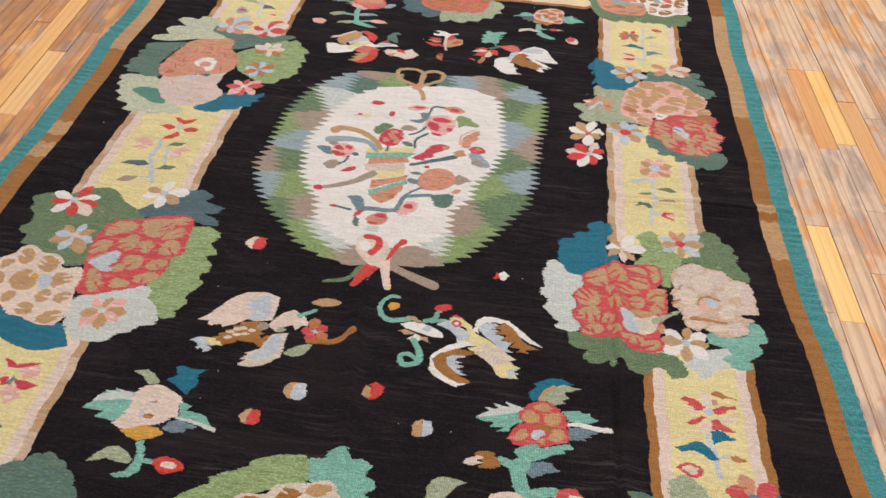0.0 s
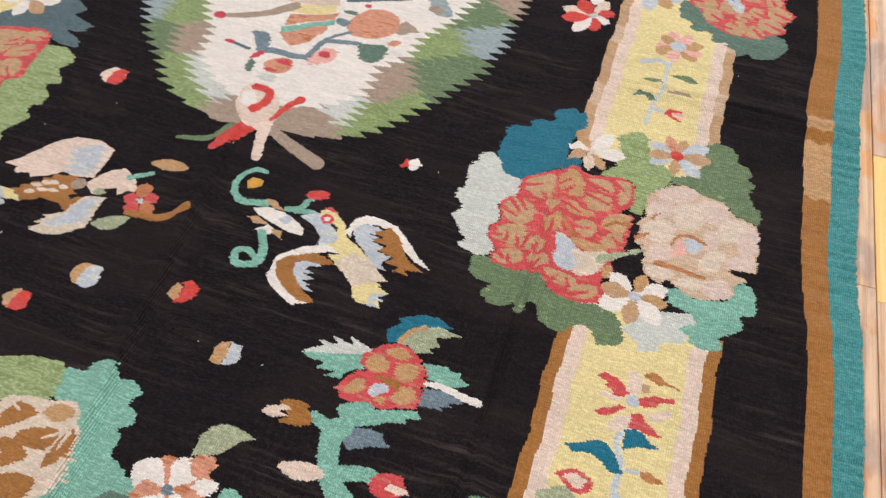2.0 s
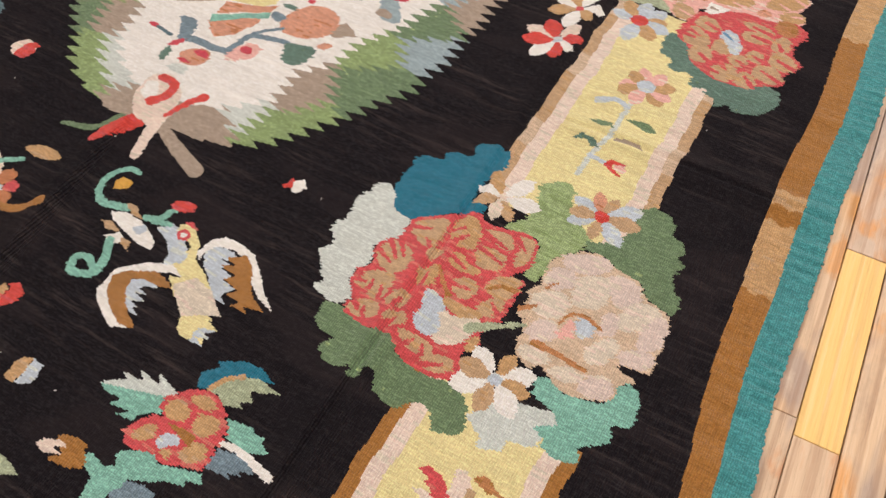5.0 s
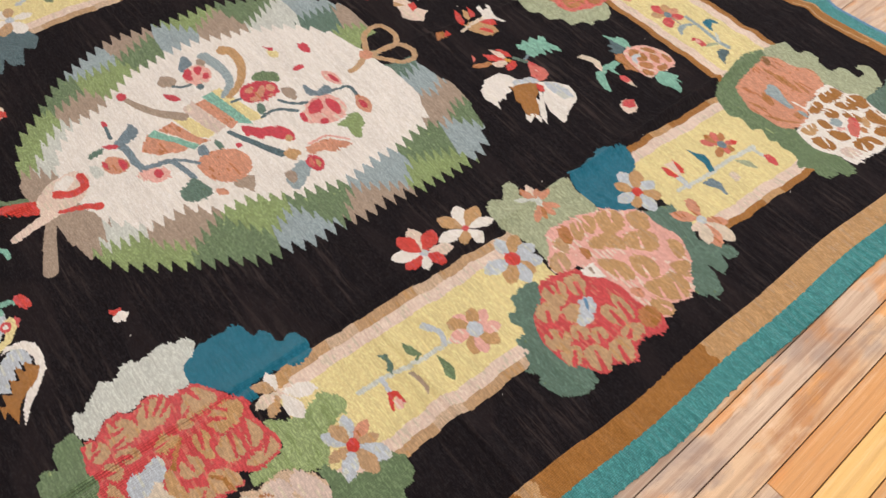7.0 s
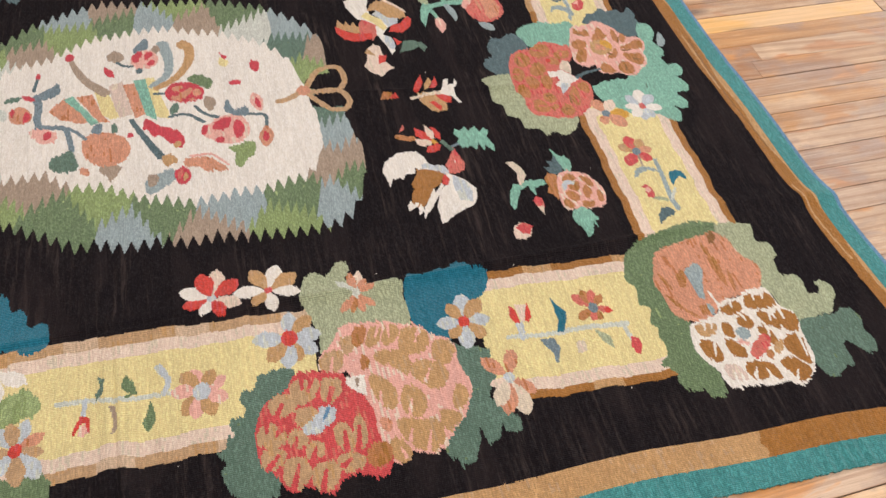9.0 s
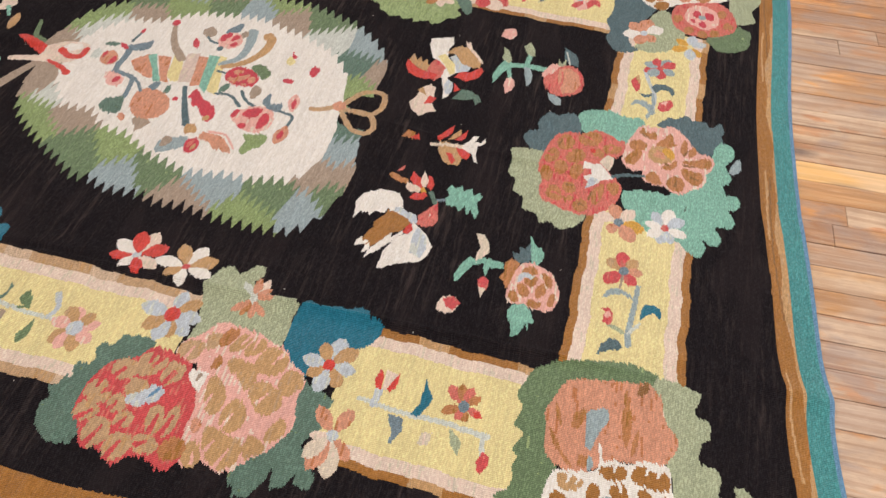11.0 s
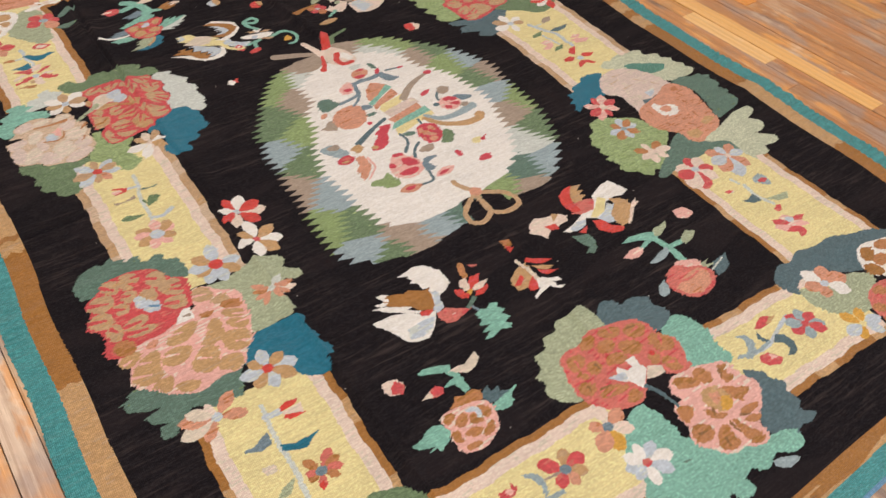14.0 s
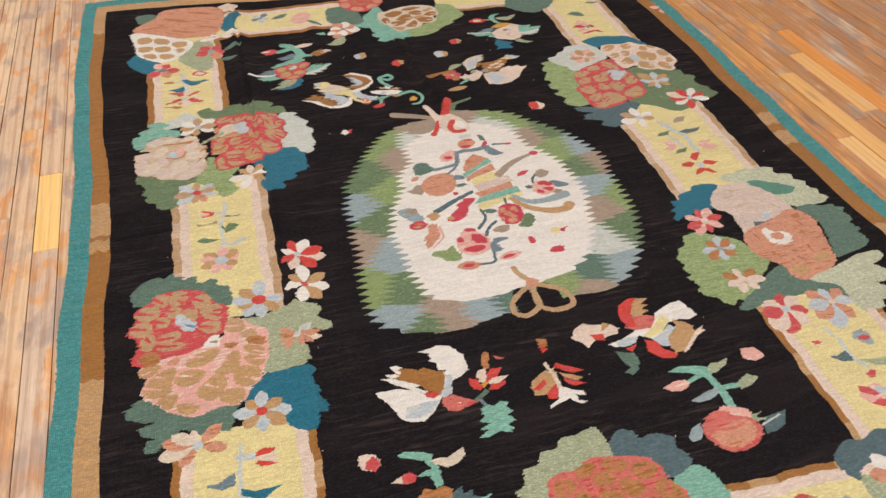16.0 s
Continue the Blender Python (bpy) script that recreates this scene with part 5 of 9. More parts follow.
fill("brown", 0.739, 1.338, 0.729, 1.360, 0.758, 1.372, 0.770, 1.359, 0.759, 1.338)
stroke("ivory", 0.008, 0.003, 0.732, 1.351, 0.748, 1.357)
fill("brown", 0.736, 1.385, 0.736, 1.409, 0.768, 1.426, 0.781, 1.417, 0.763, 1.392)
stroke("ivory", 0.008, 0.003, 0.740, 1.415, 0.758, 1.409)
fill("brown", 0.741, 1.424, 0.738, 1.453, 0.764, 1.472, 0.795, 1.452, 0.787, 1.432, 0.763, 1.425)
stroke("ivory", 0.008, 0.003, 0.737, 1.440, 0.761, 1.440)
fill("brown", 0.774, 1.236, 0.775, 1.261, 0.803, 1.274, 0.832, 1.266, 0.821, 1.245, 0.797, 1.234)
stroke("ivory", 0.008, 0.003, 0.786, 1.266, 0.813, 1.257)
fill("brown", 0.783, 1.287, 0.787, 1.311, 0.813, 1.324, 0.832, 1.315, 0.821, 1.293)
fill("brown", 0.770, 1.369, 0.767, 1.393, 0.790, 1.400, 0.817, 1.399, 0.807, 1.382)
stroke("ivory", 0.008, 0.003, 0.770, 1.393, 0.794, 1.390)
fill("brown", 0.800, 1.417, 0.800, 1.458, 0.839, 1.449, 0.873, 1.444, 0.854, 1.426, 0.831, 1.406)
stroke("ivory", 0.008, 0.003, 0.800, 1.451, 0.851, 1.444)
fill("brown", 0.843, 1.308, 0.841, 1.334, 0.852, 1.360, 0.879, 1.370, 0.891, 1.363, 0.876, 1.346, 0.884, 1.328, 0.873, 1.304)
stroke("ivory", 0.008, 0.003, 0.874, 1.316, 0.855, 1.326)
stroke("ivory", 0.008, 0.003, 0.884, 1.348, 0.863, 1.346)
fill("brown", 0.846, 1.385, 0.850, 1.416, 0.881, 1.438, 0.898, 1.425, 0.902, 1.399, 0.879, 1.392, 0.867, 1.381)
stroke("ivory", 0.008, 0.003, 0.900, 1.394, 0.875, 1.408)
fill("shell", 0.839, 1.260, 0.839, 1.292, 0.871, 1.301, 0.882, 1.289, 0.871, 1.263)
stroke("ivory", 0.008, 0.003, 0.878, 1.272, 0.857, 1.277)
stroke("ivory", 0.008, 0.003, 0.878, 1.287, 0.863, 1.289)
fill("tan", 0.813, 1.386, 0.805, 1.412, 0.829, 1.402, 0.835, 1.383)
fill("salmon", 0.810, 1.337, 0.785, 1.377, 0.794, 1.389, 0.820, 1.374, 0.837, 1.342, 0.829, 1.329)
fill("haze", 0.764, 1.323, 0.761, 1.344, 0.777, 1.352, 0.793, 1.344, 0.786, 1.325)
fill("pink", 0.786, 1.315, 0.793, 1.336, 0.805, 1.340, 0.798, 1.320)
fill("umber", 0.825, 1.364, 0.825, 1.380, 0.845, 1.372, 0.840, 1.359)

# ---- far centre cluster ----
motif("foliage")
foliage("slate", -0.108, 1.021, -0.138, 1.035, -0.139, 1.057, -0.173, 1.050, -0.215, 1.068, -0.209, 1.098, -0.223, 1.122, -0.223, 1.144, -0.162, 1.166, -0.135, 1.132, -0.094, 1.103, -0.056, 1.080, -0.076, 1.044)
foliage("sage", -0.059, 1.000, -0.070, 1.024, -0.070, 1.063, -0.066, 1.098, -0.002, 1.096, 0.067, 1.108, 0.095, 1.135, 0.110, 1.172, 0.105, 1.206, 0.123, 1.210, 0.165, 1.179, 0.170, 1.150, 0.153, 1.133, 0.163, 1.110, 0.133, 1.094, 0.133, 1.062, 0.093, 1.061, 0.080, 1.031, 0.041, 1.033, 0.024, 1.009, -0.018, 1.013)
foliage("slate", -0.237, 1.341, -0.274, 1.370, -0.274, 1.391, -0.297, 1.417, -0.281, 1.432, -0.285, 1.468, -0.266, 1.478, -0.290, 1.505, -0.263, 1.515, -0.234, 1.506, -0.213, 1.523, -0.183, 1.497, -0.155, 1.474, -0.202, 1.421, -0.228, 1.383)
foliage("mint", 0.040, 1.282, 0.011, 1.285, -0.008, 1.295, -0.020, 1.316, -0.001, 1.334, -0.010, 1.364, -0.002, 1.385, -0.022, 1.405, -0.088, 1.442, -0.165, 1.488, -0.196, 1.493, -0.217, 1.506, -0.218, 1.532, -0.202, 1.541, -0.177, 1.542, -0.141, 1.520, -0.129, 1.524, -0.102, 1.536, -0.082, 1.531, -0.070, 1.515, -0.051, 1.522, -0.040, 1.523, -0.044, 1.546, -0.030, 1.557, -0.005, 1.554, 0.009, 1.540, 0.005, 1.528, 0.043, 1.547, 0.064, 1.538, 0.070, 1.529, 0.065, 1.519, 0.069, 1.499, 0.101, 1.518, 0.126, 1.508, 0.128, 1.492, 0.122, 1.485, 0.115, 1.473, 0.135, 1.483, 0.166, 1.476, 0.169, 1.459, 0.156, 1.441, 0.134, 1.418, 0.146, 1.379, 0.113, 1.337, 0.081, 1.302)
shape("haze", -0.119, 1.529, -0.142, 1.533, -0.174, 1.549, -0.171, 1.556, -0.141, 1.559, -0.121, 1.549, -0.114, 1.536)
stroke("pine", 0.005, 0.003, 0.035, 1.431, 0.021, 1.434)
foliage("mint", -0.223, 1.144, -0.247, 1.164, -0.256, 1.200, -0.260, 1.227, -0.246, 1.253, -0.249, 1.280, -0.251, 1.306, -0.218, 1.322, -0.158, 1.287, -0.142, 1.260, -0.157, 1.201, -0.162, 1.166)
motif("peony", "salmon peony shaded brown with an ivory heart")
ground("salmon", -0.056, 1.080, -0.130, 1.095, -0.154, 1.130, -0.155, 1.168, -0.183, 1.203, -0.156, 1.255, -0.159, 1.276, -0.102, 1.273, -0.082, 1.237, -0.039, 1.242, -0.023, 1.268, 0.011, 1.284, 0.053, 1.273, 0.085, 1.254, 0.114, 1.214, 0.113, 1.179, 0.101, 1.138, 0.092, 1.102, 0.056, 1.088, 0.022, 1.095, -0.006, 1.075)
fill("umber", -0.032, 1.090, -0.058, 1.086, -0.087, 1.098, -0.078, 1.120, -0.055, 1.120, -0.033, 1.108)
fill("umber", -0.099, 1.110, -0.125, 1.111, -0.145, 1.126, -0.134, 1.145, -0.111, 1.153, -0.091, 1.138, -0.087, 1.124)
fill("umber", -0.133, 1.156, -0.158, 1.168, -0.171, 1.199, -0.152, 1.218, -0.124, 1.206, -0.115, 1.181)
fill("umber", 0.017, 1.088, -0.009, 1.084, -0.018, 1.100, 0.005, 1.116, 0.030, 1.110)
fill("umber", -0.010, 1.115, -0.040, 1.115, -0.050, 1.132, -0.022, 1.150, 0.002, 1.137)
fill("umber", -0.054, 1.136, -0.087, 1.145, -0.101, 1.167, -0.089, 1.182, -0.066, 1.182, -0.046, 1.158)
fill("umber", -0.114, 1.219, -0.132, 1.231, -0.137, 1.265, -0.114, 1.265, -0.098, 1.237)
fill("umber", -0.085, 1.197, -0.115, 1.204, -0.100, 1.228, -0.081, 1.225)
fill("umber", 0.075, 1.109, 0.051, 1.110, 0.033, 1.124, 0.053, 1.142, 0.080, 1.147, 0.087, 1.129)
fill("umber", 0.045, 1.143, 0.020, 1.146, 0.018, 1.166, 0.039, 1.178, 0.058, 1.165)
fill("umber", -0.005, 1.155, -0.030, 1.153, -0.052, 1.169, -0.036, 1.187, -0.005, 1.178, 0.007, 1.168)
fill("umber", 0.096, 1.174, 0.071, 1.178, 0.064, 1.196, 0.083, 1.212, 0.107, 1.200)
fill("umber", 0.070, 1.147, 0.061, 1.171, 0.075, 1.174, 0.082, 1.158)
fill("umber", 0.074, 1.217, 0.033, 1.212, 0.011, 1.227, 0.009, 1.240, 0.041, 1.239, 0.069, 1.232)
fill("umber", 0.006, 1.243, -0.009, 1.258, -0.007, 1.273, 0.017, 1.274, 0.036, 1.265)
fill("umber", -0.080, 1.241, -0.086, 1.252, -0.063, 1.252, -0.046, 1.244)
whole()
stroke("salmon", 0.008, 0.003, -0.066, 1.089, -0.061, 1.108)
stroke("salmon", 0.008, 0.003, -0.127, 1.126, -0.102, 1.130)
stroke("salmon", 0.008, 0.003, -0.150, 1.173, -0.138, 1.194)
stroke("salmon", 0.008, 0.003, 0.060, 1.124, 0.066, 1.140)
stroke("salmon", 0.008, 0.003, 0.058, 1.229, 0.029, 1.224)
stroke("salmon", 0.008, 0.003, -0.126, 1.242, -0.108, 1.238)
stroke("walnut", 0.008, 0.003, -0.106, 1.116, -0.125, 1.119)
stroke("walnut", 0.008, 0.003, 0.061, 1.209, 0.036, 1.213)
stroke("walnut", 0.008, 0.003, 0.080, 1.189, 0.084, 1.203)
stroke("walnut", 0.008, 0.003, 0.028, 1.155, 0.027, 1.170)
spot(-0.101, 1.199, -0.093, 1.199, 0.9, "red")
shape("ivory", -0.034, 1.184, -0.060, 1.183, -0.055, 1.205, -0.064, 1.222, -0.020, 1.258, -0.008, 1.236, 0.032, 1.196, 0.007, 1.199, -0.003, 1.187, -0.021, 1.205, -0.036, 1.202)
shape("sky", 0.032, 1.196, 0.007, 1.199, -0.010, 1.205, -0.006, 1.223, 0.014, 1.214)
shape("bone", -0.068, 1.219, -0.093, 1.233, -0.090, 1.252, -0.063, 1.252, -0.042, 1.244)
motif("peony", "brown peony outlined in pink")
ground("pink", -0.084, 1.268, -0.123, 1.274, -0.155, 1.276, -0.188, 1.293, -0.217, 1.299, -0.231, 1.320, -0.224, 1.341, -0.238, 1.367, -0.242, 1.393, -0.219, 1.415, -0.196, 1.436, -0.162, 1.459, -0.169, 1.482, -0.142, 1.496, -0.114, 1.488, -0.099, 1.473, -0.075, 1.479, -0.046, 1.465, -0.035, 1.438, -0.018, 1.427, -0.011, 1.404, -0.034, 1.377, -0.029, 1.352, -0.036, 1.331, -0.051, 1.322, -0.072, 1.326, -0.059, 1.298)
fill("umber", -0.088, 1.276, -0.116, 1.285, -0.138, 1.304, -0.129, 1.318, -0.104, 1.314, -0.079, 1.296)
fill("umber", -0.144, 1.283, -0.167, 1.291, -0.169, 1.319, -0.157, 1.330, -0.135, 1.315, -0.131, 1.298)
fill("umber", -0.197, 1.303, -0.221, 1.314, -0.201, 1.323, -0.211, 1.346, -0.182, 1.348, -0.181, 1.331, -0.189, 1.318)
fill("umber", -0.150, 1.345, -0.182, 1.355, -0.200, 1.373, -0.220, 1.387, -0.183, 1.390, -0.185, 1.403, -0.165, 1.383)
fill("umber", -0.160, 1.410, -0.183, 1.411, -0.207, 1.419, -0.182, 1.428, -0.158, 1.425, -0.149, 1.416)
fill("umber", -0.148, 1.430, -0.177, 1.432, -0.188, 1.443, -0.173, 1.451, -0.155, 1.444)
fill("umber", -0.119, 1.411, -0.134, 1.430, -0.147, 1.464, -0.154, 1.484, -0.129, 1.487, -0.113, 1.471, -0.121, 1.444)
fill("umber", -0.086, 1.416, -0.104, 1.417, -0.099, 1.443, -0.099, 1.463, -0.075, 1.469, -0.052, 1.455, -0.060, 1.433)
fill("umber", -0.034, 1.384, -0.056, 1.385, -0.076, 1.405, -0.060, 1.424, -0.035, 1.424, -0.018, 1.411)
fill("umber", -0.044, 1.332, -0.066, 1.337, -0.073, 1.354, -0.055, 1.368, -0.036, 1.373, -0.033, 1.350)
fill("umber", -0.093, 1.364, -0.104, 1.385, -0.131, 1.402, -0.102, 1.404, -0.086, 1.382)
whole()
ground("tan", -0.119, 1.330, -0.152, 1.336, -0.167, 1.356, -0.165, 1.383, -0.148, 1.398, -0.120, 1.397, -0.104, 1.371, -0.103, 1.348)
ground("gold", -0.151, 1.362, -0.167, 1.378, -0.151, 1.396, -0.126, 1.397, -0.128, 1.378)
shape("coral", -0.127, 1.344, -0.150, 1.352, -0.142, 1.370, -0.121, 1.375, -0.122, 1.361)
stroke("walnut", 0.008, 0.003, -0.106, 1.377, -0.099, 1.395)
stroke("walnut", 0.008, 0.003, -0.149, 1.420, -0.168, 1.429)
stroke("walnut", 0.008, 0.003, -0.113, 1.422, -0.117, 1.447)
stroke("walnut", 0.008, 0.003, -0.040, 1.404, -0.058, 1.407)
stroke("walnut", 0.008, 0.003, -0.077, 1.441, -0.073, 1.457)
stroke("walnut", 0.008, 0.003, -0.194, 1.315, -0.182, 1.333)
stroke("black", 0.022, 0.008, -0.001, 1.294, -0.020, 1.340, -0.015, 1.387)
stroke("slate", 0.012, 0.008, -0.029, 1.257, -0.044, 1.292, -0.051, 1.329)
motif("flower", "coral and blush flower with blue centre")
rays("dusk", 0.012, 0.111, 1.285, "blush", 0.098, 1.235, "coral", 0.057, 1.267, "blush", 0.067, 1.318, "gold", 0.124, 1.345, "coral", 0.164, 1.323, "coral", 0.150, 1.264, fat=0.55)
motif("flower", "white flower with rose centre")
rays("rose", 0.01, 0.101, 1.390, "sky", 0.056, 1.359, "ivory", 0.040, 1.400, "sky", 0.064, 1.432, "ivory", 0.116, 1.440, "sky", 0.145, 1.406, "sky", 0.150, 1.379, "ivory", 0.135, 1.352, "ivory", 0.096, 1.343, fat=0.5)

# ---- far west corner ----
motif("foliage")
foliage("slate", -0.570, 1.175, -0.609, 1.187, -0.652, 1.168, -0.706, 1.183, -0.774, 1.182, -0.824, 1.206, -0.881, 1.222, -0.947, 1.263, -0.988, 1.318, -0.993, 1.368, -0.891, 1.341, -0.759, 1.311, -0.702, 1.289, -0.637, 1.234, -0.568, 1.242, -0.536, 1.274, -0.513, 1.234, -0.524, 1.201)
foliage("sage", -0.545, 1.254, -0.622, 1.298, -0.702, 1.289, -0.755, 1.324, -0.723, 1.362, -0.639, 1.400, -0.557, 1.362, -0.533, 1.304)
foliage("sage", -0.937, 1.517, -0.973, 1.559, -0.924, 1.573, -0.930, 1.602, -0.868, 1.610, -0.818, 1.580, -0.763, 1.595, -0.745, 1.563, -0.730, 1.520, -0.813, 1.516)
foliage("moss", -0.636, 1.447, -0.684, 1.495, -0.733, 1.543, -0.705, 1.582, -0.630, 1.573, -0.601, 1.540, -0.589, 1.492)
motif("rose", "salmon rose with a pink ring and brown shading")
ground("salmon", -0.736, 1.347, -0.790, 1.364, -0.832, 1.416, -0.847, 1.461, -0.826, 1.501, -0.780, 1.534, -0.711, 1.541, -0.672, 1.508, -0.648, 1.456, -0.648, 1.398, -0.679, 1.361)
fill("umber", -0.706, 1.356, -0.735, 1.361, -0.738, 1.378, -0.717, 1.386, -0.701, 1.373)
fill("umber", -0.658, 1.389, -0.686, 1.394, -0.689, 1.411, -0.669, 1.419, -0.653, 1.406)
fill("umber", -0.764, 1.481, -0.793, 1.486, -0.797, 1.504, -0.775, 1.511, -0.759, 1.498)
fill("umber", -0.706, 1.499, -0.734, 1.505, -0.737, 1.522, -0.717, 1.530, -0.701, 1.516)
fill("umber", -0.661, 1.462, -0.689, 1.468, -0.693, 1.485, -0.673, 1.492, -0.657, 1.479)
fill("umber", -0.650, 1.428, -0.677, 1.433, -0.681, 1.450, -0.661, 1.458, -0.645, 1.445)
fill("pink", -0.762, 1.393, -0.799, 1.411, -0.806, 1.452, -0.773, 1.485, -0.716, 1.485, -0.687, 1.453, -0.697, 1.416, -0.727, 1.389)
fill("crimson", -0.751, 1.410, -0.780, 1.419, -0.767, 1.437, -0.735, 1.428)
fill("crimson", -0.776, 1.446, -0.770, 1.472, -0.733, 1.471, -0.740, 1.450)
fill("crimson", -0.710, 1.428, -0.727, 1.443, -0.705, 1.455, -0.691, 1.440)
fill("crimson", -0.729, 1.403, -0.730, 1.419, -0.705, 1.420)
spot(-0.744, 1.439, -0.732, 1.439, 0.9, "haze")
motif("peony", "brown peony outlined in ivory")
ground("ivory", -0.805, 1.243, -0.866, 1.258, -0.917, 1.271, -0.972, 1.322, -1.004, 1.366, -1.019, 1.426, -0.985, 1.471, -0.984, 1.510, -0.946, 1.532, -0.871, 1.529, -0.836, 1.488, -0.818, 1.419, -0.784, 1.354, -0.742, 1.327, -0.761, 1.277)
fill("umber", -0.862, 1.259, -0.908, 1.280, -0.868, 1.301, -0.835, 1.273)
fill("brown", -0.910, 1.292, -0.949, 1.321, -0.903, 1.340, -0.873, 1.314)
fill("umber", -0.958, 1.331, -0.987, 1.372, -0.939, 1.389, -0.906, 1.350)
fill("brown", -0.980, 1.384, -1.004, 1.425, -0.951, 1.442, -0.929, 1.401)
fill("umber", -0.964, 1.444, -0.979, 1.480, -0.927, 1.484, -0.920, 1.453)
fill("brown", -0.804, 1.253, -0.833, 1.273, -0.799, 1.302, -0.773, 1.283)
fill("umber", -0.825, 1.288, -0.851, 1.313, -0.801, 1.326, -0.786, 1.304)
fill("brown", -0.858, 1.317, -0.882, 1.344, -0.820, 1.359, -0.811, 1.335)
fill("coral", -0.874, 1.351, -0.899, 1.385, -0.824, 1.408, -0.804, 1.373)
fill("brown", -0.908, 1.389, -0.931, 1.416, -0.873, 1.428, -0.862, 1.406)
fill("umber", -0.908, 1.424, -0.925, 1.454, -0.866, 1.460, -0.856, 1.435)
fill("brown", -0.906, 1.461, -0.926, 1.494, -0.875, 1.517, -0.866, 1.482)
fill("umber", -0.965, 1.489, -0.962, 1.521, -0.915, 1.523, -0.919, 1.503)
fill("brown", -0.773, 1.293, -0.800, 1.339, -0.759, 1.338, -0.744, 1.312)
fill("umber", -0.854, 1.411, -0.867, 1.453, -0.833, 1.460, -0.819, 1.425)
motif("flower", "coral and ivory flower")
rays("sky", 0.012, -0.622, 1.280, "coral", -0.664, 1.236, "coral", -0.691, 1.289, "ivory", -0.602, 1.222, "ivory", -0.658, 1.333, "coral", -0.585, 1.314, "coral", -0.566, 1.266, fat=0.6)
motif("flower", "pale blue and orange flower")
rays("cream", 0.01, -0.590, 1.412, "gold", -0.619, 1.372, "sky", -0.647, 1.419, "sky", -0.617, 1.456, "gold", -0.549, 1.442, "sky", -0.528, 1.413, "gold", -0.565, 1.362, fat=0.5)

# ---- west cluster towards the far end ----
motif("foliage")
foliage("leaf", -0.558, 0.482, -0.591, 0.476, -0.617, 0.481, -0.651, 0.504, -0.702, 0.537, -0.714, 0.574, -0.742, 0.628, -0.718, 0.655, -0.668, 0.692, -0.648, 0.722, -0.641, 0.749, -0.592, 0.755, -0.573, 0.741, -0.555, 0.760, -0.529, 0.741, -0.530, 0.727, -0.501, 0.706, -0.486, 0.687, -0.505, 0.673, -0.496, 0.661, -0.488, 0.633, -0.505, 0.628, -0.492, 0.597, -0.506, 0.589, -0.497, 0.552, -0.515, 0.545, -0.519, 0.524, -0.542, 0.518)
foliage("lichen", -0.789, 0.275, -0.832, 0.249, -0.843, 0.262, -0.898, 0.239, -0.907, 0.256, -0.960, 0.248, -0.988, 0.257, -0.978, 0.290, -1.024, 0.301, -1.019, 0.328, -1.046, 0.346, -1.036, 0.369, -1.061, 0.390, -1.051, 0.412, -1.071, 0.426, -1.041, 0.451, -0.995, 0.451, -0.940, 0.447, -0.903, 0.388, -0.855, 0.325)
foliage("jade", -0.866, 0.303, -0.908, 0.305, -0.950, 0.330, -1.001, 0.362, -0.975, 0.388, -0.919, 0.384, -0.879, 0.346)
foliage("petrol", -0.594, 0.337, -0.626, 0.334, -0.633, 0.312, -0.674, 0.306, -0.692, 0.287, -0.725, 0.284, -0.771, 0.293, -0.759, 0.343, -0.705, 0.399, -0.677, 0.394, -0.660, 0.412, -0.637, 0.399, -0.610, 0.419, -0.602, 0.402, -0.574, 0.425, -0.575, 0.402, -0.589, 0.384, -0.576, 0.376, -0.598, 0.362)
foliage("pine", -0.929, 0.452, -0.993, 0.445, -1.019, 0.463, -1.060, 0.461, -1.054, 0.477, -1.083, 0.487, -1.063, 0.504, -1.072, 0.538, -1.050, 0.549, -1.064, 0.585, -1.040, 0.595, -1.051, 0.636, -1.028, 0.652, -0.981, 0.660, -0.921, 0.673, -0.932, 0.628, -0.964, 0.553, -0.965, 0.500)
foliage("lichen", -0.872, 0.705, -0.936, 0.686, -0.986, 0.670, -1.050, 0.669, -1.054, 0.692, -1.027, 0.711, -1.001, 0.715, -1.028, 0.747, -1.019, 0.768, -0.987, 0.781, -0.960, 0.777, -1.010, 0.818, -0.997, 0.839, -0.966, 0.841, -0.936, 0.834, -0.935, 0.857, -0.911, 0.864, -0.877, 0.848, -0.871, 0.870, -0.852, 0.821, -0.848, 0.766, -0.785, 0.725, -0.833, 0.708)
foliage("pine", -0.554, 0.775, -0.593, 0.745, -0.656, 0.710, -0.700, 0.680, -0.737, 0.661, -0.791, 0.644, -0.756, 0.675, -0.776, 0.705, -0.810, 0.738, -0.863, 0.763, -0.863, 0.807, -0.816, 0.807, -0.797, 0.771, -0.742, 0.768, -0.692, 0.773, -0.651, 0.767, -0.582, 0.786)
motif("rose", "pale taupe rose with a tail")
ground("shell", -0.718, 0.348, -0.758, 0.314, -0.819, 0.300, -0.871, 0.320, -0.908, 0.361, -0.934, 0.436, -0.927, 0.461, -0.884, 0.471, -0.825, 0.482, -0.770, 0.508, -0.722, 0.552, -0.718, 0.534, -0.740, 0.498, -0.733, 0.471, -0.742, 0.429, -0.700, 0.398)
stroke("sand", 0.008, 0.003, -0.760, 0.362, -0.796, 0.355)
stroke("sand", 0.008, 0.003, -0.777, 0.404, -0.818, 0.399)
stroke("sand", 0.008, 0.003, -0.844, 0.379, -0.866, 0.405)
stroke("sand", 0.008, 0.003, -0.791, 0.334, -0.823, 0.334)
stroke("sand", 0.008, 0.003, -0.882, 0.419, -0.897, 0.442)
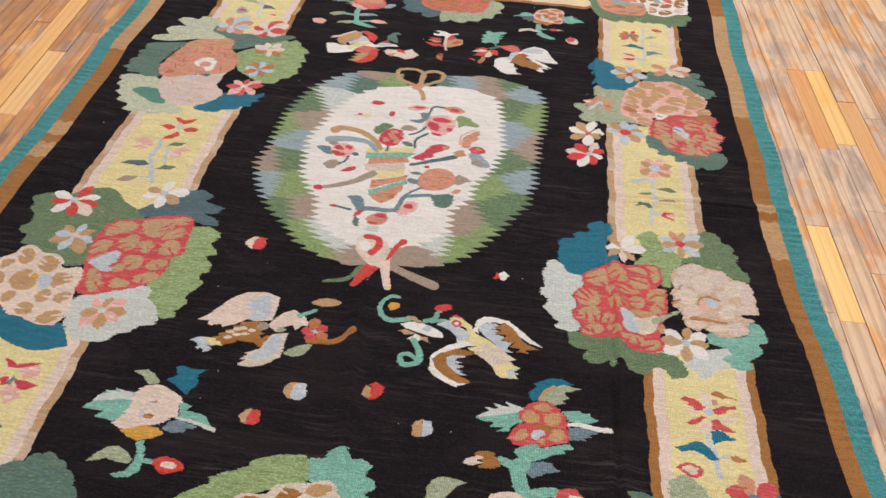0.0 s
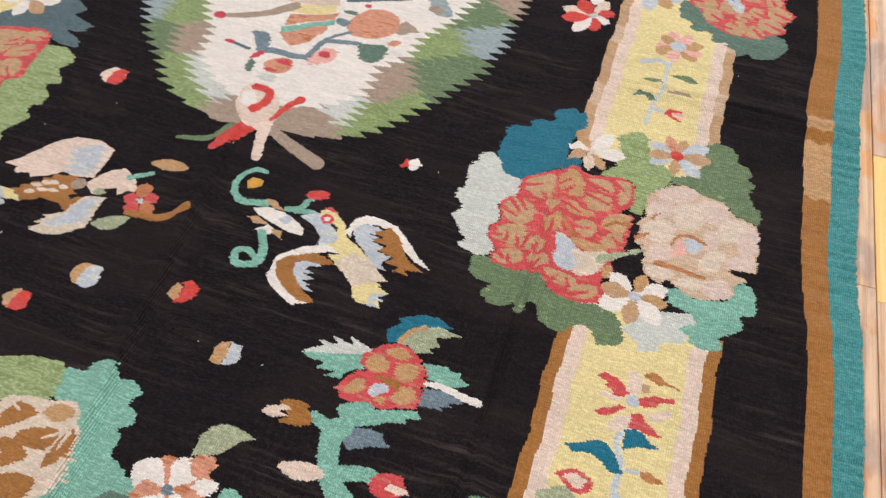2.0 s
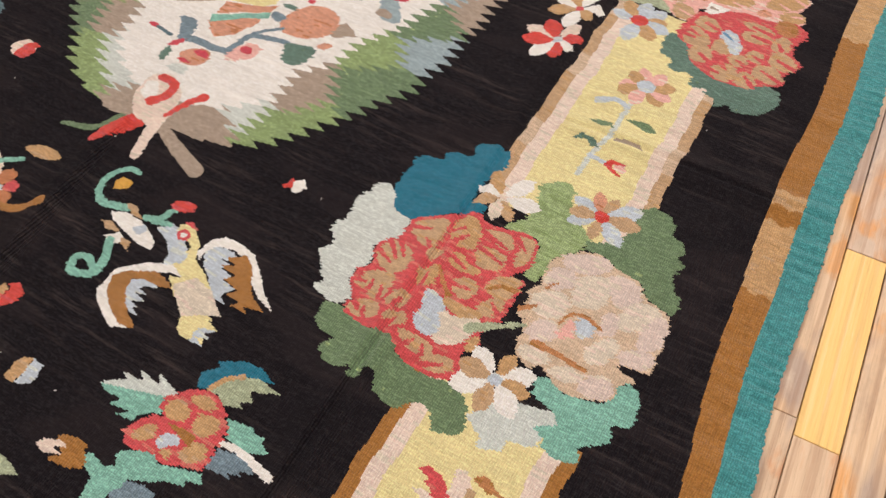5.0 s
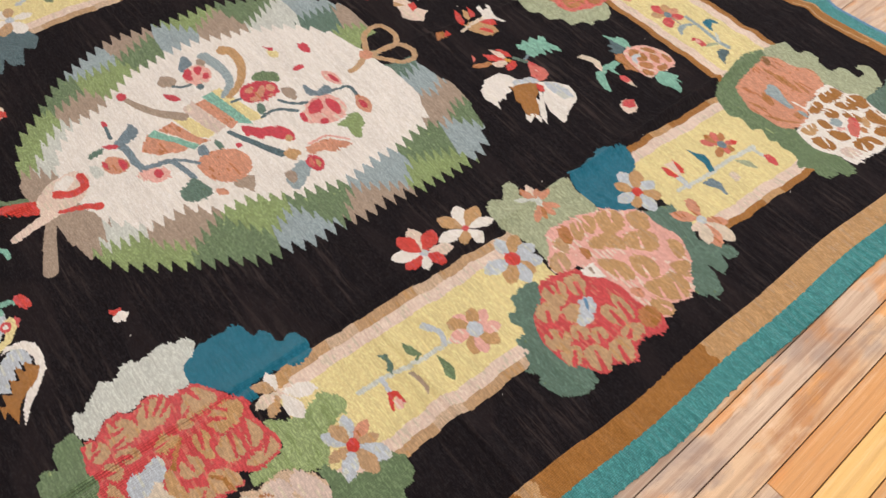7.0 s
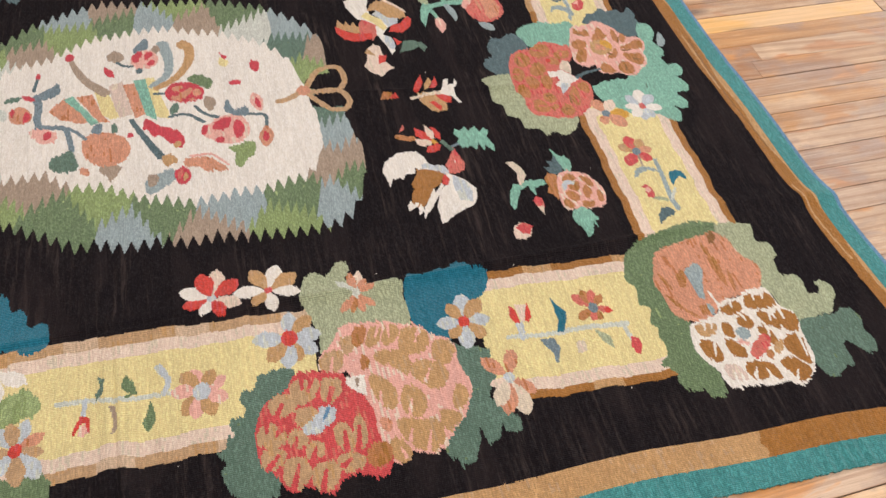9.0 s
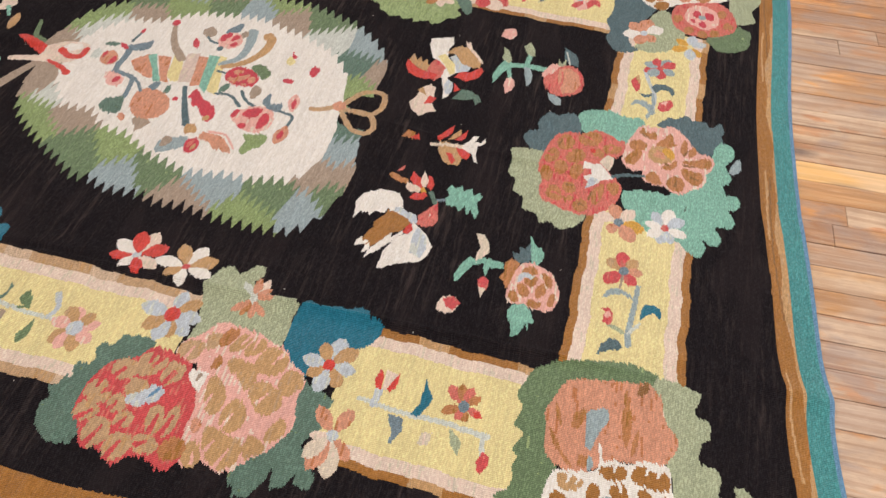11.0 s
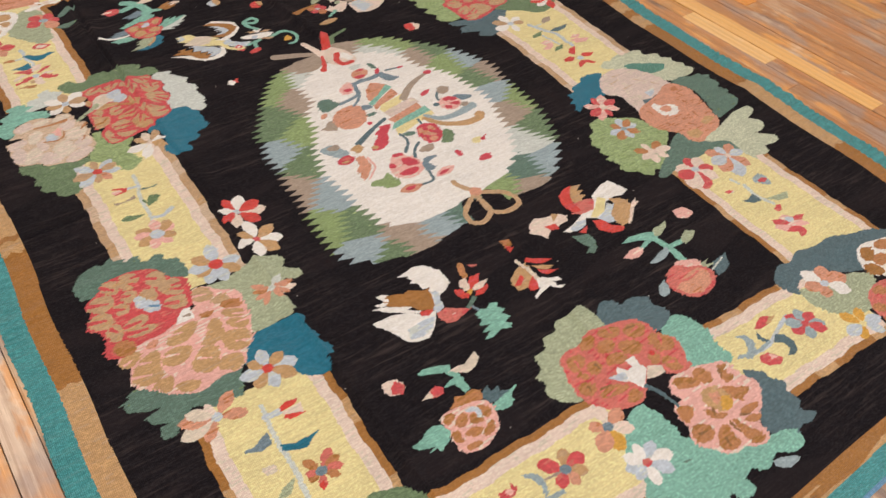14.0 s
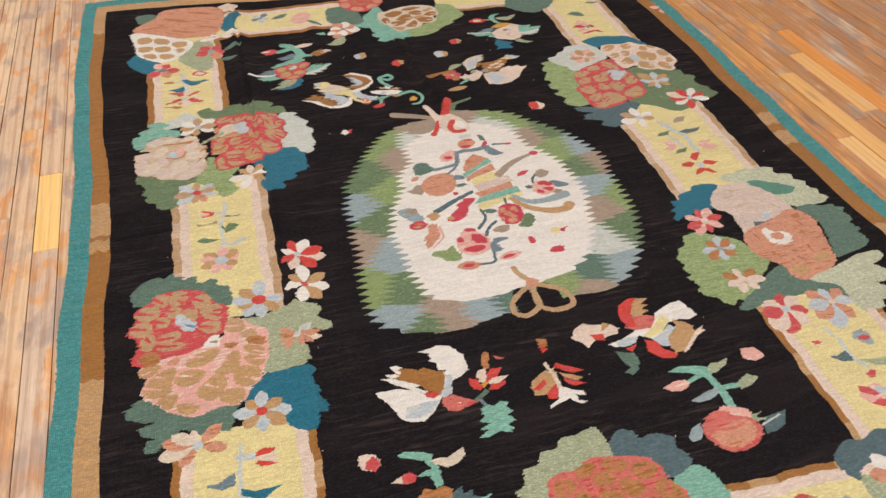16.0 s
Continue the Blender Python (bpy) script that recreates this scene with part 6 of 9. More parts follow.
shape("sky", -0.819, 0.450, -0.863, 0.446, -0.850, 0.464, -0.820, 0.481)
shape("bone", -0.778, 0.444, -0.804, 0.458, -0.783, 0.471)
shape("slate", -0.785, 0.478, -0.822, 0.487, -0.793, 0.507, -0.778, 0.497)
motif("rose", "coral rose with an ivory ring")
ground("coral", -0.714, 0.533, -0.750, 0.502, -0.805, 0.493, -0.871, 0.470, -0.899, 0.452, -0.932, 0.457, -0.955, 0.479, -0.966, 0.519, -0.952, 0.535, -0.956, 0.559, -0.937, 0.596, -0.932, 0.619, -0.926, 0.642, -0.921, 0.676, -0.877, 0.706, -0.832, 0.710, -0.787, 0.731, -0.756, 0.701, -0.763, 0.661, -0.736, 0.637, -0.710, 0.597, -0.713, 0.565)
ground("ivory", -0.780, 0.520, -0.802, 0.506, -0.811, 0.530, -0.853, 0.540, -0.855, 0.566, -0.834, 0.588, -0.805, 0.590, -0.786, 0.574, -0.779, 0.549)
fill("coral", -0.799, 0.535, -0.836, 0.538, -0.826, 0.565, -0.797, 0.561)
whole()
shape("tan", -0.855, 0.655, -0.894, 0.640, -0.917, 0.659, -0.887, 0.670, -0.860, 0.673)
shape("tan", -0.780, 0.667, -0.823, 0.673, -0.824, 0.697, -0.786, 0.708, -0.771, 0.688)
shape("clay", -0.904, 0.477, -0.934, 0.472, -0.928, 0.497, -0.904, 0.495)
stroke("clay", 0.008, 0.003, -0.892, 0.547, -0.897, 0.574)
stroke("clay", 0.008, 0.003, -0.756, 0.529, -0.757, 0.555)
stroke("clay", 0.008, 0.003, -0.872, 0.608, -0.872, 0.633)
stroke("clay", 0.008, 0.003, -0.763, 0.606, -0.772, 0.628)
stroke("clay", 0.008, 0.003, -0.823, 0.641, -0.835, 0.658)
stroke("clay", 0.008, 0.003, -0.907, 0.509, -0.914, 0.534)
motif("flower", "rose and pink flower")
rays("blush", 0.012, -0.647, 0.443, "pink", -0.603, 0.406, "rose", -0.650, 0.387, "pink", -0.688, 0.390, "rose", -0.705, 0.432, "pink", -0.691, 0.474, "rose", -0.645, 0.490, "pink", -0.601, 0.488, "rose", -0.585, 0.459)
motif("flower", "grey and brown flower")
rays("haze", 0.01, -0.631, 0.555, "sky", -0.647, 0.506, "umber", -0.606, 0.519, "sky", -0.578, 0.554, "umber", -0.585, 0.590, "sky", -0.626, 0.603, "umber", -0.663, 0.593, "sky", -0.681, 0.555, "umber", -0.674, 0.528, fat=0.5)
motif("flower", "blush and brown flower")
rays("blush", 0.012, -0.626, 0.678, "blush", -0.623, 0.636, "umber", -0.677, 0.654, "blush", -0.685, 0.693, "blush", -0.650, 0.723, "blush", -0.599, 0.727, "blush", -0.575, 0.693, "umber", -0.580, 0.648)
motif("flower", "pink five-petalled flower")
rays("sky", 0.012, -0.673, 0.804, "blush", -0.631, 0.768, "rose", -0.684, 0.752, "blush", -0.721, 0.771, "rose", -0.726, 0.822, "blush", -0.703, 0.864, "rose", -0.639, 0.881, "blush", -0.605, 0.859, "rose", -0.604, 0.808, fat=0.6)
motif("flower", "pale blue and coral flower")
rays("blush", 0.01, -0.806, 0.808, "coral", -0.755, 0.764, "sky", -0.799, 0.762, "coral", -0.852, 0.774, "sky", -0.860, 0.814, "coral", -0.830, 0.873, "sky", -0.769, 0.894, "coral", -0.736, 0.853, "sky", -0.734, 0.813, fat=0.55)

# ---- west cluster towards the near end ----
motif("foliage")
foliage("moss", -1.060, -0.180, -1.027, -0.162, -0.996, -0.153, -0.955, -0.151, -0.913, -0.117, -0.868, -0.106, -0.832, -0.124, -0.805, -0.156, -0.760, -0.180, -0.724, -0.202, -0.736, -0.239, -0.794, -0.263, -0.800, -0.311, -0.804, -0.376, -0.810, -0.407, -0.850, -0.419, -0.879, -0.397, -0.915, -0.390, -0.949, -0.373, -0.982, -0.361, -1.005, -0.356, -1.000, -0.327, -1.032, -0.309, -1.027, -0.294, -1.012, -0.277, -1.021, -0.244, -1.045, -0.223, -1.036, -0.207)
foliage("slate", -0.737, -0.204, -0.759, -0.183, -0.729, -0.153, -0.692, -0.104, -0.644, -0.080, -0.611, -0.071, -0.568, -0.093, -0.592, -0.118, -0.526, -0.137, -0.544, -0.166, -0.578, -0.167, -0.527, -0.188, -0.519, -0.211, -0.563, -0.212, -0.590, -0.203, -0.641, -0.203, -0.693, -0.211)
foliage("leaf", -0.590, -0.223, -0.545, -0.215, -0.504, -0.237, -0.503, -0.260, -0.520, -0.278, -0.492, -0.305, -0.491, -0.316, -0.517, -0.327, -0.490, -0.358, -0.492, -0.380, -0.515, -0.388, -0.492, -0.419, -0.509, -0.442, -0.523, -0.465, -0.507, -0.483, -0.530, -0.514, -0.520, -0.532, -0.559, -0.543, -0.590, -0.508, -0.635, -0.459, -0.621, -0.415, -0.606, -0.369, -0.616, -0.326, -0.591, -0.303)
foliage("petrol", -0.975, -0.556, -0.945, -0.566, -0.907, -0.591, -0.857, -0.595, -0.816, -0.603, -0.775, -0.589, -0.748, -0.633, -0.736, -0.653, -0.772, -0.670, -0.808, -0.680, -0.853, -0.672, -0.896, -0.657, -0.942, -0.627)
foliage("mist", -0.777, -0.507, -0.739, -0.480, -0.695, -0.465, -0.653, -0.445, -0.620, -0.448, -0.605, -0.471, -0.612, -0.484, -0.579, -0.507, -0.562, -0.543, -0.563, -0.562, -0.601, -0.572, -0.611, -0.593, -0.643, -0.602, -0.651, -0.625, -0.672, -0.632, -0.712, -0.635, -0.746, -0.626, -0.776, -0.593, -0.792, -0.541)
motif("peony", "red outlined peony with tan petals")
ground("rose", -0.814, -0.391, -0.825, -0.316, -0.814, -0.247, -0.795, -0.229, -0.737, -0.219, -0.697, -0.199, -0.622, -0.179, -0.588, -0.198, -0.585, -0.246, -0.582, -0.293, -0.572, -0.328, -0.603, -0.342, -0.595, -0.380, -0.611, -0.422, -0.629, -0.441, -0.670, -0.465, -0.714, -0.480, -0.749, -0.500, -0.796, -0.495, -0.792, -0.460, -0.805, -0.411)
fill("beige", -0.807, -0.265, -0.792, -0.236, -0.739, -0.232, -0.730, -0.262, -0.767, -0.279, -0.799, -0.297)
stroke("rose", 0.008, 0.003, -0.812, -0.252, -0.775, -0.260)
fill("beige", -0.727, -0.227, -0.687, -0.209, -0.639, -0.205, -0.639, -0.241, -0.666, -0.281, -0.704, -0.271)
stroke("rose", 0.008, 0.003, -0.647, -0.223, -0.668, -0.241)
stroke("rose", 0.008, 0.003, -0.647, -0.242, -0.666, -0.255)
fill("beige", -0.647, -0.197, -0.611, -0.190, -0.598, -0.205, -0.616, -0.225, -0.641, -0.219)
stroke("rose", 0.008, 0.003, -0.601, -0.210, -0.619, -0.208)
fill("beige", -0.653, -0.283, -0.639, -0.246, -0.610, -0.229, -0.595, -0.259, -0.626, -0.279)
stroke("rose", 0.008, 0.003, -0.604, -0.249, -0.623, -0.260)
fill("beige", -0.760, -0.314, -0.733, -0.281, -0.713, -0.278, -0.700, -0.313, -0.721, -0.341, -0.746, -0.332)
stroke("rose", 0.008, 0.003, -0.755, -0.322, -0.734, -0.309)
stroke("rose", 0.008, 0.003, -0.736, -0.337, -0.722, -0.324)
fill("beige", -0.818, -0.335, -0.800, -0.311, -0.772, -0.311, -0.770, -0.336, -0.809, -0.369)
stroke("rose", 0.008, 0.003, -0.814, -0.346, -0.798, -0.331)
fill("beige", -0.701, -0.304, -0.673, -0.292, -0.658, -0.315, -0.669, -0.341, -0.690, -0.331)
stroke("rose", 0.008, 0.003, -0.660, -0.329, -0.678, -0.316)
fill("beige", -0.647, -0.333, -0.637, -0.286, -0.600, -0.285, -0.589, -0.323, -0.612, -0.336)
stroke("rose", 0.008, 0.003, -0.603, -0.333, -0.622, -0.309)
fill("beige", -0.809, -0.387, -0.780, -0.358, -0.760, -0.350, -0.767, -0.371, -0.794, -0.392)
fill("beige", -0.722, -0.359, -0.678, -0.348, -0.665, -0.379, -0.684, -0.401, -0.706, -0.396)
stroke("rose", 0.008, 0.003, -0.703, -0.394, -0.688, -0.374)
fill("beige", -0.655, -0.379, -0.643, -0.356, -0.603, -0.353, -0.612, -0.385, -0.647, -0.395)
stroke("rose", 0.008, 0.003, -0.619, -0.384, -0.634, -0.372)
fill("beige", -0.739, -0.402, -0.718, -0.379, -0.701, -0.402, -0.728, -0.417)
fill("beige", -0.778, -0.466, -0.788, -0.419, -0.768, -0.412, -0.744, -0.444, -0.739, -0.478, -0.755, -0.489)
stroke("rose", 0.008, 0.003, -0.739, -0.472, -0.760, -0.455)
stroke("rose", 0.008, 0.003, -0.759, -0.421, -0.767, -0.431)
fill("beige", -0.725, -0.457, -0.714, -0.434, -0.681, -0.436, -0.673, -0.455, -0.706, -0.468)
fill("beige", -0.674, -0.428, -0.650, -0.405, -0.615, -0.399, -0.614, -0.428, -0.654, -0.443)
stroke("rose", 0.008, 0.003, -0.647, -0.436, -0.644, -0.419)
fill("sky", -0.804, -0.393, -0.766, -0.360, -0.753, -0.343, -0.733, -0.350, -0.732, -0.379, -0.751, -0.395, -0.731, -0.407, -0.746, -0.420, -0.777, -0.408)
motif("peony", "tan peony outlined in blush")
ground("blush", -1.027, -0.448, -1.023, -0.421, -1.011, -0.406, -0.994, -0.395, -0.993, -0.372, -0.976, -0.360, -0.956, -0.361, -0.925, -0.383, -0.887, -0.381, -0.862, -0.399, -0.858, -0.429, -0.814, -0.412, -0.800, -0.421, -0.794, -0.456, -0.795, -0.494, -0.788, -0.509, -0.780, -0.539, -0.783, -0.571, -0.793, -0.601, -0.821, -0.606, -0.861, -0.599, -0.884, -0.589, -0.912, -0.594, -0.939, -0.565, -0.966, -0.562, -1.011, -0.513)
fill("tan", -1.011, -0.437, -1.005, -0.418, -0.982, -0.419, -0.982, -0.436, -1.000, -0.452)
fill("tan", -0.978, -0.414, -0.984, -0.384, -0.968, -0.370, -0.945, -0.386, -0.940, -0.418, -0.957, -0.430)
stroke("blush", 0.008, 0.003, -0.985, -0.393, -0.964, -0.403)
fill("tan", -0.924, -0.414, -0.910, -0.387, -0.873, -0.405, -0.868, -0.430, -0.887, -0.448, -0.912, -0.431)
stroke("blush", 0.008, 0.003, -0.926, -0.401, -0.900, -0.414)
stroke("blush", 0.008, 0.003, -0.920, -0.417, -0.900, -0.427)
fill("tan", -0.964, -0.480, -0.951, -0.447, -0.920, -0.446, -0.892, -0.485, -0.904, -0.513, -0.937, -0.511, -0.959, -0.496)
stroke("blush", 0.008, 0.003, -0.919, -0.447, -0.921, -0.469)
fill("tan", -0.870, -0.458, -0.852, -0.440, -0.815, -0.447, -0.814, -0.464, -0.838, -0.482, -0.850, -0.496)
stroke("blush", 0.008, 0.003, -0.813, -0.455, -0.835, -0.463)
stroke("blush", 0.008, 0.003, -0.822, -0.444, -0.843, -0.452)
fill("tan", -0.876, -0.523, -0.867, -0.500, -0.847, -0.501, -0.840, -0.527, -0.872, -0.544)
stroke("blush", 0.008, 0.003, -0.844, -0.522, -0.860, -0.521)
fill("tan", -0.836, -0.522, -0.823, -0.501, -0.796, -0.500, -0.794, -0.519, -0.820, -0.536)
stroke("blush", 0.008, 0.003, -0.794, -0.510, -0.814, -0.513)
fill("tan", -0.900, -0.584, -0.902, -0.554, -0.875, -0.545, -0.862, -0.565, -0.875, -0.584)
stroke("blush", 0.008, 0.003, -0.904, -0.568, -0.886, -0.568)
fill("tan", -0.846, -0.583, -0.825, -0.561, -0.796, -0.556, -0.795, -0.582, -0.817, -0.601, -0.842, -0.596)
stroke("blush", 0.008, 0.003, -0.794, -0.569, -0.815, -0.576)
fill("tan", -0.958, -0.538, -0.946, -0.517, -0.924, -0.521, -0.928, -0.549, -0.948, -0.557)
fill("tan", -1.019, -0.481, -1.007, -0.462, -0.985, -0.467, -0.975, -0.499, -1.000, -0.511)
fill("tan", -0.987, -0.533, -0.974, -0.523, -0.956, -0.552, -0.975, -0.556)
fill("sky", -0.898, -0.461, -0.870, -0.446, -0.857, -0.487, -0.879, -0.505)
fill("gold", -0.918, -0.468, -0.909, -0.454, -0.894, -0.464, -0.900, -0.480)
motif("flower", "blush and tan flower on pale grey")
rays("mist", 0.01, -0.704, -0.539, "tan", -0.694, -0.496, "pink", -0.735, -0.506, "pink", -0.655, -0.501, "tan", -0.643, -0.537, "pink", -0.656, -0.568, "tan", -0.689, -0.596, "pink", -0.739, -0.592, "tan", -0.752, -0.558, fat=0.5)
motif("flower", "red and white star flower")
rays("sky", 0.012, -0.940, -0.174, "red", -0.916, -0.110, "ivory", -0.876, -0.150, "red", -0.870, -0.187, "blush", -0.874, -0.226, "red", -0.922, -0.239, "ivory", -0.980, -0.232, "red", -1.001, -0.190, "ivory", -1.005, -0.152, fat=0.42)
motif("flower", "white star flower with tan petals")
rays("sky", 0.012, -0.713, -0.103, "ivory", -0.709, -0.048, "ivory", -0.641, -0.090, "beige", -0.659, -0.142, "ivory", -0.710, -0.167, "ivory", -0.767, -0.126, "beige", -0.764, -0.091, fat=0.48)
motif("flower", "pale blue and tan flower")
rays("bone", 0.012, -0.877, -0.306, "sky", -0.869, -0.259, "tan", -0.919, -0.273, "tan", -0.835, -0.280, "sky", -0.822, -0.324, "tan", -0.832, -0.369, "sky", -0.895, -0.366, "tan", -0.935, -0.339, "sky", -0.931, -0.306, fat=0.45)

# ---- near east corner ----
motif("foliage")
foliage("petrol", 0.949, -0.909, 0.916, -0.964, 0.867, -0.915, 0.826, -0.878, 0.831, -0.826, 0.883, -0.797, 0.924, -0.850, 0.940, -0.880)
foliage("sage", 0.768, -0.877, 0.731, -0.991, 0.660, -1.030, 0.633, -0.975, 0.644, -0.796, 0.690, -0.773, 0.753, -0.850)
foliage("petrol", 0.598, -1.166, 0.529, -1.234, 0.508, -1.190, 0.545, -1.132, 0.541, -1.066, 0.587, -1.067, 0.604, -1.116)
foliage("pine", 0.923, -1.291, 0.865, -1.297, 0.820, -1.265, 0.839, -1.196, 0.910, -1.214)
leaf(0.602, -0.915, 0.529, -0.949, 0.4, "pine")
leaf(0.624, -0.853, 0.554, -0.844, 0.4, "pine")
motif("rose", "coral rose of feathered strokes")
ground("coral", 0.931, -1.185, 0.874, -1.226, 0.838, -1.258, 0.829, -1.314, 0.755, -1.317, 0.682, -1.310, 0.599, -1.300, 0.573, -1.235, 0.591, -1.119, 0.624, -1.047, 0.694, -1.045, 0.763, -1.053, 0.849, -1.104, 0.922, -1.122)
leaf(0.901, -1.161, 0.804, -1.177, 0.14, "clay")
leaf(0.821, -1.243, 0.697, -1.181, 0.14, "clay")
leaf(0.796, -1.134, 0.692, -1.088, 0.14, "clay")
leaf(0.720, -1.272, 0.612, -1.234, 0.14, "clay")
leaf(0.689, -1.148, 0.602, -1.105, 0.14, "clay")
shape("blush", 0.599, -1.296, 0.551, -1.317, 0.515, -1.286, 0.538, -1.237, 0.573, -1.235)
motif("peony", "tan peony outlined in ivory")
ground("ivory", 0.945, -1.132, 0.918, -1.149, 0.849, -1.112, 0.763, -1.057, 0.712, -1.024, 0.704, -0.984, 0.742, -0.925, 0.785, -0.871, 0.843, -0.878, 0.883, -0.915, 0.914, -0.950, 0.923, -1.049)
fill("tan", 0.911, -1.094, 0.866, -1.096, 0.856, -1.051, 0.909, -1.042)
fill("tan", 0.853, -1.083, 0.798, -1.056, 0.797, -1.017, 0.845, -1.026)
fill("tan", 0.908, -1.017, 0.858, -1.014, 0.857, -0.976, 0.904, -0.975)
fill("tan", 0.850, -1.002, 0.799, -0.999, 0.790, -0.959, 0.842, -0.959)
fill("tan", 0.893, -0.954, 0.850, -0.952, 0.841, -0.905, 0.879, -0.923)
fill("tan", 0.834, -0.939, 0.784, -0.930, 0.783, -0.899, 0.826, -0.895)
fill("tan", 0.783, -1.033, 0.728, -1.019, 0.738, -0.979, 0.778, -0.980)
fill("tan", 0.778, -0.971, 0.739, -0.965, 0.757, -0.928)
motif("flower", "rose flower in the corner")
rays("haze", 0.014, 0.645, -0.918, "rose", 0.703, -0.897, "coral", 0.663, -0.968, "rose", 0.612, -0.955, "rose", 0.597, -0.901, "coral", 0.617, -0.856, "rose", 0.683, -0.960, fat=0.65)
motif("flower", "rose and pink flower")
rays("dusk", 0.014, 0.823, -0.816, "rose", 0.872, -0.777, "pink", 0.844, -0.868, "rose", 0.800, -0.857, "rose", 0.764, -0.801, "coral", 0.802, -0.760, fat=0.6)
motif("flower", "ivory pointed flower")
rays("bone", 0.01, 0.607, -1.031, "ivory", 0.683, -1.007, "ivory", 0.641, -1.055, "ivory", 0.534, -1.058, "ivory", 0.557, -1.004, fat=0.3)

# ---- near centre cluster ----
motif("foliage")
foliage("leaf", -0.366, -0.989, -0.347, -0.971, -0.315, -0.949, -0.298, -0.945, -0.304, -0.929, -0.282, -0.914, -0.256, -0.905, -0.231, -0.893, -0.234, -0.882, -0.206, -0.868, -0.178, -0.855, -0.144, -0.852, -0.121, -0.849, -0.108, -0.865, -0.099, -0.902, -0.121, -0.933, -0.174, -0.935, -0.237, -0.971, -0.257, -1.023, -0.263, -1.068, -0.276, -1.114, -0.337, -1.092)
foliage("mint", -0.114, -0.855, -0.080, -0.852, -0.079, -0.839, -0.054, -0.826, -0.035, -0.824, -0.024, -0.846, 0.000, -0.839, 0.023, -0.854, 0.009, -0.879, 0.030, -0.884, 0.040, -0.904, 0.017, -0.919, 0.030, -0.930, 0.030, -0.960, 0.043, -0.970, 0.027, -0.997, 0.002, -1.005, -0.044, -0.939, -0.085, -0.914, -0.103, -0.904)
foliage("mint", -0.008, -1.039, -0.016, -1.013, 0.013, -0.957, 0.048, -0.963, 0.073, -0.981, 0.144, -0.985)
foliage("pine", 0.180, -1.166, 0.074, -1.182, 0.046, -1.078, 0.048, -1.003, 0.149, -1.004, 0.186, -1.054)
foliage("mint", 0.050, -1.054, -0.035, -1.137, -0.055, -1.001, -0.024, -0.910, 0.026, -0.938)
motif("peony", "brown peony outlined in ivory")
ground("bone", -0.261, -1.017, -0.260, -1.007, -0.232, -1.002, -0.246, -0.966, -0.220, -0.950, -0.177, -0.950, -0.175, -0.933, -0.139, -0.915, -0.104, -0.914, -0.070, -0.899, -0.043, -0.916, -0.036, -0.936, -0.019, -0.946, -0.019, -0.976, -0.007, -1.015, -0.024, -1.061, -0.105, -1.107, -0.200, -1.117, -0.259, -1.095, -0.265, -1.055)
fill("brown", -0.235, -0.976, -0.212, -0.955, -0.169, -0.964, -0.167, -0.988, -0.201, -1.002, -0.229, -0.991)
stroke("bone", 0.008, 0.003, -0.232, -0.973, -0.203, -0.975)
fill("brown", -0.159, -0.970, -0.153, -0.930, -0.120, -0.931, -0.107, -0.940, -0.128, -0.960, -0.154, -0.983)
stroke("bone", 0.008, 0.003, -0.156, -0.933, -0.138, -0.943)
fill("tan", -0.104, -0.925, -0.080, -0.909, -0.048, -0.921, -0.069, -0.941, -0.096, -0.938)
fill("brown", -0.259, -1.032, -0.244, -1.007, -0.208, -1.007, -0.205, -1.029, -0.235, -1.043)
stroke("bone", 0.008, 0.003, -0.263, -1.025, -0.233, -1.024)
fill("tan", -0.206, -1.008, -0.165, -0.987, -0.149, -1.004, -0.183, -1.019)
fill("brown", -0.149, -1.004, -0.130, -0.982, -0.080, -0.999, -0.100, -1.017, -0.118, -1.037, -0.146, -1.032)
stroke("bone", 0.008, 0.003, -0.145, -1.001, -0.122, -1.008)
fill("brown", -0.118, -0.972, -0.093, -0.955, -0.052, -0.949, -0.060, -0.983, -0.088, -0.988, -0.114, -0.986)
stroke("bone", 0.008, 0.003, -0.055, -0.954, -0.080, -0.969)
fill("brown", -0.056, -0.996, -0.048, -0.966, -0.036, -0.944, -0.022, -0.956, -0.025, -0.993, -0.044, -1.010)
stroke("bone", 0.008, 0.003, -0.037, -0.952, -0.041, -0.979)
fill("tan", -0.253, -1.067, -0.220, -1.044, -0.202, -1.057, -0.239, -1.082)
fill("brown", -0.204, -1.036, -0.182, -1.021, -0.150, -1.032, -0.145, -1.053, -0.189, -1.067)
stroke("bone", 0.008, 0.003, -0.198, -1.037, -0.174, -1.040)
fill("brown", -0.127, -1.060, -0.095, -1.029, -0.044, -1.026, -0.049, -1.056, -0.095, -1.077)
fill("brown", -0.207, -1.085, -0.146, -1.066, -0.119, -1.085, -0.174, -1.102)
motif("peony", "rose peony")
ground("rose", 0.118, -1.193, 0.103, -1.150, 0.060, -1.108, 0.010, -1.104, -0.040, -1.130, -0.070, -1.180, -0.068, -1.235, -0.035, -1.280, 0.015, -1.298, 0.070, -1.285, 0.108, -1.245)
for k in range(7):
    a = k * 0.9 + 0.3
    fill("coral", *(v for d, s in ((-0.3, 0.055), (-0.34, 0.082), (0.0, 0.092), (0.34, 0.082), (0.3, 0.055)) for v in (0.023 + s * math.cos(a + d), -1.201 + s * math.sin(a + d))))
for k in range(4):
    a = k * 1.57
    fill("clay", *(v for d, s in ((-0.5, 0.016), (-0.5, 0.044), (0.5, 0.044), (0.5, 0.016)) for v in (0.023 + s * math.cos(a + d), -1.201 + s * math.sin(a + d))))
motif("flower", "coral and ivory flower with blue centre")
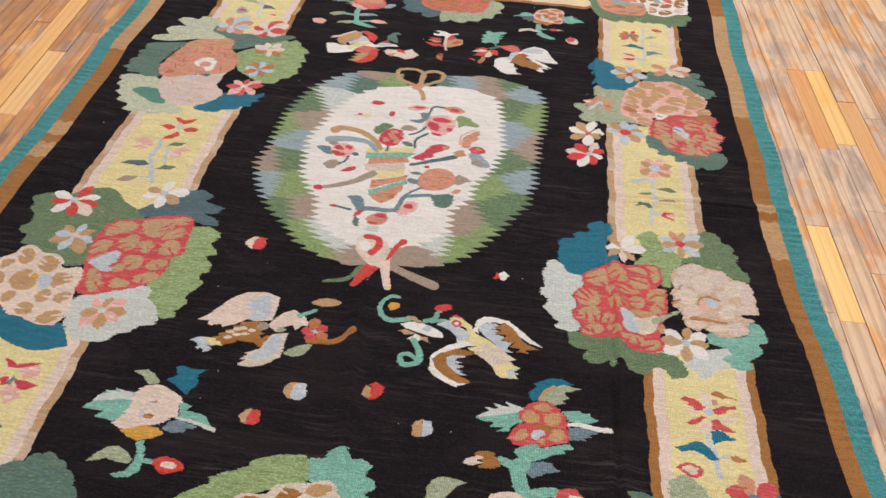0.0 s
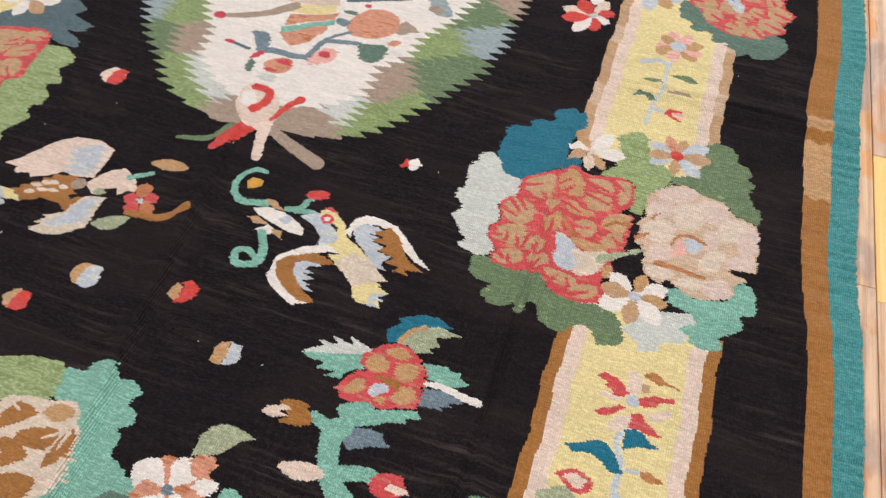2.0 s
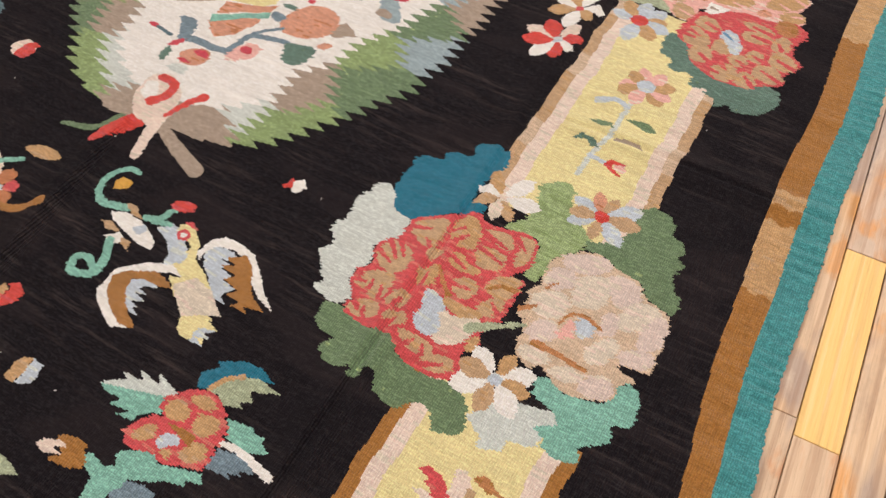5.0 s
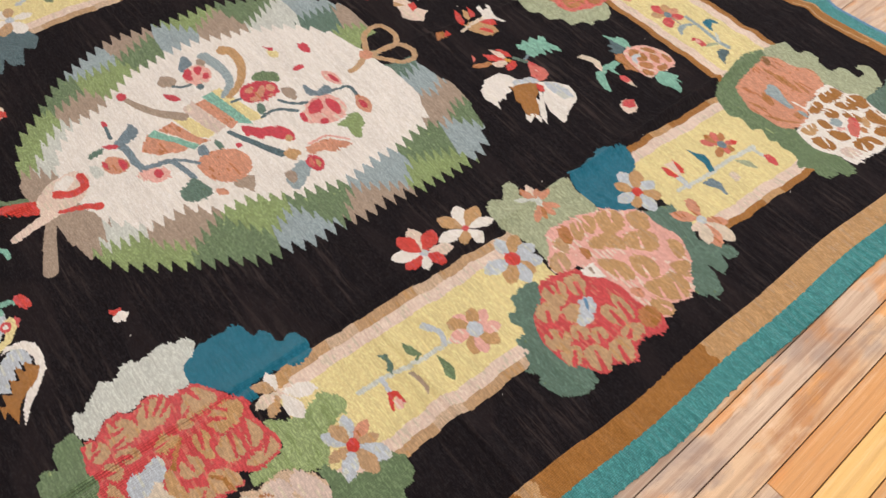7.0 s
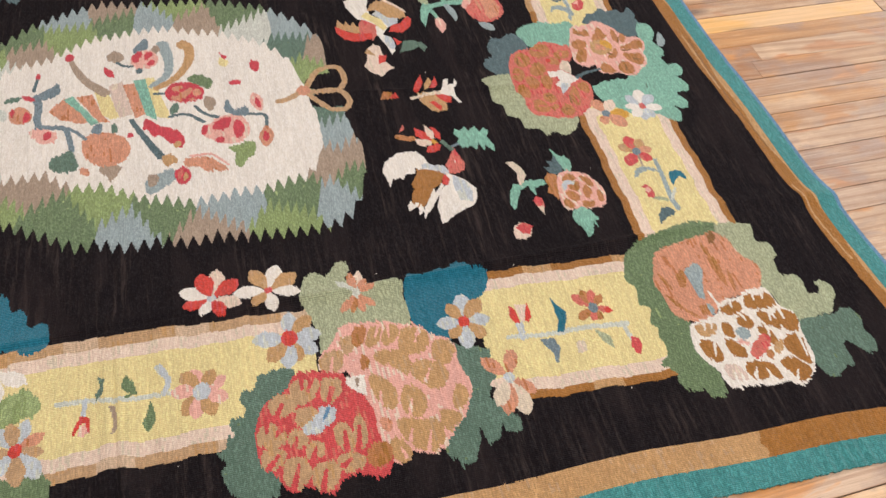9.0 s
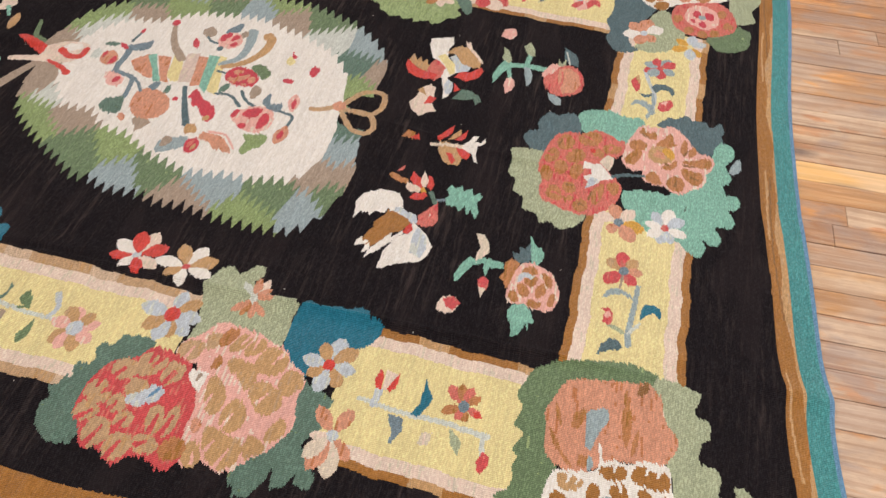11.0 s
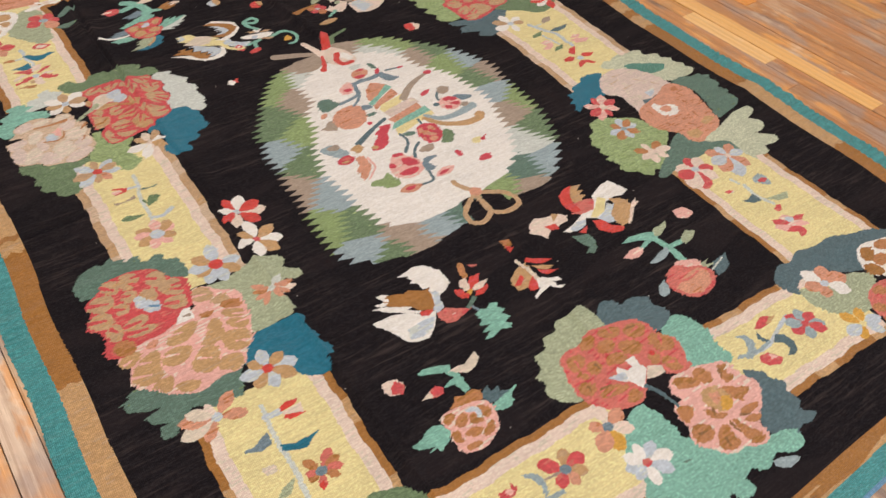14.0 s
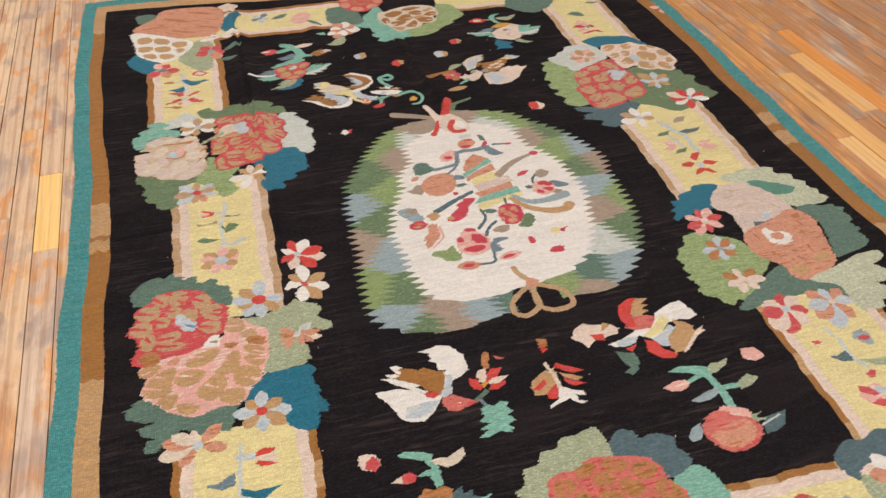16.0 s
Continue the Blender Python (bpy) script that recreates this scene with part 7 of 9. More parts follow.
star(0.136, -0.976, 0.105, -0.920, 8, "coral ivory", "dusk", 0.72, 0.14)
motif("flower_leaf", "green leaf beside the flower")
leaf(0.143, -0.919, 0.213, -0.863, 0.42, "sage", bend=0.18)

# ---- near west corner ----
motif("foliage")
spot(-0.640, -0.987, -0.588, -0.962, 1.14, "pine", 9, 0.12)
leaf(-0.690, -1.011, -0.640, -0.987, 0.5, "clay")
spot(-0.655, -1.022, -0.761, -1.033, 0.77, "pine", 9, 0.1)

# ---- the medallion: a wreath of toothed tufts round an ivory ground ----
motif("medallion_wreath", "toothed oval wreath of green, blue-grey and taupe tufts")


def ring(outline, X, Y, tooth, period):
    """How far out a place lies within a smooth oval; the oval's rim is toothed along the weft."""
    q = np.array(outline, float).reshape(-1, 2) - (-0.08, 0.18)
    ang, rad = np.arctan2(q[:, 1], q[:, 0]), np.hypot(q[:, 0], q[:, 1])
    side = np.clip((X + 0.08) / 0.05, -1, 1)
    Xs = X - side * (tooth * saw(Y + 0.1 * np.abs(X + 0.08), period) - tooth * 0.6)
    return np.hypot(Xs + 0.08, Y - 0.18) / np.interp(np.arctan2(Y - 0.18, Xs + 0.08), ang, rad, period=2 * math.pi)


OUT = (-0.456, -0.045, -0.419, -0.108, -0.374, -0.154, -0.333, -0.191, -0.312, -0.226, -0.254, -0.264, -0.209, -0.279, -0.142, -0.294, -0.093, -0.293, -0.014, -0.271, 0.057, -0.267, 0.122, -0.240, 0.169, -0.199, 0.214, -0.137, 0.252, -0.082, 0.275, -0.036, 0.319, 0.034, 0.313, 0.068, 0.332, 0.121, 0.325, 0.191, 0.338, 0.256, 0.330, 0.313, 0.341, 0.364, 0.346, 0.427, 0.351, 0.492, 0.346, 0.563, 0.315, 0.608, 0.261, 0.634, 0.214, 0.652, 0.147, 0.658, 0.085, 0.649, 0.034, 0.635, -0.095, 0.626, -0.181, 0.618, -0.248, 0.622, -0.306, 0.611, -0.357, 0.574, -0.429, 0.486, -0.456, 0.417, -0.479, 0.336, -0.482, 0.262, -0.485, 0.210, -0.484, 0.148, -0.503, 0.081)
IN = (-0.335, 0.007, -0.293, -0.050, -0.271, -0.136, -0.212, -0.190, -0.154, -0.216, -0.098, -0.222, -0.029, -0.206, 0.006, -0.200, 0.054, -0.167, 0.101, -0.124, 0.100, -0.042, 0.151, 0.020, 0.154, 0.079, 0.183, 0.131, 0.202, 0.160, 0.213, 0.210, 0.229, 0.259, 0.216, 0.356, 0.216, 0.413, 0.205, 0.477, 0.198, 0.520, 0.158, 0.553, 0.095, 0.570, 0.058, 0.570, -0.044, 0.560, -0.164, 0.539, -0.221, 0.522, -0.270, 0.485, -0.308, 0.433, -0.330, 0.387, -0.354, 0.299, -0.377, 0.223, -0.377, 0.162, -0.366, 0.109, -0.359, 0.049)
sl, X, Y = near(-0.62, 0.45, -0.35, 0.72)
outer = ring(OUT, X, Y, 0.034, 0.025)
inner = ring(IN, X, Y, 0.032, 0.024)
# each tuft takes the wool nearest to its heart, feathered along the weft
Xf = X + 0.040 * np.sign(Y - 0.18) * (saw(Y + 0.15 * X, 0.019) - 0.5)
near_by, which = np.full(X.shape, 9.0), np.zeros(X.shape, int)
TUFTS = (("grass", -0.305, -0.192), ("grass", -0.233, -0.259), ("mist", -0.246, -0.151), ("mist", -0.188, -0.210), ("taupe", -0.147, -0.258), ("taupe", -0.310, -0.104), ("moss", -0.379, -0.127), ("grass", -0.379, -0.004), ("haze", -0.446, -0.005), ("taupe", -0.021, -0.242), ("taupe", 0.034, -0.223), ("mist", 0.065, -0.178), ("grass", 0.132, -0.194), ("taupe", 0.141, -0.088), ("grass", 0.190, -0.130), ("moss", 0.237, -0.038), ("taupe", -0.466, 0.088), ("grass", -0.466, 0.257), ("moss", -0.424, 0.407), ("haze", -0.349, 0.548), ("taupe", -0.228, 0.608), ("grass", -0.377, 0.005), ("moss", -0.418, 0.102), ("haze", -0.411, 0.201), ("taupe", -0.388, 0.299), ("mist", -0.346, 0.446), ("pine", -0.257, 0.536), ("grass", -0.167, 0.573), ("pine", -0.009, 0.589), ("haze", 0.069, 0.613), ("taupe", 0.139, 0.656), ("taupe", 0.158, 0.569), ("moss", 0.233, 0.632), ("haze", 0.273, 0.587), ("moss", 0.238, 0.492), ("haze", 0.245, 0.350), ("grass", 0.323, 0.456), ("taupe", 0.323, 0.298), ("moss", 0.240, 0.192), ("haze", 0.280, 0.128), ("grass", 0.203, 0.082), ("moss", 0.254, 0.010))
for k, (dye, tx, ty) in enumerate(TUFTS):
    gap = np.hypot(Xf - tx, Y - ty)
    which, near_by = np.where(gap < near_by, k, which), np.minimum(gap, near_by)
for k, (dye, tx, ty) in enumerate(TUFTS):
    piece("tuft")
    weave(sl, (outer < 1) & (which == k), dye)
wreath = current[0]
motif("medallion_ground", "ivory wool ground with a woven bouquet")
weave(sl, inner < 1, "ivory")
motif("bow", "tan ribbon bow with two loops on the medallion")
stroke("beige", 0.016, 0.016, -0.085, 0.549, -0.062, 0.513, -0.056, 0.484)
for p in ((-0.092, 0.555, -0.152, 0.593, -0.159, 0.644, -0.106, 0.655, -0.074, 0.625, -0.083, 0.563), (-0.076, 0.562, -0.073, 0.630, -0.033, 0.657, -0.007, 0.638, -0.013, 0.601, -0.062, 0.560)):
    q = np.array(p).reshape(-1, 2).mean(axis=0)
    spot(q[0], q[1], q[0], q[1] + 0.05, 0.6, "black")
stroke("beige", 0.016, 0.014, -0.092, 0.555, -0.152, 0.593, -0.159, 0.644, -0.106, 0.655, -0.071, 0.625, -0.080, 0.563)
stroke("beige", 0.016, 0.014, -0.076, 0.562, -0.073, 0.630, -0.033, 0.655, -0.005, 0.638, -0.013, 0.601, -0.066, 0.561)
spot(-0.085, 0.549, -0.083, 0.566, 1.06, "coral")
motif("ribbon", "red and blush ribbon tails below the medallion")
stroke("taupe", 0.022, 0.030, -0.037, -0.277, 0.020, -0.303, 0.082, -0.327)
stroke("moss", 0.020, 0.010, -0.110, -0.301, -0.136, -0.340, -0.195, -0.360)
stroke("red", 0.030, 0.026, -0.082, -0.285, -0.097, -0.320, -0.115, -0.360)
stroke("blush", 0.030, 0.018, -0.058, -0.250, -0.048, -0.296, -0.034, -0.353)
spot(-0.092, -0.227, -0.127, -0.171, 0.67, "blush", 7, 0.08)
spot(-0.118, -0.216, -0.129, -0.194, 0.69, "ivory", 5)
stroke("red", 0.018, 0.020, -0.118, -0.179, -0.087, -0.183, -0.081, -0.212, -0.096, -0.239)
stroke("red", 0.010, 0.020, -0.049, -0.252, -0.035, -0.210, -0.017, -0.182)

motif("bouquet", "woven bouquet of red flowers, stems and a striped horn")
piece("stripe")
shape("coral", -0.121, -0.034, -0.148, -0.010, -0.098, 0.026, -0.059, 0.053, -0.052, 0.030, -0.072, -0.014, -0.105, -0.043)
piece("stripe")
shape("mint", -0.142, -0.012, -0.152, 0.010, -0.109, 0.032, -0.047, 0.071, -0.044, 0.051, -0.092, 0.026)
piece("stripe")
shape("coral", -0.148, 0.015, -0.150, 0.053, -0.073, 0.078, -0.047, 0.094, -0.049, 0.070, -0.099, 0.042)
piece("stripe")
shape("cream", -0.162, 0.057, -0.158, 0.088, -0.059, 0.115, -0.057, 0.096, -0.074, 0.076)
piece("stripe")
shape("shell", -0.173, 0.090, -0.184, 0.122, -0.067, 0.145, -0.056, 0.117, -0.104, 0.102)
piece("stripe")
shape("coral", -0.173, 0.123, -0.175, 0.154, -0.061, 0.176, -0.052, 0.150, -0.102, 0.139)
piece("stripe")
shape("mint", -0.185, 0.147, -0.188, 0.176, -0.058, 0.199, -0.038, 0.198, -0.059, 0.174, -0.137, 0.158)
piece("stripe")
shape("cream", -0.191, 0.175, -0.186, 0.197, -0.125, 0.209, -0.059, 0.228, -0.040, 0.227, -0.049, 0.199, -0.132, 0.185)
whole()
stroke("taupe", 0.026, 0.012, -0.151, 0.081, -0.196, 0.041, -0.244, 0.015, -0.283, -0.000)
fill("crimson", -0.303, -0.013, -0.310, 0.001, -0.294, 0.010, -0.280, -0.001, -0.285, -0.012)
stroke("haze", 0.014, 0.03, -0.158, 0.190, -0.192, 0.226, -0.251, 0.233, -0.312, 0.220)
stroke("tan", 0.016, 0.03, -0.148, 0.201, -0.177, 0.244, -0.232, 0.279, -0.286, 0.284, -0.305, 0.269)
leaf(-0.247, 0.079, -0.200, 0.102, 0.35, "crimson")
fill("dusk", -0.307, 0.149, -0.346, 0.179, -0.310, 0.187, -0.287, 0.174, -0.286, 0.150)
fill("taupe", -0.313, 0.200, -0.298, 0.216, -0.278, 0.206, -0.285, 0.190)
fill("taupe", -0.293, 0.085, -0.305, 0.105, -0.293, 0.121, -0.275, 0.128, -0.253, 0.113, -0.270, 0.089)
fill("pink", -0.273, 0.143, -0.297, 0.171, -0.286, 0.198, -0.256, 0.210, -0.222, 0.191, -0.229, 0.165, -0.237, 0.146)
fill("crimson", -0.273, 0.143, -0.295, 0.166, -0.277, 0.171, -0.243, 0.152)
fill("crimson", -0.289, 0.179, -0.281, 0.199, -0.256, 0.185, -0.265, 0.174)
fill("crimson", -0.243, 0.178, -0.259, 0.203, -0.227, 0.192)
spot(-0.219, 0.162, -0.209, 0.162, 0.9, "slate")
stroke("slate", 0.008, 0.008, -0.256, 0.110, -0.241, 0.128, -0.237, 0.146)
fill("crimson", -0.243, -0.078, -0.247, -0.068, -0.229, -0.068, -0.226, -0.078)
stroke("slate", 0.008, 0.008, -0.224, -0.074, -0.185, -0.080)
fill("crimson", -0.153, 0.375, -0.151, 0.401, -0.134, 0.400, -0.137, 0.375)
fill("crimson", -0.217, 0.431, -0.212, 0.454, -0.175, 0.446, -0.186, 0.428)
fill("cream", -0.242, 0.358, -0.229, 0.381, -0.206, 0.367, -0.217, 0.352)
fill("crimson", -0.257, 0.355, -0.250, 0.378, -0.235, 0.367)
motif("bouquet_flower", "red outlined rose on a grey stem")
stroke("slate", 0.008, 0.01, -0.046, 0.227, -0.048, 0.266, -0.017, 0.304)
stroke("slate", 0.008, 0.01, -0.072, 0.288, -0.048, 0.305, -0.026, 0.339)
stroke("slate", 0.008, 0.008, -0.128, 0.195, -0.128, 0.219)
leaf(-0.050, 0.233, -0.090, 0.246, 0.5, "pine")
fill("moss", -0.166, 0.271, -0.186, 0.289, -0.182, 0.313, -0.157, 0.336, -0.125, 0.323, -0.151, 0.298)
fill("taupe", -0.104, 0.311, -0.099, 0.330, -0.074, 0.339, -0.052, 0.321, -0.073, 0.308)
ground("crimson", -0.148, 0.223, -0.164, 0.248, -0.159, 0.286, -0.133, 0.313, -0.100, 0.309, -0.084, 0.279, -0.097, 0.234, -0.118, 0.219)
fill("coral", -0.140, 0.234, -0.151, 0.257, -0.142, 0.264, -0.125, 0.247)
fill("coral", -0.116, 0.248, -0.135, 0.272, -0.141, 0.285, -0.117, 0.280, -0.100, 0.258)
fill("coral", -0.136, 0.289, -0.123, 0.307, -0.103, 0.295, -0.119, 0.283)
fill("coral", -0.113, 0.233, -0.113, 0.247, -0.093, 0.261, -0.102, 0.236)
fill("coral", -0.097, 0.272, -0.100, 0.292, -0.089, 0.284)
motif("bouquet_flower", "rose and pink tulip on a grey stem")
stroke("slate", 0.008, 0.009, -0.025, 0.387, -0.026, 0.407, -0.017, 0.445, 0.011, 0.449, 0.039, 0.442)
fill("dusk", -0.089, 0.364, -0.060, 0.371, -0.044, 0.381, -0.055, 0.408, -0.025, 0.409, -0.020, 0.385, -0.045, 0.352)
ground("pink", 0.001, 0.297, -0.008, 0.316, -0.027, 0.337, -0.032, 0.369, -0.021, 0.395, 0.017, 0.412, 0.059, 0.398, 0.067, 0.354, 0.047, 0.322, 0.030, 0.299)
fill("crimson", 0.004, 0.320, -0.023, 0.344, -0.017, 0.371, 0.016, 0.354, 0.016, 0.334)
fill("crimson", -0.015, 0.376, -0.001, 0.393, 0.027, 0.396, 0.051, 0.379, 0.025, 0.369)
fill("crimson", -0.001, 0.299, -0.005, 0.314, 0.029, 0.307, 0.025, 0.297)
spot(0.048, 0.338, 0.059, 0.338, 0.9, "crimson")
leaf(-0.031, 0.440, -0.100, 0.426, 0.42, "pink")
leaf(-0.039, 0.439, -0.080, 0.432, 0.3, "crimson")
leaf(0.020, 0.447, 0.088, 0.440, 0.5, "coral")
leaf(0.039, 0.442, 0.071, 0.443, 0.5, "crimson")
fill("grass", 0.077, 0.350, 0.071, 0.379, 0.063, 0.404, 0.074, 0.417, 0.103, 0.411, 0.116, 0.394, 0.143, 0.374, 0.123, 0.364, 0.095, 0.371)
motif("bouquet_flower", "red feathered spray on a slate stem")
stroke("slate", 0.012, 0.018, -0.045, 0.142, 0.005, 0.165, 0.080, 0.203)
fill("crimson", -0.046, 0.173, -0.041, 0.183, -0.013, 0.207, -0.006, 0.233, 0.013, 0.251, 0.041, 0.259, 0.064, 0.244, 0.041, 0.240, 0.042, 0.224, 0.015, 0.208, 0.016, 0.189, -0.010, 0.180, -0.010, 0.167)
spot(0.047, 0.242, 0.057, 0.242, 0.9, "tan")
fill("coral", 0.097, 0.253, 0.094, 0.282, 0.099, 0.309, 0.121, 0.334, 0.152, 0.350, 0.138, 0.328, 0.144, 0.302, 0.122, 0.287, 0.125, 0.258)
stroke("pink", 0.008, 0.005, 0.088, 0.270, 0.092, 0.316, 0.130, 0.350)
fill("tan", 0.083, 0.206, 0.076, 0.229, 0.095, 0.241, 0.112, 0.229, 0.110, 0.209)
fill("haze", 0.146, 0.169, 0.134, 0.199, 0.119, 0.222, 0.151, 0.238, 0.170, 0.211, 0.191, 0.182, 0.180, 0.169)
fill("taupe", 0.135, 0.172, 0.131, 0.191, 0.153, 0.198, 0.174, 0.178)
ground("crimson", 0.132, 0.229, 0.115, 0.247, 0.131, 0.265, 0.155, 0.268, 0.176, 0.251, 0.162, 0.234)
fill("salmon", 0.132, 0.237, 0.125, 0.250, 0.144, 0.249, 0.154, 0.238)
fill("tan", 0.134, 0.256, 0.151, 0.261, 0.165, 0.249, 0.150, 0.249)
motif("bouquet_flower", "coral round fruit with leaves")
fill("taupe", 0.089, 0.074, 0.097, 0.121, 0.120, 0.110, 0.140, 0.096, 0.119, 0.086, 0.110, 0.073)
fill("coral", 0.002, 0.036, -0.016, 0.062, -0.011, 0.096, 0.018, 0.131, 0.057, 0.138, 0.088, 0.116, 0.091, 0.078, 0.070, 0.047, 0.033, 0.035)
fill("dusk", -0.041, 0.057, -0.045, 0.078, -0.010, 0.074, -0.017, 0.053)
fill("pine", -0.038, 0.096, -0.038, 0.108, -0.013, 0.112, -0.006, 0.099)
spot(0.005, 0.139, 0.013, 0.139, 0.9, "crimson")
stroke("dusk", 0.016, 0.012, -0.058, -0.064, -0.052, -0.036, -0.043, -0.007, -0.015, 0.004, 0.033, 0.013)
stroke("dusk", 0.01, 0.008, -0.040, 0.001, -0.027, 0.020, 0.001, 0.041)
fill("pine", 0.073, -0.036, 0.042, -0.024, 0.042, -0.009, 0.030, 0.007, 0.048, 0.018, 0.069, 0.023, 0.086, 0.029, 0.098, 0.008, 0.092, -0.021)
fill("coral", 0.087, 0.029, 0.100, 0.052, 0.119, 0.048, 0.111, 0.035)
stroke("dusk", 0.02, 0.014, -0.161, -0.073, -0.124, -0.066, -0.085, -0.068, -0.053, -0.059)
fill("dusk", -0.174, -0.070, -0.185, -0.048, -0.206, -0.025, -0.166, -0.020, -0.154, -0.040, -0.149, -0.061)
fill("coral", -0.124, -0.131, -0.135, -0.107, -0.114, -0.082, -0.081, -0.081, -0.076, -0.112, -0.096, -0.128)
fill("crimson", -0.125, -0.129, -0.127, -0.117, -0.097, -0.124)
fill("crimson", -0.117, -0.096, -0.104, -0.081, -0.081, -0.088, -0.084, -0.100)
fill("mist", -0.131, -0.157, -0.128, -0.137, -0.095, -0.134, -0.091, -0.156)
leaf(-0.171, -0.106, -0.150, -0.075, 0.4, "crimson")
leaf(-0.165, -0.104, -0.156, -0.146, 0.4, "pine", teeth=3)
fill("pink", -0.055, -0.086, -0.042, -0.029, -0.006, -0.020, 0.001, -0.047, -0.015, -0.069)
fill("crimson", -0.038, -0.049, -0.037, -0.034, -0.013, -0.035, -0.014, -0.051)

# ---- scattered buds ----


def bud(x, y, r, left_dye, right_dye, label):
    motif("bud", label)
    spot(x, y, x + r, y, 0.85, left_dye, 5)
    leaf(x - r * 0.1, y - r * 0.8, x + r * 0.9, y + r * 0.3, 0.9, right_dye)
    leaf(x - r * 0.2, y + r * 0.2, x + r * 0.9, y + r * 0.7, 0.6, right_dye)


bud(-0.403, -0.257, 0.027, "blush", "red", "small white and red bud")
bud(-0.186, -0.694, 0.027, "tan", "sky", "small tan and pale blue bud")
bud(-0.266, -0.775, 0.023, "beige", "red", "small beige and red bud")
motif("bud", "small tan and red bud")
shape("tan", -0.036, -0.681, -0.031, -0.655, -0.015, -0.661, -0.017, -0.674, -0.006, -0.678, -0.021, -0.689)
shape("red", -0.022, -0.652, -0.007, -0.643, 0.011, -0.654, 0.010, -0.675, -0.004, -0.690, -0.022, -0.692, -0.012, -0.680, -0.019, -0.674, -0.012, -0.663)
motif("bud", "small red and white bud")
shape("red", 0.234, -0.278, 0.243, -0.256, 0.255, -0.258, 0.252, -0.274, 0.240, -0.279)
shape("ivory", 0.246, -0.262, 0.262, -0.248, 0.274, -0.262, 0.264, -0.281, 0.255, -0.281)
motif("bud", "small tan and pale blue bud")
shape("tan", 0.094, -0.772, 0.090, -0.748, 0.095, -0.733, 0.110, -0.727, 0.114, -0.745, 0.112, -0.768, 0.107, -0.772)
shape("sky", 0.113, -0.770, 0.114, -0.745, 0.111, -0.728, 0.130, -0.728, 0.136, -0.745, 0.135, -0.759, 0.121, -0.769)
motif("bud", "small pink bud")
shape("pink", -0.488, 0.890, -0.523, 0.895, -0.535, 0.925, -0.503, 0.933, -0.478, 0.918)
motif("bud", "small dark brown and red bud")
shape("umber", -0.025, 0.732, -0.046, 0.741, -0.043, 0.763, -0.022, 0.761)
shape("red", -0.025, 0.752, -0.041, 0.771, -0.025, 0.778)
motif("bud", "small blush and rose bud")
ground("blush", 0.458, 0.941, 0.422, 0.940, 0.410, 0.969, 0.426, 0.987, 0.457, 0.975)
shape("rose", 0.424, 0.948, 0.410, 0.969, 0.426, 0.987, 0.446, 0.976, 0.441, 0.959)

# ---- four winged ornaments ----
motif("winged_ornament", "winged ornament in ivory, brown and pale blue")
shape("ivory", 0.105, -0.592, 0.107, -0.582, 0.104, -0.553, 0.115, -0.536, 0.144, -0.512, 0.179, -0.497, 0.212, -0.499, 0.226, -0.506, 0.213, -0.511, 0.187, -0.512, 0.153, -0.528, 0.130, -0.543, 0.116, -0.563, 0.122, -0.585, 0.145, -0.601, 0.164, -0.614, 0.179, -0.622, 0.204, -0.617, 0.172, -0.632, 0.141, -0.619, 0.119, -0.605)
shape("brown", 0.109, -0.560, 0.128, -0.539, 0.165, -0.520, 0.188, -0.524, 0.210, -0.534, 0.178, -0.543, 0.152, -0.544, 0.141, -0.551, 0.147, -0.570, 0.165, -0.587, 0.183, -0.604, 0.199, -0.609, 0.205, -0.618, 0.179, -0.622, 0.146, -0.606, 0.123, -0.588)
shape("sky", 0.141, -0.551, 0.161, -0.540, 0.196, -0.542, 0.171, -0.549, 0.163, -0.558, 0.184, -0.561, 0.164, -0.567, 0.188, -0.572, 0.167, -0.581, 0.189, -0.587, 0.175, -0.589, 0.198, -0.598, 0.180, -0.599, 0.163, -0.588, 0.147, -0.570)
shape("ivory", 0.199, -0.459, 0.200, -0.439, 0.208, -0.425, 0.224, -0.413, 0.250, -0.410, 0.283, -0.417, 0.305, -0.435, 0.334, -0.462, 0.369, -0.489, 0.337, -0.480, 0.307, -0.460, 0.285, -0.437, 0.253, -0.426, 0.224, -0.433, 0.212, -0.451, 0.212, -0.471)
shape("sky", 0.210, -0.452, 0.224, -0.433, 0.249, -0.430, 0.271, -0.442, 0.239, -0.451, 0.267, -0.453, 0.250, -0.463, 0.281, -0.470, 0.264, -0.479, 0.293, -0.484, 0.288, -0.495, 0.284, -0.506, 0.304, -0.516, 0.278, -0.515, 0.251, -0.494, 0.224, -0.473)
shape("brown", 0.246, -0.445, 0.273, -0.424, 0.294, -0.439, 0.311, -0.462, 0.329, -0.483, 0.358, -0.495, 0.326, -0.503, 0.340, -0.512, 0.307, -0.512, 0.317, -0.500, 0.290, -0.498, 0.299, -0.485, 0.269, -0.478, 0.282, -0.463, 0.247, -0.461, 0.270, -0.449)
shape("cream", 0.185, -0.461, 0.174, -0.432, 0.192, -0.446, 0.207, -0.472, 0.237, -0.487, 0.268, -0.506, 0.306, -0.534, 0.282, -0.542, 0.305, -0.546, 0.294, -0.550, 0.320, -0.556, 0.302, -0.570, 0.315, -0.588, 0.297, -0.589, 0.272, -0.590, 0.260, -0.580, 0.254, -0.562, 0.234, -0.549, 0.210, -0.534, 0.190, -0.517, 0.213, -0.511, 0.178, -0.496)
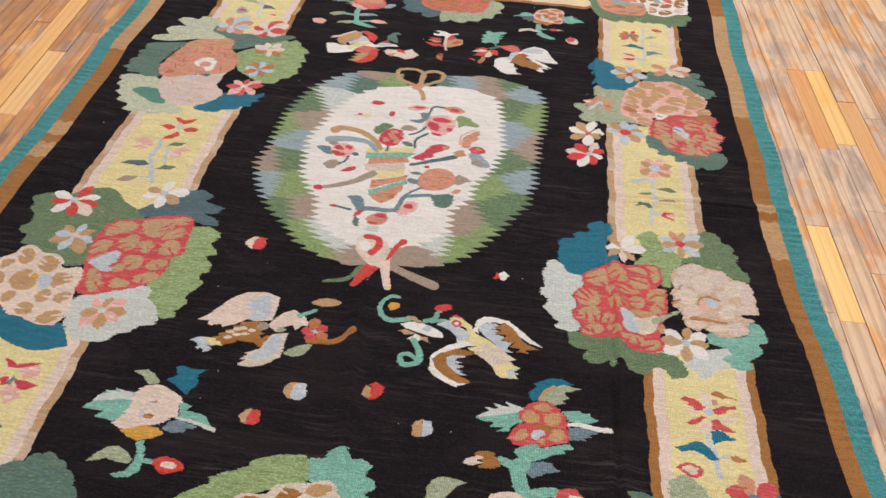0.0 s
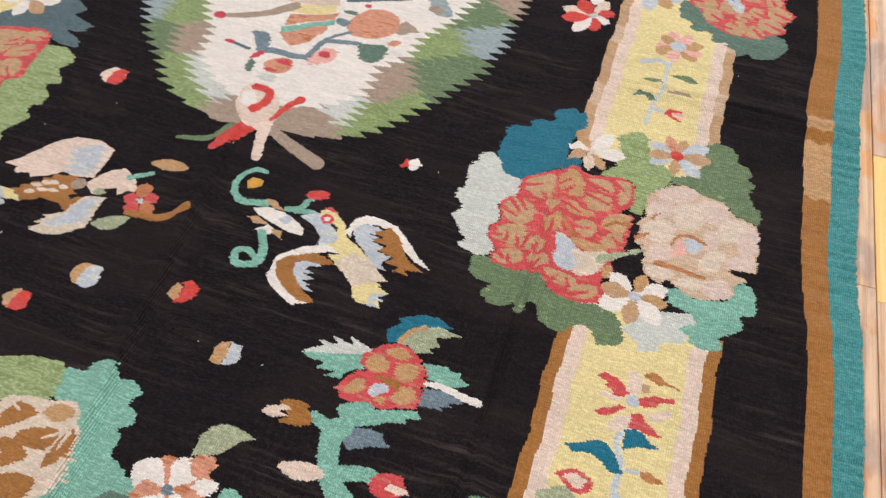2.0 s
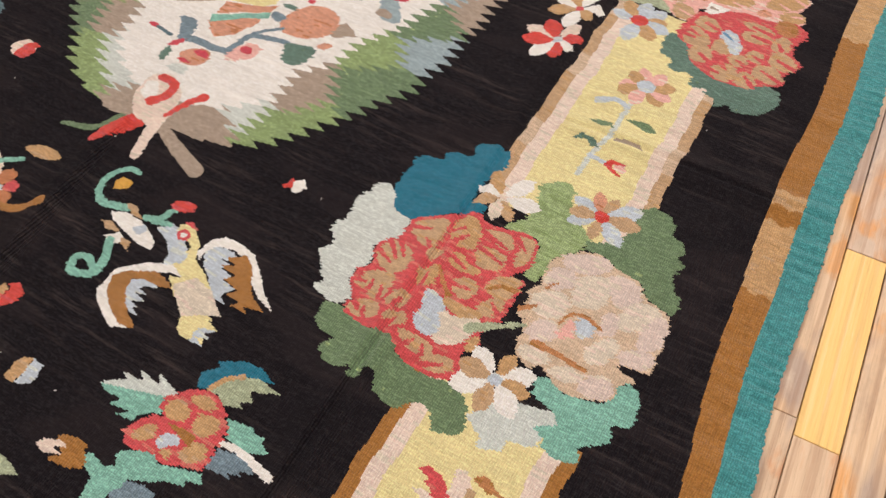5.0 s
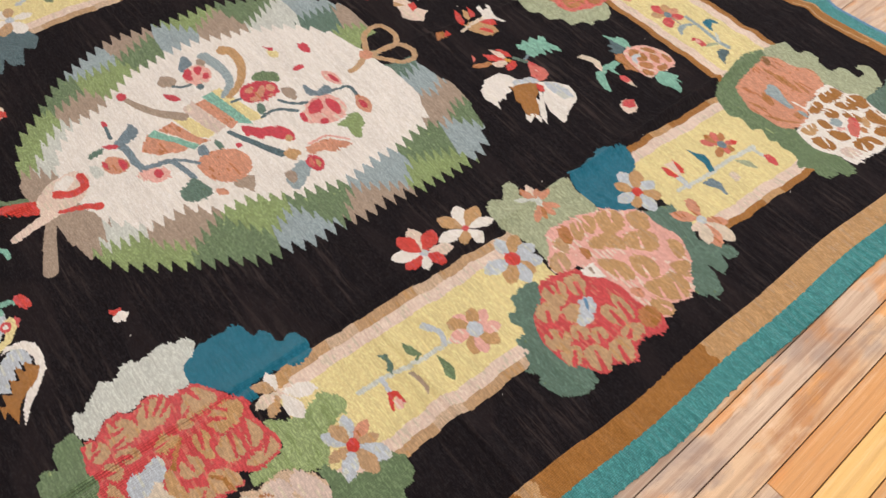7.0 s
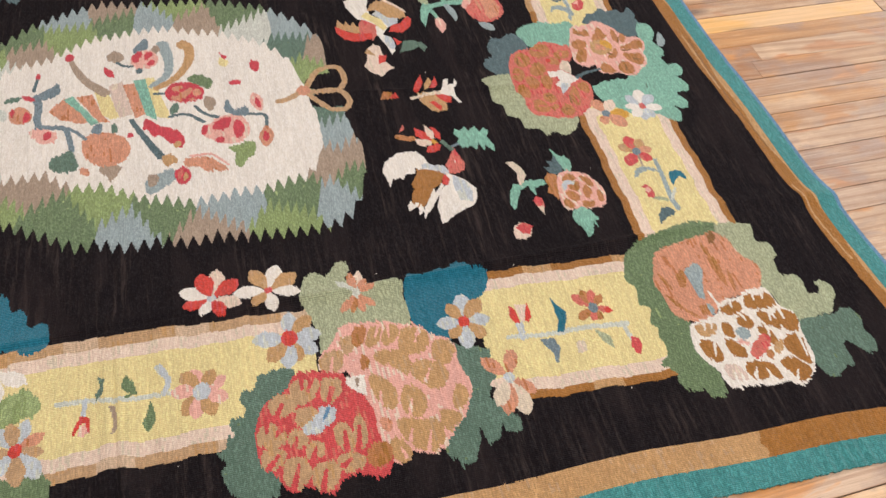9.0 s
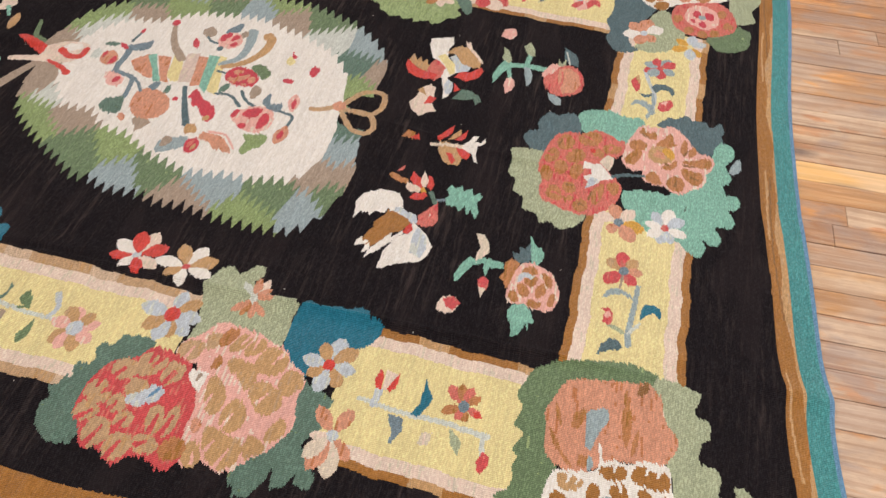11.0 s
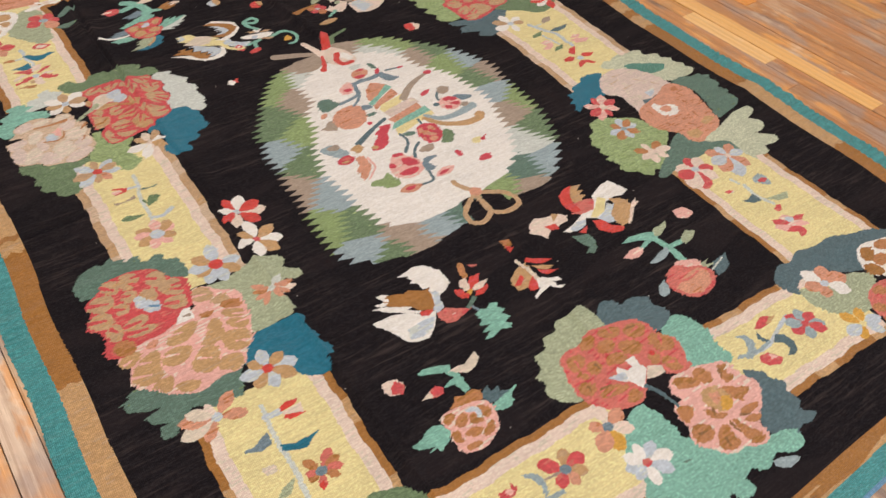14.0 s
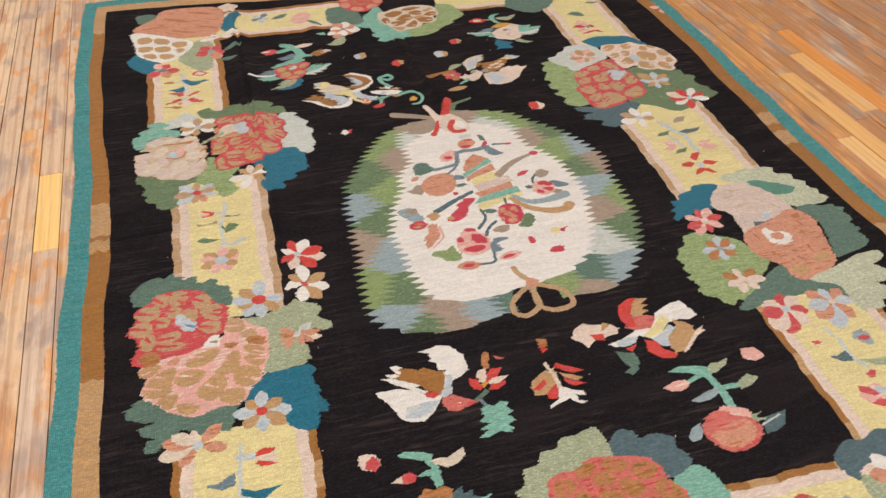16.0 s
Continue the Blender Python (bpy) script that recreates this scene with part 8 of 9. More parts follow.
shape("sky", 0.107, -0.454, 0.125, -0.434, 0.144, -0.437, 0.162, -0.450, 0.188, -0.467, 0.193, -0.484, 0.179, -0.499, 0.164, -0.505, 0.160, -0.484, 0.139, -0.466, 0.125, -0.461)
shape("cream", 0.139, -0.429, 0.150, -0.418, 0.171, -0.427, 0.192, -0.446, 0.204, -0.471, 0.202, -0.481, 0.184, -0.468, 0.182, -0.456, 0.159, -0.445, 0.139, -0.439)
shape("rose", 0.141, -0.423, 0.153, -0.414, 0.173, -0.426, 0.165, -0.426)
spot(0.155, -0.443, 0.167, -0.443, 0.9, "rose")
spot(0.155, -0.443, 0.160, -0.443, 0.9, "ivory")
shape("bone", 0.207, -0.529, 0.234, -0.500, 0.268, -0.506, 0.306, -0.534, 0.272, -0.552, 0.254, -0.565, 0.234, -0.549)
shape("sky", 0.290, -0.566, 0.320, -0.556, 0.302, -0.570, 0.318, -0.573, 0.295, -0.581, 0.315, -0.588, 0.293, -0.591)
motif("sprig", "pale flower with mint tendrils")
stroke("mint", 0.01, 0.016, 0.003, -0.379, -0.021, -0.382, -0.038, -0.411, -0.033, -0.441, -0.010, -0.458, 0.014, -0.455, 0.037, -0.447)
shape("gold", -0.020, -0.411, -0.013, -0.399, 0.006, -0.399, 0.011, -0.414, -0.011, -0.430)
shape("beige", 0.027, -0.440, 0.047, -0.436, 0.075, -0.453, 0.053, -0.454)
shape("ivory", 0.019, -0.467, 0.042, -0.455, 0.077, -0.456, 0.107, -0.468, 0.124, -0.478, 0.130, -0.494, 0.106, -0.495, 0.082, -0.491, 0.035, -0.478)
shape("sky", 0.072, -0.475, 0.085, -0.459, 0.100, -0.467, 0.087, -0.482)
shape("beige", 0.018, -0.488, 0.036, -0.481, 0.060, -0.492, 0.036, -0.498)
shape("ivory", 0.043, -0.509, 0.060, -0.492, 0.082, -0.500, 0.067, -0.516)
shape("beige", 0.070, -0.498, 0.091, -0.497, 0.097, -0.514, 0.079, -0.508)
stroke("mint", 0.012, 0.012, 0.078, -0.448, 0.099, -0.437, 0.110, -0.408)
stroke("mint", 0.012, 0.01, 0.093, -0.446, 0.122, -0.438)
ground("red", 0.093, -0.404, 0.104, -0.388, 0.128, -0.384, 0.142, -0.389, 0.135, -0.402, 0.107, -0.413)
stroke("mint", 0.016, 0.012, 0.059, -0.512, 0.075, -0.542, 0.081, -0.567, 0.060, -0.585, 0.040, -0.583, 0.035, -0.563, 0.051, -0.554, 0.068, -0.563)

motif("winged_ornament", "winged ornament in blush, brown and ivory")
shape("brown", -0.410, -0.583, -0.387, -0.555, -0.355, -0.523, -0.317, -0.512, -0.303, -0.537, -0.305, -0.567, -0.277, -0.552, -0.277, -0.584, -0.297, -0.610, -0.307, -0.600, -0.299, -0.588, -0.318, -0.581, -0.349, -0.581, -0.380, -0.599, tooth=0.003)
shape("blush", -0.468, -0.530, -0.440, -0.503, -0.412, -0.458, -0.372, -0.429, -0.325, -0.421, -0.289, -0.434, -0.287, -0.467, -0.290, -0.507, -0.322, -0.514, -0.351, -0.513, -0.371, -0.531, -0.403, -0.543, -0.410, -0.535, -0.437, -0.544, -0.440, -0.529)
shape("sky", -0.358, -0.455, -0.313, -0.428, -0.304, -0.462, -0.301, -0.504, -0.340, -0.513, tooth=0.006)
shape("sky", -0.463, -0.596, -0.442, -0.582, -0.407, -0.583, -0.383, -0.598, -0.416, -0.606, -0.403, -0.614, -0.422, -0.625, -0.428, -0.612, -0.442, -0.619, -0.439, -0.604)
shape("cream", -0.432, -0.583, -0.407, -0.583, -0.382, -0.600, -0.411, -0.603)
shape("bone", -0.336, -0.648, -0.322, -0.628, -0.335, -0.629, -0.315, -0.613, -0.329, -0.612, -0.297, -0.595, -0.276, -0.550, -0.243, -0.539, -0.240, -0.573, -0.243, -0.609, -0.275, -0.638, -0.300, -0.646)
shape("sky", -0.314, -0.629, -0.292, -0.597, -0.270, -0.551, -0.252, -0.549, -0.252, -0.596, -0.289, -0.626, tooth=0.004)
shape("blush", -0.296, -0.523, -0.283, -0.499, -0.266, -0.478, -0.244, -0.466, -0.216, -0.482, -0.193, -0.509, -0.214, -0.511, -0.228, -0.527, -0.238, -0.512, -0.255, -0.522, -0.267, -0.541)
spot(-0.306, -0.528, -0.291, -0.527, 0.88, "taupe")
for x, y in ((-0.377, -0.558), (-0.360, -0.565), (-0.377, -0.577), (-0.351, -0.542), (-0.342, -0.560), (-0.329, -0.546), (-0.365, -0.547)):
    leaf(x - 0.011, y, x + 0.011, y + 0.003, 0.5, "bone")
motif("sprig", "coral flower with gold bud and tendril")
stroke("mint", 0.012, 0.010, -0.227, -0.484, -0.193, -0.460)
leaf(-0.209, -0.437, -0.134, -0.425, 0.36, "tan")
star(-0.179, -0.525, -0.146, -0.502, 5, "rose clay rose", "sky", 0.7, 0.16)
stroke("brown", 0.012, 0.020, -0.189, -0.556, -0.127, -0.546, -0.090, -0.514)
leaf(-0.239, -0.598, -0.178, -0.563, 0.4, "sage", bend=-0.1)
leaf(-0.271, -0.534, -0.249, -0.530, 0.8, "sage")

motif("winged_ornament", "winged ornament in pale blue, ivory and brown")
shape("ivory", 0.263, 0.698, 0.231, 0.695, 0.212, 0.689, 0.186, 0.700, 0.161, 0.733, 0.161, 0.760, 0.160, 0.778, 0.181, 0.794, 0.201, 0.799, 0.211, 0.812, 0.213, 0.834, 0.235, 0.840, 0.233, 0.815, 0.220, 0.780, 0.214, 0.766, 0.230, 0.763, 0.230, 0.750, 0.228, 0.743, 0.243, 0.733, 0.236, 0.723, 0.243, 0.715, 0.237, 0.709)
shape("sky", 0.206, 0.782, 0.203, 0.797, 0.211, 0.812, 0.213, 0.834, 0.239, 0.843, 0.244, 0.831, 0.235, 0.813, 0.226, 0.814, 0.227, 0.797, 0.219, 0.798, 0.218, 0.782)
shape("brown", 0.317, 0.735, 0.291, 0.742, 0.273, 0.751, 0.260, 0.747, 0.233, 0.766, 0.217, 0.768, 0.221, 0.791, 0.230, 0.817, 0.242, 0.829, 0.266, 0.816, 0.280, 0.795, 0.310, 0.779, 0.330, 0.763, 0.330, 0.745)
shape("ivory", 0.337, 0.726, 0.321, 0.726, 0.304, 0.736, 0.320, 0.739, 0.312, 0.754, 0.331, 0.746, 0.319, 0.756, 0.338, 0.760, 0.303, 0.781, 0.280, 0.795, 0.292, 0.797, 0.267, 0.817, 0.278, 0.820, 0.310, 0.797, 0.341, 0.775, 0.363, 0.756, 0.341, 0.757, 0.352, 0.746, 0.326, 0.749)
shape("ivory", 0.382, 0.790, 0.348, 0.791, 0.338, 0.790, 0.299, 0.804, 0.265, 0.833, 0.237, 0.833, 0.267, 0.872, 0.295, 0.892, 0.321, 0.888, 0.344, 0.875, 0.356, 0.844, 0.370, 0.813, 0.383, 0.800)
shape("sky", 0.325, 0.847, 0.274, 0.842, 0.251, 0.847, 0.275, 0.875, 0.306, 0.881, 0.334, 0.874)
shape("red", 0.276, 0.817, 0.253, 0.822, 0.242, 0.829, 0.260, 0.838, 0.273, 0.832)
shape("salmon", 0.241, 0.842, 0.215, 0.839, 0.193, 0.854, 0.169, 0.867, 0.158, 0.871, 0.192, 0.879, 0.219, 0.886, 0.238, 0.878, 0.247, 0.855)
shape("bone", 0.212, 0.863, 0.198, 0.861, 0.208, 0.867)
motif("sprig", "red tulip with tan bud and mint leaf")
shape("umber", 0.112, 0.738, 0.099, 0.745, 0.109, 0.771, 0.112, 0.788, 0.126, 0.792, 0.126, 0.765)
shape("salmon", 0.097, 0.752, 0.069, 0.767, 0.086, 0.768)
shape("red", 0.110, 0.790, 0.082, 0.793, 0.104, 0.817, 0.124, 0.826, 0.133, 0.825, 0.130, 0.808)
shape("blush", 0.139, 0.787, 0.121, 0.787, 0.127, 0.811, 0.133, 0.825, 0.147, 0.821, 0.150, 0.801)
shape("blush", 0.129, 0.827, 0.114, 0.817, 0.084, 0.817, 0.075, 0.818, 0.104, 0.835, 0.127, 0.834)
shape("red", 0.126, 0.837, 0.104, 0.835, 0.088, 0.830, 0.088, 0.838, 0.112, 0.851, 0.132, 0.848)
shape("red", 0.167, 0.803, 0.150, 0.814, 0.144, 0.836, 0.150, 0.844, 0.165, 0.837, 0.172, 0.816)
shape("gold", 0.134, 0.822, 0.127, 0.829, 0.142, 0.839, 0.147, 0.829)
stroke("pine", 0.012, 0.01, 0.140, 0.850, 0.168, 0.867)
stroke("dusk", 0.008, 0.008, 0.158, 0.871, 0.153, 0.889)
shape("mint", 0.166, 0.893, 0.150, 0.885, 0.130, 0.893, 0.122, 0.882, 0.101, 0.889, 0.109, 0.903, 0.096, 0.915, 0.113, 0.922, 0.100, 0.940, 0.123, 0.947, 0.111, 0.959, 0.120, 0.969, 0.145, 0.960, 0.169, 0.970, 0.195, 0.966, 0.166, 0.950, 0.184, 0.944, 0.159, 0.935, 0.181, 0.924, 0.166, 0.916)

motif("winged_ornament", "winged ornament in red, gold and ivory")
shape("red", -0.266, 0.682, -0.298, 0.665, -0.322, 0.666, -0.295, 0.694, -0.283, 0.723, -0.283, 0.760, -0.259, 0.761, -0.251, 0.729, -0.255, 0.702)
shape("tan", -0.319, 0.669, -0.349, 0.676, -0.324, 0.690, -0.340, 0.696, -0.319, 0.708, -0.335, 0.716, -0.311, 0.725, -0.315, 0.736, -0.281, 0.743, -0.285, 0.715, -0.300, 0.689)
shape("salmon", -0.279, 0.726, -0.322, 0.730, -0.344, 0.742, -0.322, 0.768, -0.299, 0.782, -0.276, 0.775, -0.246, 0.752, -0.283, 0.760)
shape("ivory", -0.342, 0.730, -0.393, 0.708, -0.423, 0.705, -0.431, 0.718, -0.434, 0.732, -0.441, 0.745, -0.443, 0.764, -0.418, 0.772, -0.392, 0.763, -0.361, 0.767, -0.332, 0.793, -0.298, 0.806, -0.273, 0.787, -0.237, 0.806, -0.201, 0.806, -0.189, 0.794, -0.225, 0.788, -0.271, 0.770, -0.311, 0.773, -0.335, 0.749)
shape("cream", -0.353, 0.741, -0.369, 0.757, -0.332, 0.793, -0.295, 0.802, -0.284, 0.792, -0.321, 0.767)
shape("sky", -0.359, 0.772, -0.373, 0.786, -0.337, 0.813, -0.333, 0.840, -0.310, 0.833, -0.298, 0.806, -0.332, 0.793)
shape("tan", -0.374, 0.761, -0.401, 0.775, -0.414, 0.794, -0.410, 0.816, -0.384, 0.844, -0.355, 0.861, -0.332, 0.863, -0.330, 0.837, -0.337, 0.813, -0.377, 0.784)
shape("blush", -0.413, 0.810, -0.442, 0.799, -0.431, 0.810, -0.439, 0.815, -0.412, 0.824, -0.369, 0.860, -0.346, 0.868, -0.380, 0.840)
shape("red", -0.279, 0.805, -0.300, 0.813, -0.311, 0.842, -0.337, 0.868, -0.323, 0.875, -0.292, 0.865, -0.271, 0.839)
shape("red", -0.224, 0.816, -0.256, 0.810, -0.233, 0.831)
shape("sky", -0.240, 0.785, -0.268, 0.791, -0.254, 0.808, -0.218, 0.811, -0.205, 0.798)
shape("pine", -0.194, 0.816, -0.212, 0.825, -0.236, 0.834, -0.238, 0.860, -0.224, 0.885, -0.204, 0.894, -0.191, 0.881, -0.210, 0.872, -0.201, 0.852, -0.198, 0.840)
motif("sprig", "blush flower with rose centre")
shape("blush", -0.151, 0.715, -0.182, 0.728, -0.214, 0.730, -0.234, 0.752, -0.224, 0.769, -0.187, 0.771, -0.160, 0.774, -0.139, 0.791, -0.129, 0.772, -0.108, 0.752, -0.127, 0.727)
shape("tan", -0.203, 0.724, -0.220, 0.735, -0.188, 0.752)
shape("red", -0.159, 0.753, -0.190, 0.759, -0.187, 0.780, -0.163, 0.771)

# ---- sprays in the field ----
motif("flower_spray", "feathered red and tan flower with ivory stem")
shape("tan", 0.027, 0.848, -0.006, 0.829, -0.032, 0.828, -0.034, 0.851, -0.019, 0.881, 0.007, 0.893, 0.035, 0.890, 0.034, 0.872, 0.040, 0.865)
shape("red", -0.042, 0.817, -0.077, 0.833, -0.102, 0.849, -0.077, 0.851, -0.055, 0.842, -0.032, 0.828)
shape("red", 0.000, 0.849, -0.002, 0.864, 0.021, 0.879, 0.035, 0.873)
shape("red", -0.021, 0.870, -0.026, 0.887, -0.010, 0.910, 0.011, 0.905, 0.006, 0.889)
shape("tan", -0.038, 0.847, -0.065, 0.852, -0.092, 0.869, -0.072, 0.873, -0.045, 0.859)
shape("red", -0.043, 0.861, -0.072, 0.873, -0.090, 0.885, -0.057, 0.885, -0.041, 0.871)
stroke("bone", 0.009, 0.01, -0.019, 0.809, -0.026, 0.848, -0.026, 0.893)
shape("ivory", -0.024, 0.885, -0.053, 0.897, -0.077, 0.904, -0.075, 0.918, -0.053, 0.911, -0.056, 0.926, -0.073, 0.934, -0.056, 0.938, -0.034, 0.921, -0.010, 0.923, 0.013, 0.932, 0.013, 0.924, -0.012, 0.912)

motif("flower_spray", "rose fruit with mint stem and buds")
shape("mint", -0.287, 0.908, -0.318, 0.900, -0.348, 0.906, -0.373, 0.915, -0.394, 0.924, -0.380, 0.946, -0.355, 0.936, -0.325, 0.922)
shape("sage", -0.391, 0.912, -0.414, 0.914, -0.443, 0.908, -0.429, 0.925, -0.397, 0.939, -0.376, 0.936)
stroke("mint", 0.018, 0.02, -0.367, 0.928, -0.376, 0.966, -0.381, 0.997, -0.379, 1.038)
stroke("mint", 0.014, 0.014, -0.392, 0.982, -0.426, 0.985)
stroke("mint", 0.014, 0.01, -0.362, 0.935, -0.321, 0.947)
shape("sage", -0.437, 0.973, -0.463, 0.961, -0.485, 0.977, -0.453, 0.994, -0.426, 0.998, -0.423, 0.982)
shape("haze", -0.343, 0.983, -0.373, 0.977, -0.374, 0.993, -0.345, 1.005, -0.317, 1.006, -0.297, 0.997)
ground("pink", -0.270, 0.940, -0.304, 0.936, -0.324, 0.949, -0.304, 0.965, -0.276, 0.965, -0.255, 0.950)
ground("pink", -0.357, 1.025, -0.382, 1.036, -0.411, 1.047, -0.412, 1.071, -0.396, 1.106, -0.360, 1.071, -0.343, 1.040)
ground("salmon", -0.314, 1.039, -0.351, 1.034, -0.374, 1.062, -0.396, 1.064, -0.417, 1.085, -0.412, 1.113, -0.391, 1.134, -0.352, 1.145, -0.315, 1.140, -0.290, 1.115, -0.283, 1.090, -0.285, 1.066)
shape("coral", -0.341, 1.074, -0.388, 1.070, -0.405, 1.092, -0.386, 1.124, -0.342, 1.135, -0.306, 1.121, -0.294, 1.093)
stroke("salmon", 0.008, 0.006, -0.314, 1.080, -0.348, 1.086, -0.382, 1.081)
shape("sage", -0.407, 1.066, -0.439, 1.063, -0.415, 1.074, -0.444, 1.082, -0.416, 1.086, -0.403, 1.077)
shape("slate", -0.440, 1.079, -0.493, 1.072, -0.482, 1.091, -0.469, 1.107, -0.441, 1.117, -0.415, 1.119, -0.422, 1.098)
stroke("mist", 0.005, 0.004, -0.420, 1.096, -0.472, 1.081)
shape("haze", -0.262, 1.064, -0.288, 1.054, -0.284, 1.078, -0.270, 1.095, -0.247, 1.094, -0.247, 1.081)

motif("flower_spray", "tan outlined rose with mint stem")
shape("mint", 0.374, 0.960, 0.358, 0.956, 0.330, 0.963, 0.301, 0.978, 0.308, 0.992, 0.296, 1.014, 0.298, 1.053, 0.314, 1.057, 0.319, 1.027, 0.347, 1.023, 0.326, 1.014, 0.313, 1.013, 0.324, 0.990, 0.351, 0.975, 0.371, 0.969)
shape("bone", 0.310, 0.994, 0.289, 0.992, 0.271, 0.997, 0.251, 0.986, 0.234, 0.979, 0.234, 0.997, 0.256, 1.013, 0.276, 1.018, 0.298, 1.008)
shape("rose", 0.379, 1.014, 0.361, 1.009, 0.345, 1.021, 0.353, 1.033, 0.371, 1.034, 0.386, 1.027)
shape("bone", 0.404, 1.024, 0.379, 1.014, 0.375, 1.030)
shape("umber", 0.366, 1.072, 0.346, 1.063, 0.338, 1.051, 0.321, 1.060, 0.298, 1.056, 0.284, 1.067, 0.291, 1.089, 0.322, 1.084, 0.352, 1.080)
shape("slate", 0.285, 1.076, 0.264, 1.066, 0.267, 1.084, 0.242, 1.079, 0.249, 1.092, 0.230, 1.101, 0.224, 1.103, 0.266, 1.114, 0.284, 1.106, 0.291, 1.089)
shape("mint", 0.282, 1.112, 0.246, 1.105, 0.208, 1.098, 0.235, 1.116, 0.233, 1.129, 0.247, 1.130, 0.247, 1.137, 0.272, 1.134, 0.288, 1.125)
ground("pink", 0.397, 1.078, 0.371, 1.073, 0.334, 1.079, 0.305, 1.085, 0.284, 1.098, 0.281, 1.119, 0.290, 1.139, 0.295, 1.153, 0.308, 1.168, 0.340, 1.182, 0.363, 1.186, 0.390, 1.180, 0.404, 1.162, 0.402, 1.146, 0.405, 1.134, 0.390, 1.113, 0.400, 1.099)
fill("umber", 0.389, 1.081, 0.371, 1.080, 0.365, 1.092, 0.385, 1.104, 0.396, 1.095)
fill("umber", 0.364, 1.098, 0.346, 1.092, 0.341, 1.102, 0.358, 1.123, 0.374, 1.118, 0.371, 1.104)
fill("umber", 0.342, 1.106, 0.322, 1.107, 0.315, 1.129, 0.336, 1.134, 0.348, 1.122)
fill("umber", 0.317, 1.096, 0.295, 1.103, 0.291, 1.119, 0.299, 1.130, 0.315, 1.129, 0.313, 1.100)
fill("umber", 0.370, 1.133, 0.346, 1.135, 0.331, 1.145, 0.350, 1.158, 0.370, 1.148)
fill("umber", 0.323, 1.144, 0.307, 1.141, 0.304, 1.153, 0.327, 1.167, 0.344, 1.163)
fill("umber", 0.396, 1.122, 0.376, 1.123, 0.383, 1.147, 0.391, 1.152, 0.401, 1.142)
fill("umber", 0.386, 1.162, 0.363, 1.164, 0.348, 1.174, 0.371, 1.178, 0.389, 1.172)
whole()
shape("sky", 0.341, 1.091, 0.322, 1.092, 0.310, 1.105, 0.317, 1.126, 0.328, 1.120, 0.323, 1.105, 0.339, 1.099)
shape("mint", 0.480, 1.103, 0.450, 1.098, 0.445, 1.090, 0.417, 1.086, 0.401, 1.092, 0.392, 1.115, 0.407, 1.132, 0.438, 1.145, 0.436, 1.133, 0.457, 1.135, 0.441, 1.128, 0.471, 1.117)

motif("flower_spray", "red outlined flower with mint leaves and buds")
shape("mint", 0.226, -0.708, 0.242, -0.697, 0.269, -0.689, 0.304, -0.679, 0.331, -0.672, 0.338, -0.693, 0.305, -0.716, 0.302, -0.728, 0.274, -0.733, 0.291, -0.719, 0.257, -0.726, 0.267, -0.712, 0.240, -0.714)
shape("mist", 0.226, -0.708, 0.255, -0.684, 0.241, -0.678, 0.276, -0.675, 0.264, -0.663, 0.300, -0.667, 0.290, -0.653, 0.331, -0.663, 0.328, -0.675, 0.288, -0.687, 0.246, -0.703)
shape("petrol", 0.349, -0.643, 0.340, -0.620, 0.361, -0.601, 0.352, -0.594, 0.385, -0.575, 0.414, -0.572, 0.445, -0.583, 0.408, -0.592, 0.381, -0.610, 0.368, -0.635)
shape("sage", 0.369, -0.638, 0.378, -0.614, 0.396, -0.598, 0.421, -0.587, 0.461, -0.591, 0.439, -0.603, 0.422, -0.609, 0.433, -0.622, 0.417, -0.631, 0.425, -0.636, 0.399, -0.646, 0.385, -0.637)
stroke("tan", 0.008, 0.008, 0.367, -0.638, 0.378, -0.614, 0.400, -0.596)
shape("mint", 0.420, -0.657, 0.459, -0.651, 0.464, -0.657, 0.483, -0.655, 0.482, -0.663, 0.501, -0.672, 0.476, -0.683, 0.446, -0.682, 0.434, -0.681)
shape("dusk", 0.435, -0.699, 0.466, -0.692, 0.501, -0.695, 0.493, -0.700, 0.500, -0.705, 0.479, -0.710, 0.486, -0.715, 0.465, -0.721, 0.476, -0.725, 0.436, -0.729)
stroke("ivory", 0.008, 0.013, 0.424, -0.692, 0.464, -0.688, 0.524, -0.700)
shape("mint", 0.317, -0.771, 0.346, -0.753, 0.353, -0.740, 0.373, -0.758, 0.402, -0.749, 0.436, -0.739, 0.448, -0.750, 0.421, -0.757, 0.427, -0.764, 0.396, -0.773, 0.386, -0.782, 0.358, -0.792, 0.341, -0.804, 0.346, -0.787, 0.323, -0.786)
shape("dusk", 0.333, -0.811, 0.356, -0.796, 0.380, -0.789, 0.397, -0.792, 0.416, -0.809, 0.387, -0.817, 0.358, -0.833)
stroke("mint", 0.018, 0.024, 0.290, -0.801, 0.321, -0.811)
stroke("mint", 0.035, 0.03, 0.338, -0.800, 0.327, -0.814, 0.331, -0.840, 0.341, -0.868, 0.360, -0.892, 0.382, -0.905)
stroke("mint", 0.025, 0.022, 0.354, -0.874, 0.380, -0.863, 0.405, -0.858)
ground("rose", 0.318, -0.690, 0.321, -0.672, 0.336, -0.661, 0.344, -0.648, 0.369, -0.637, 0.390, -0.638, 0.413, -0.654, 0.431, -0.674, 0.431, -0.690, 0.433, -0.705, 0.437, -0.713, 0.434, -0.735, 0.401, -0.747, 0.373, -0.758, 0.358, -0.748, 0.331, -0.761, 0.308, -0.757, 0.304, -0.745, 0.308, -0.721, 0.321, -0.708, 0.336, -0.699)
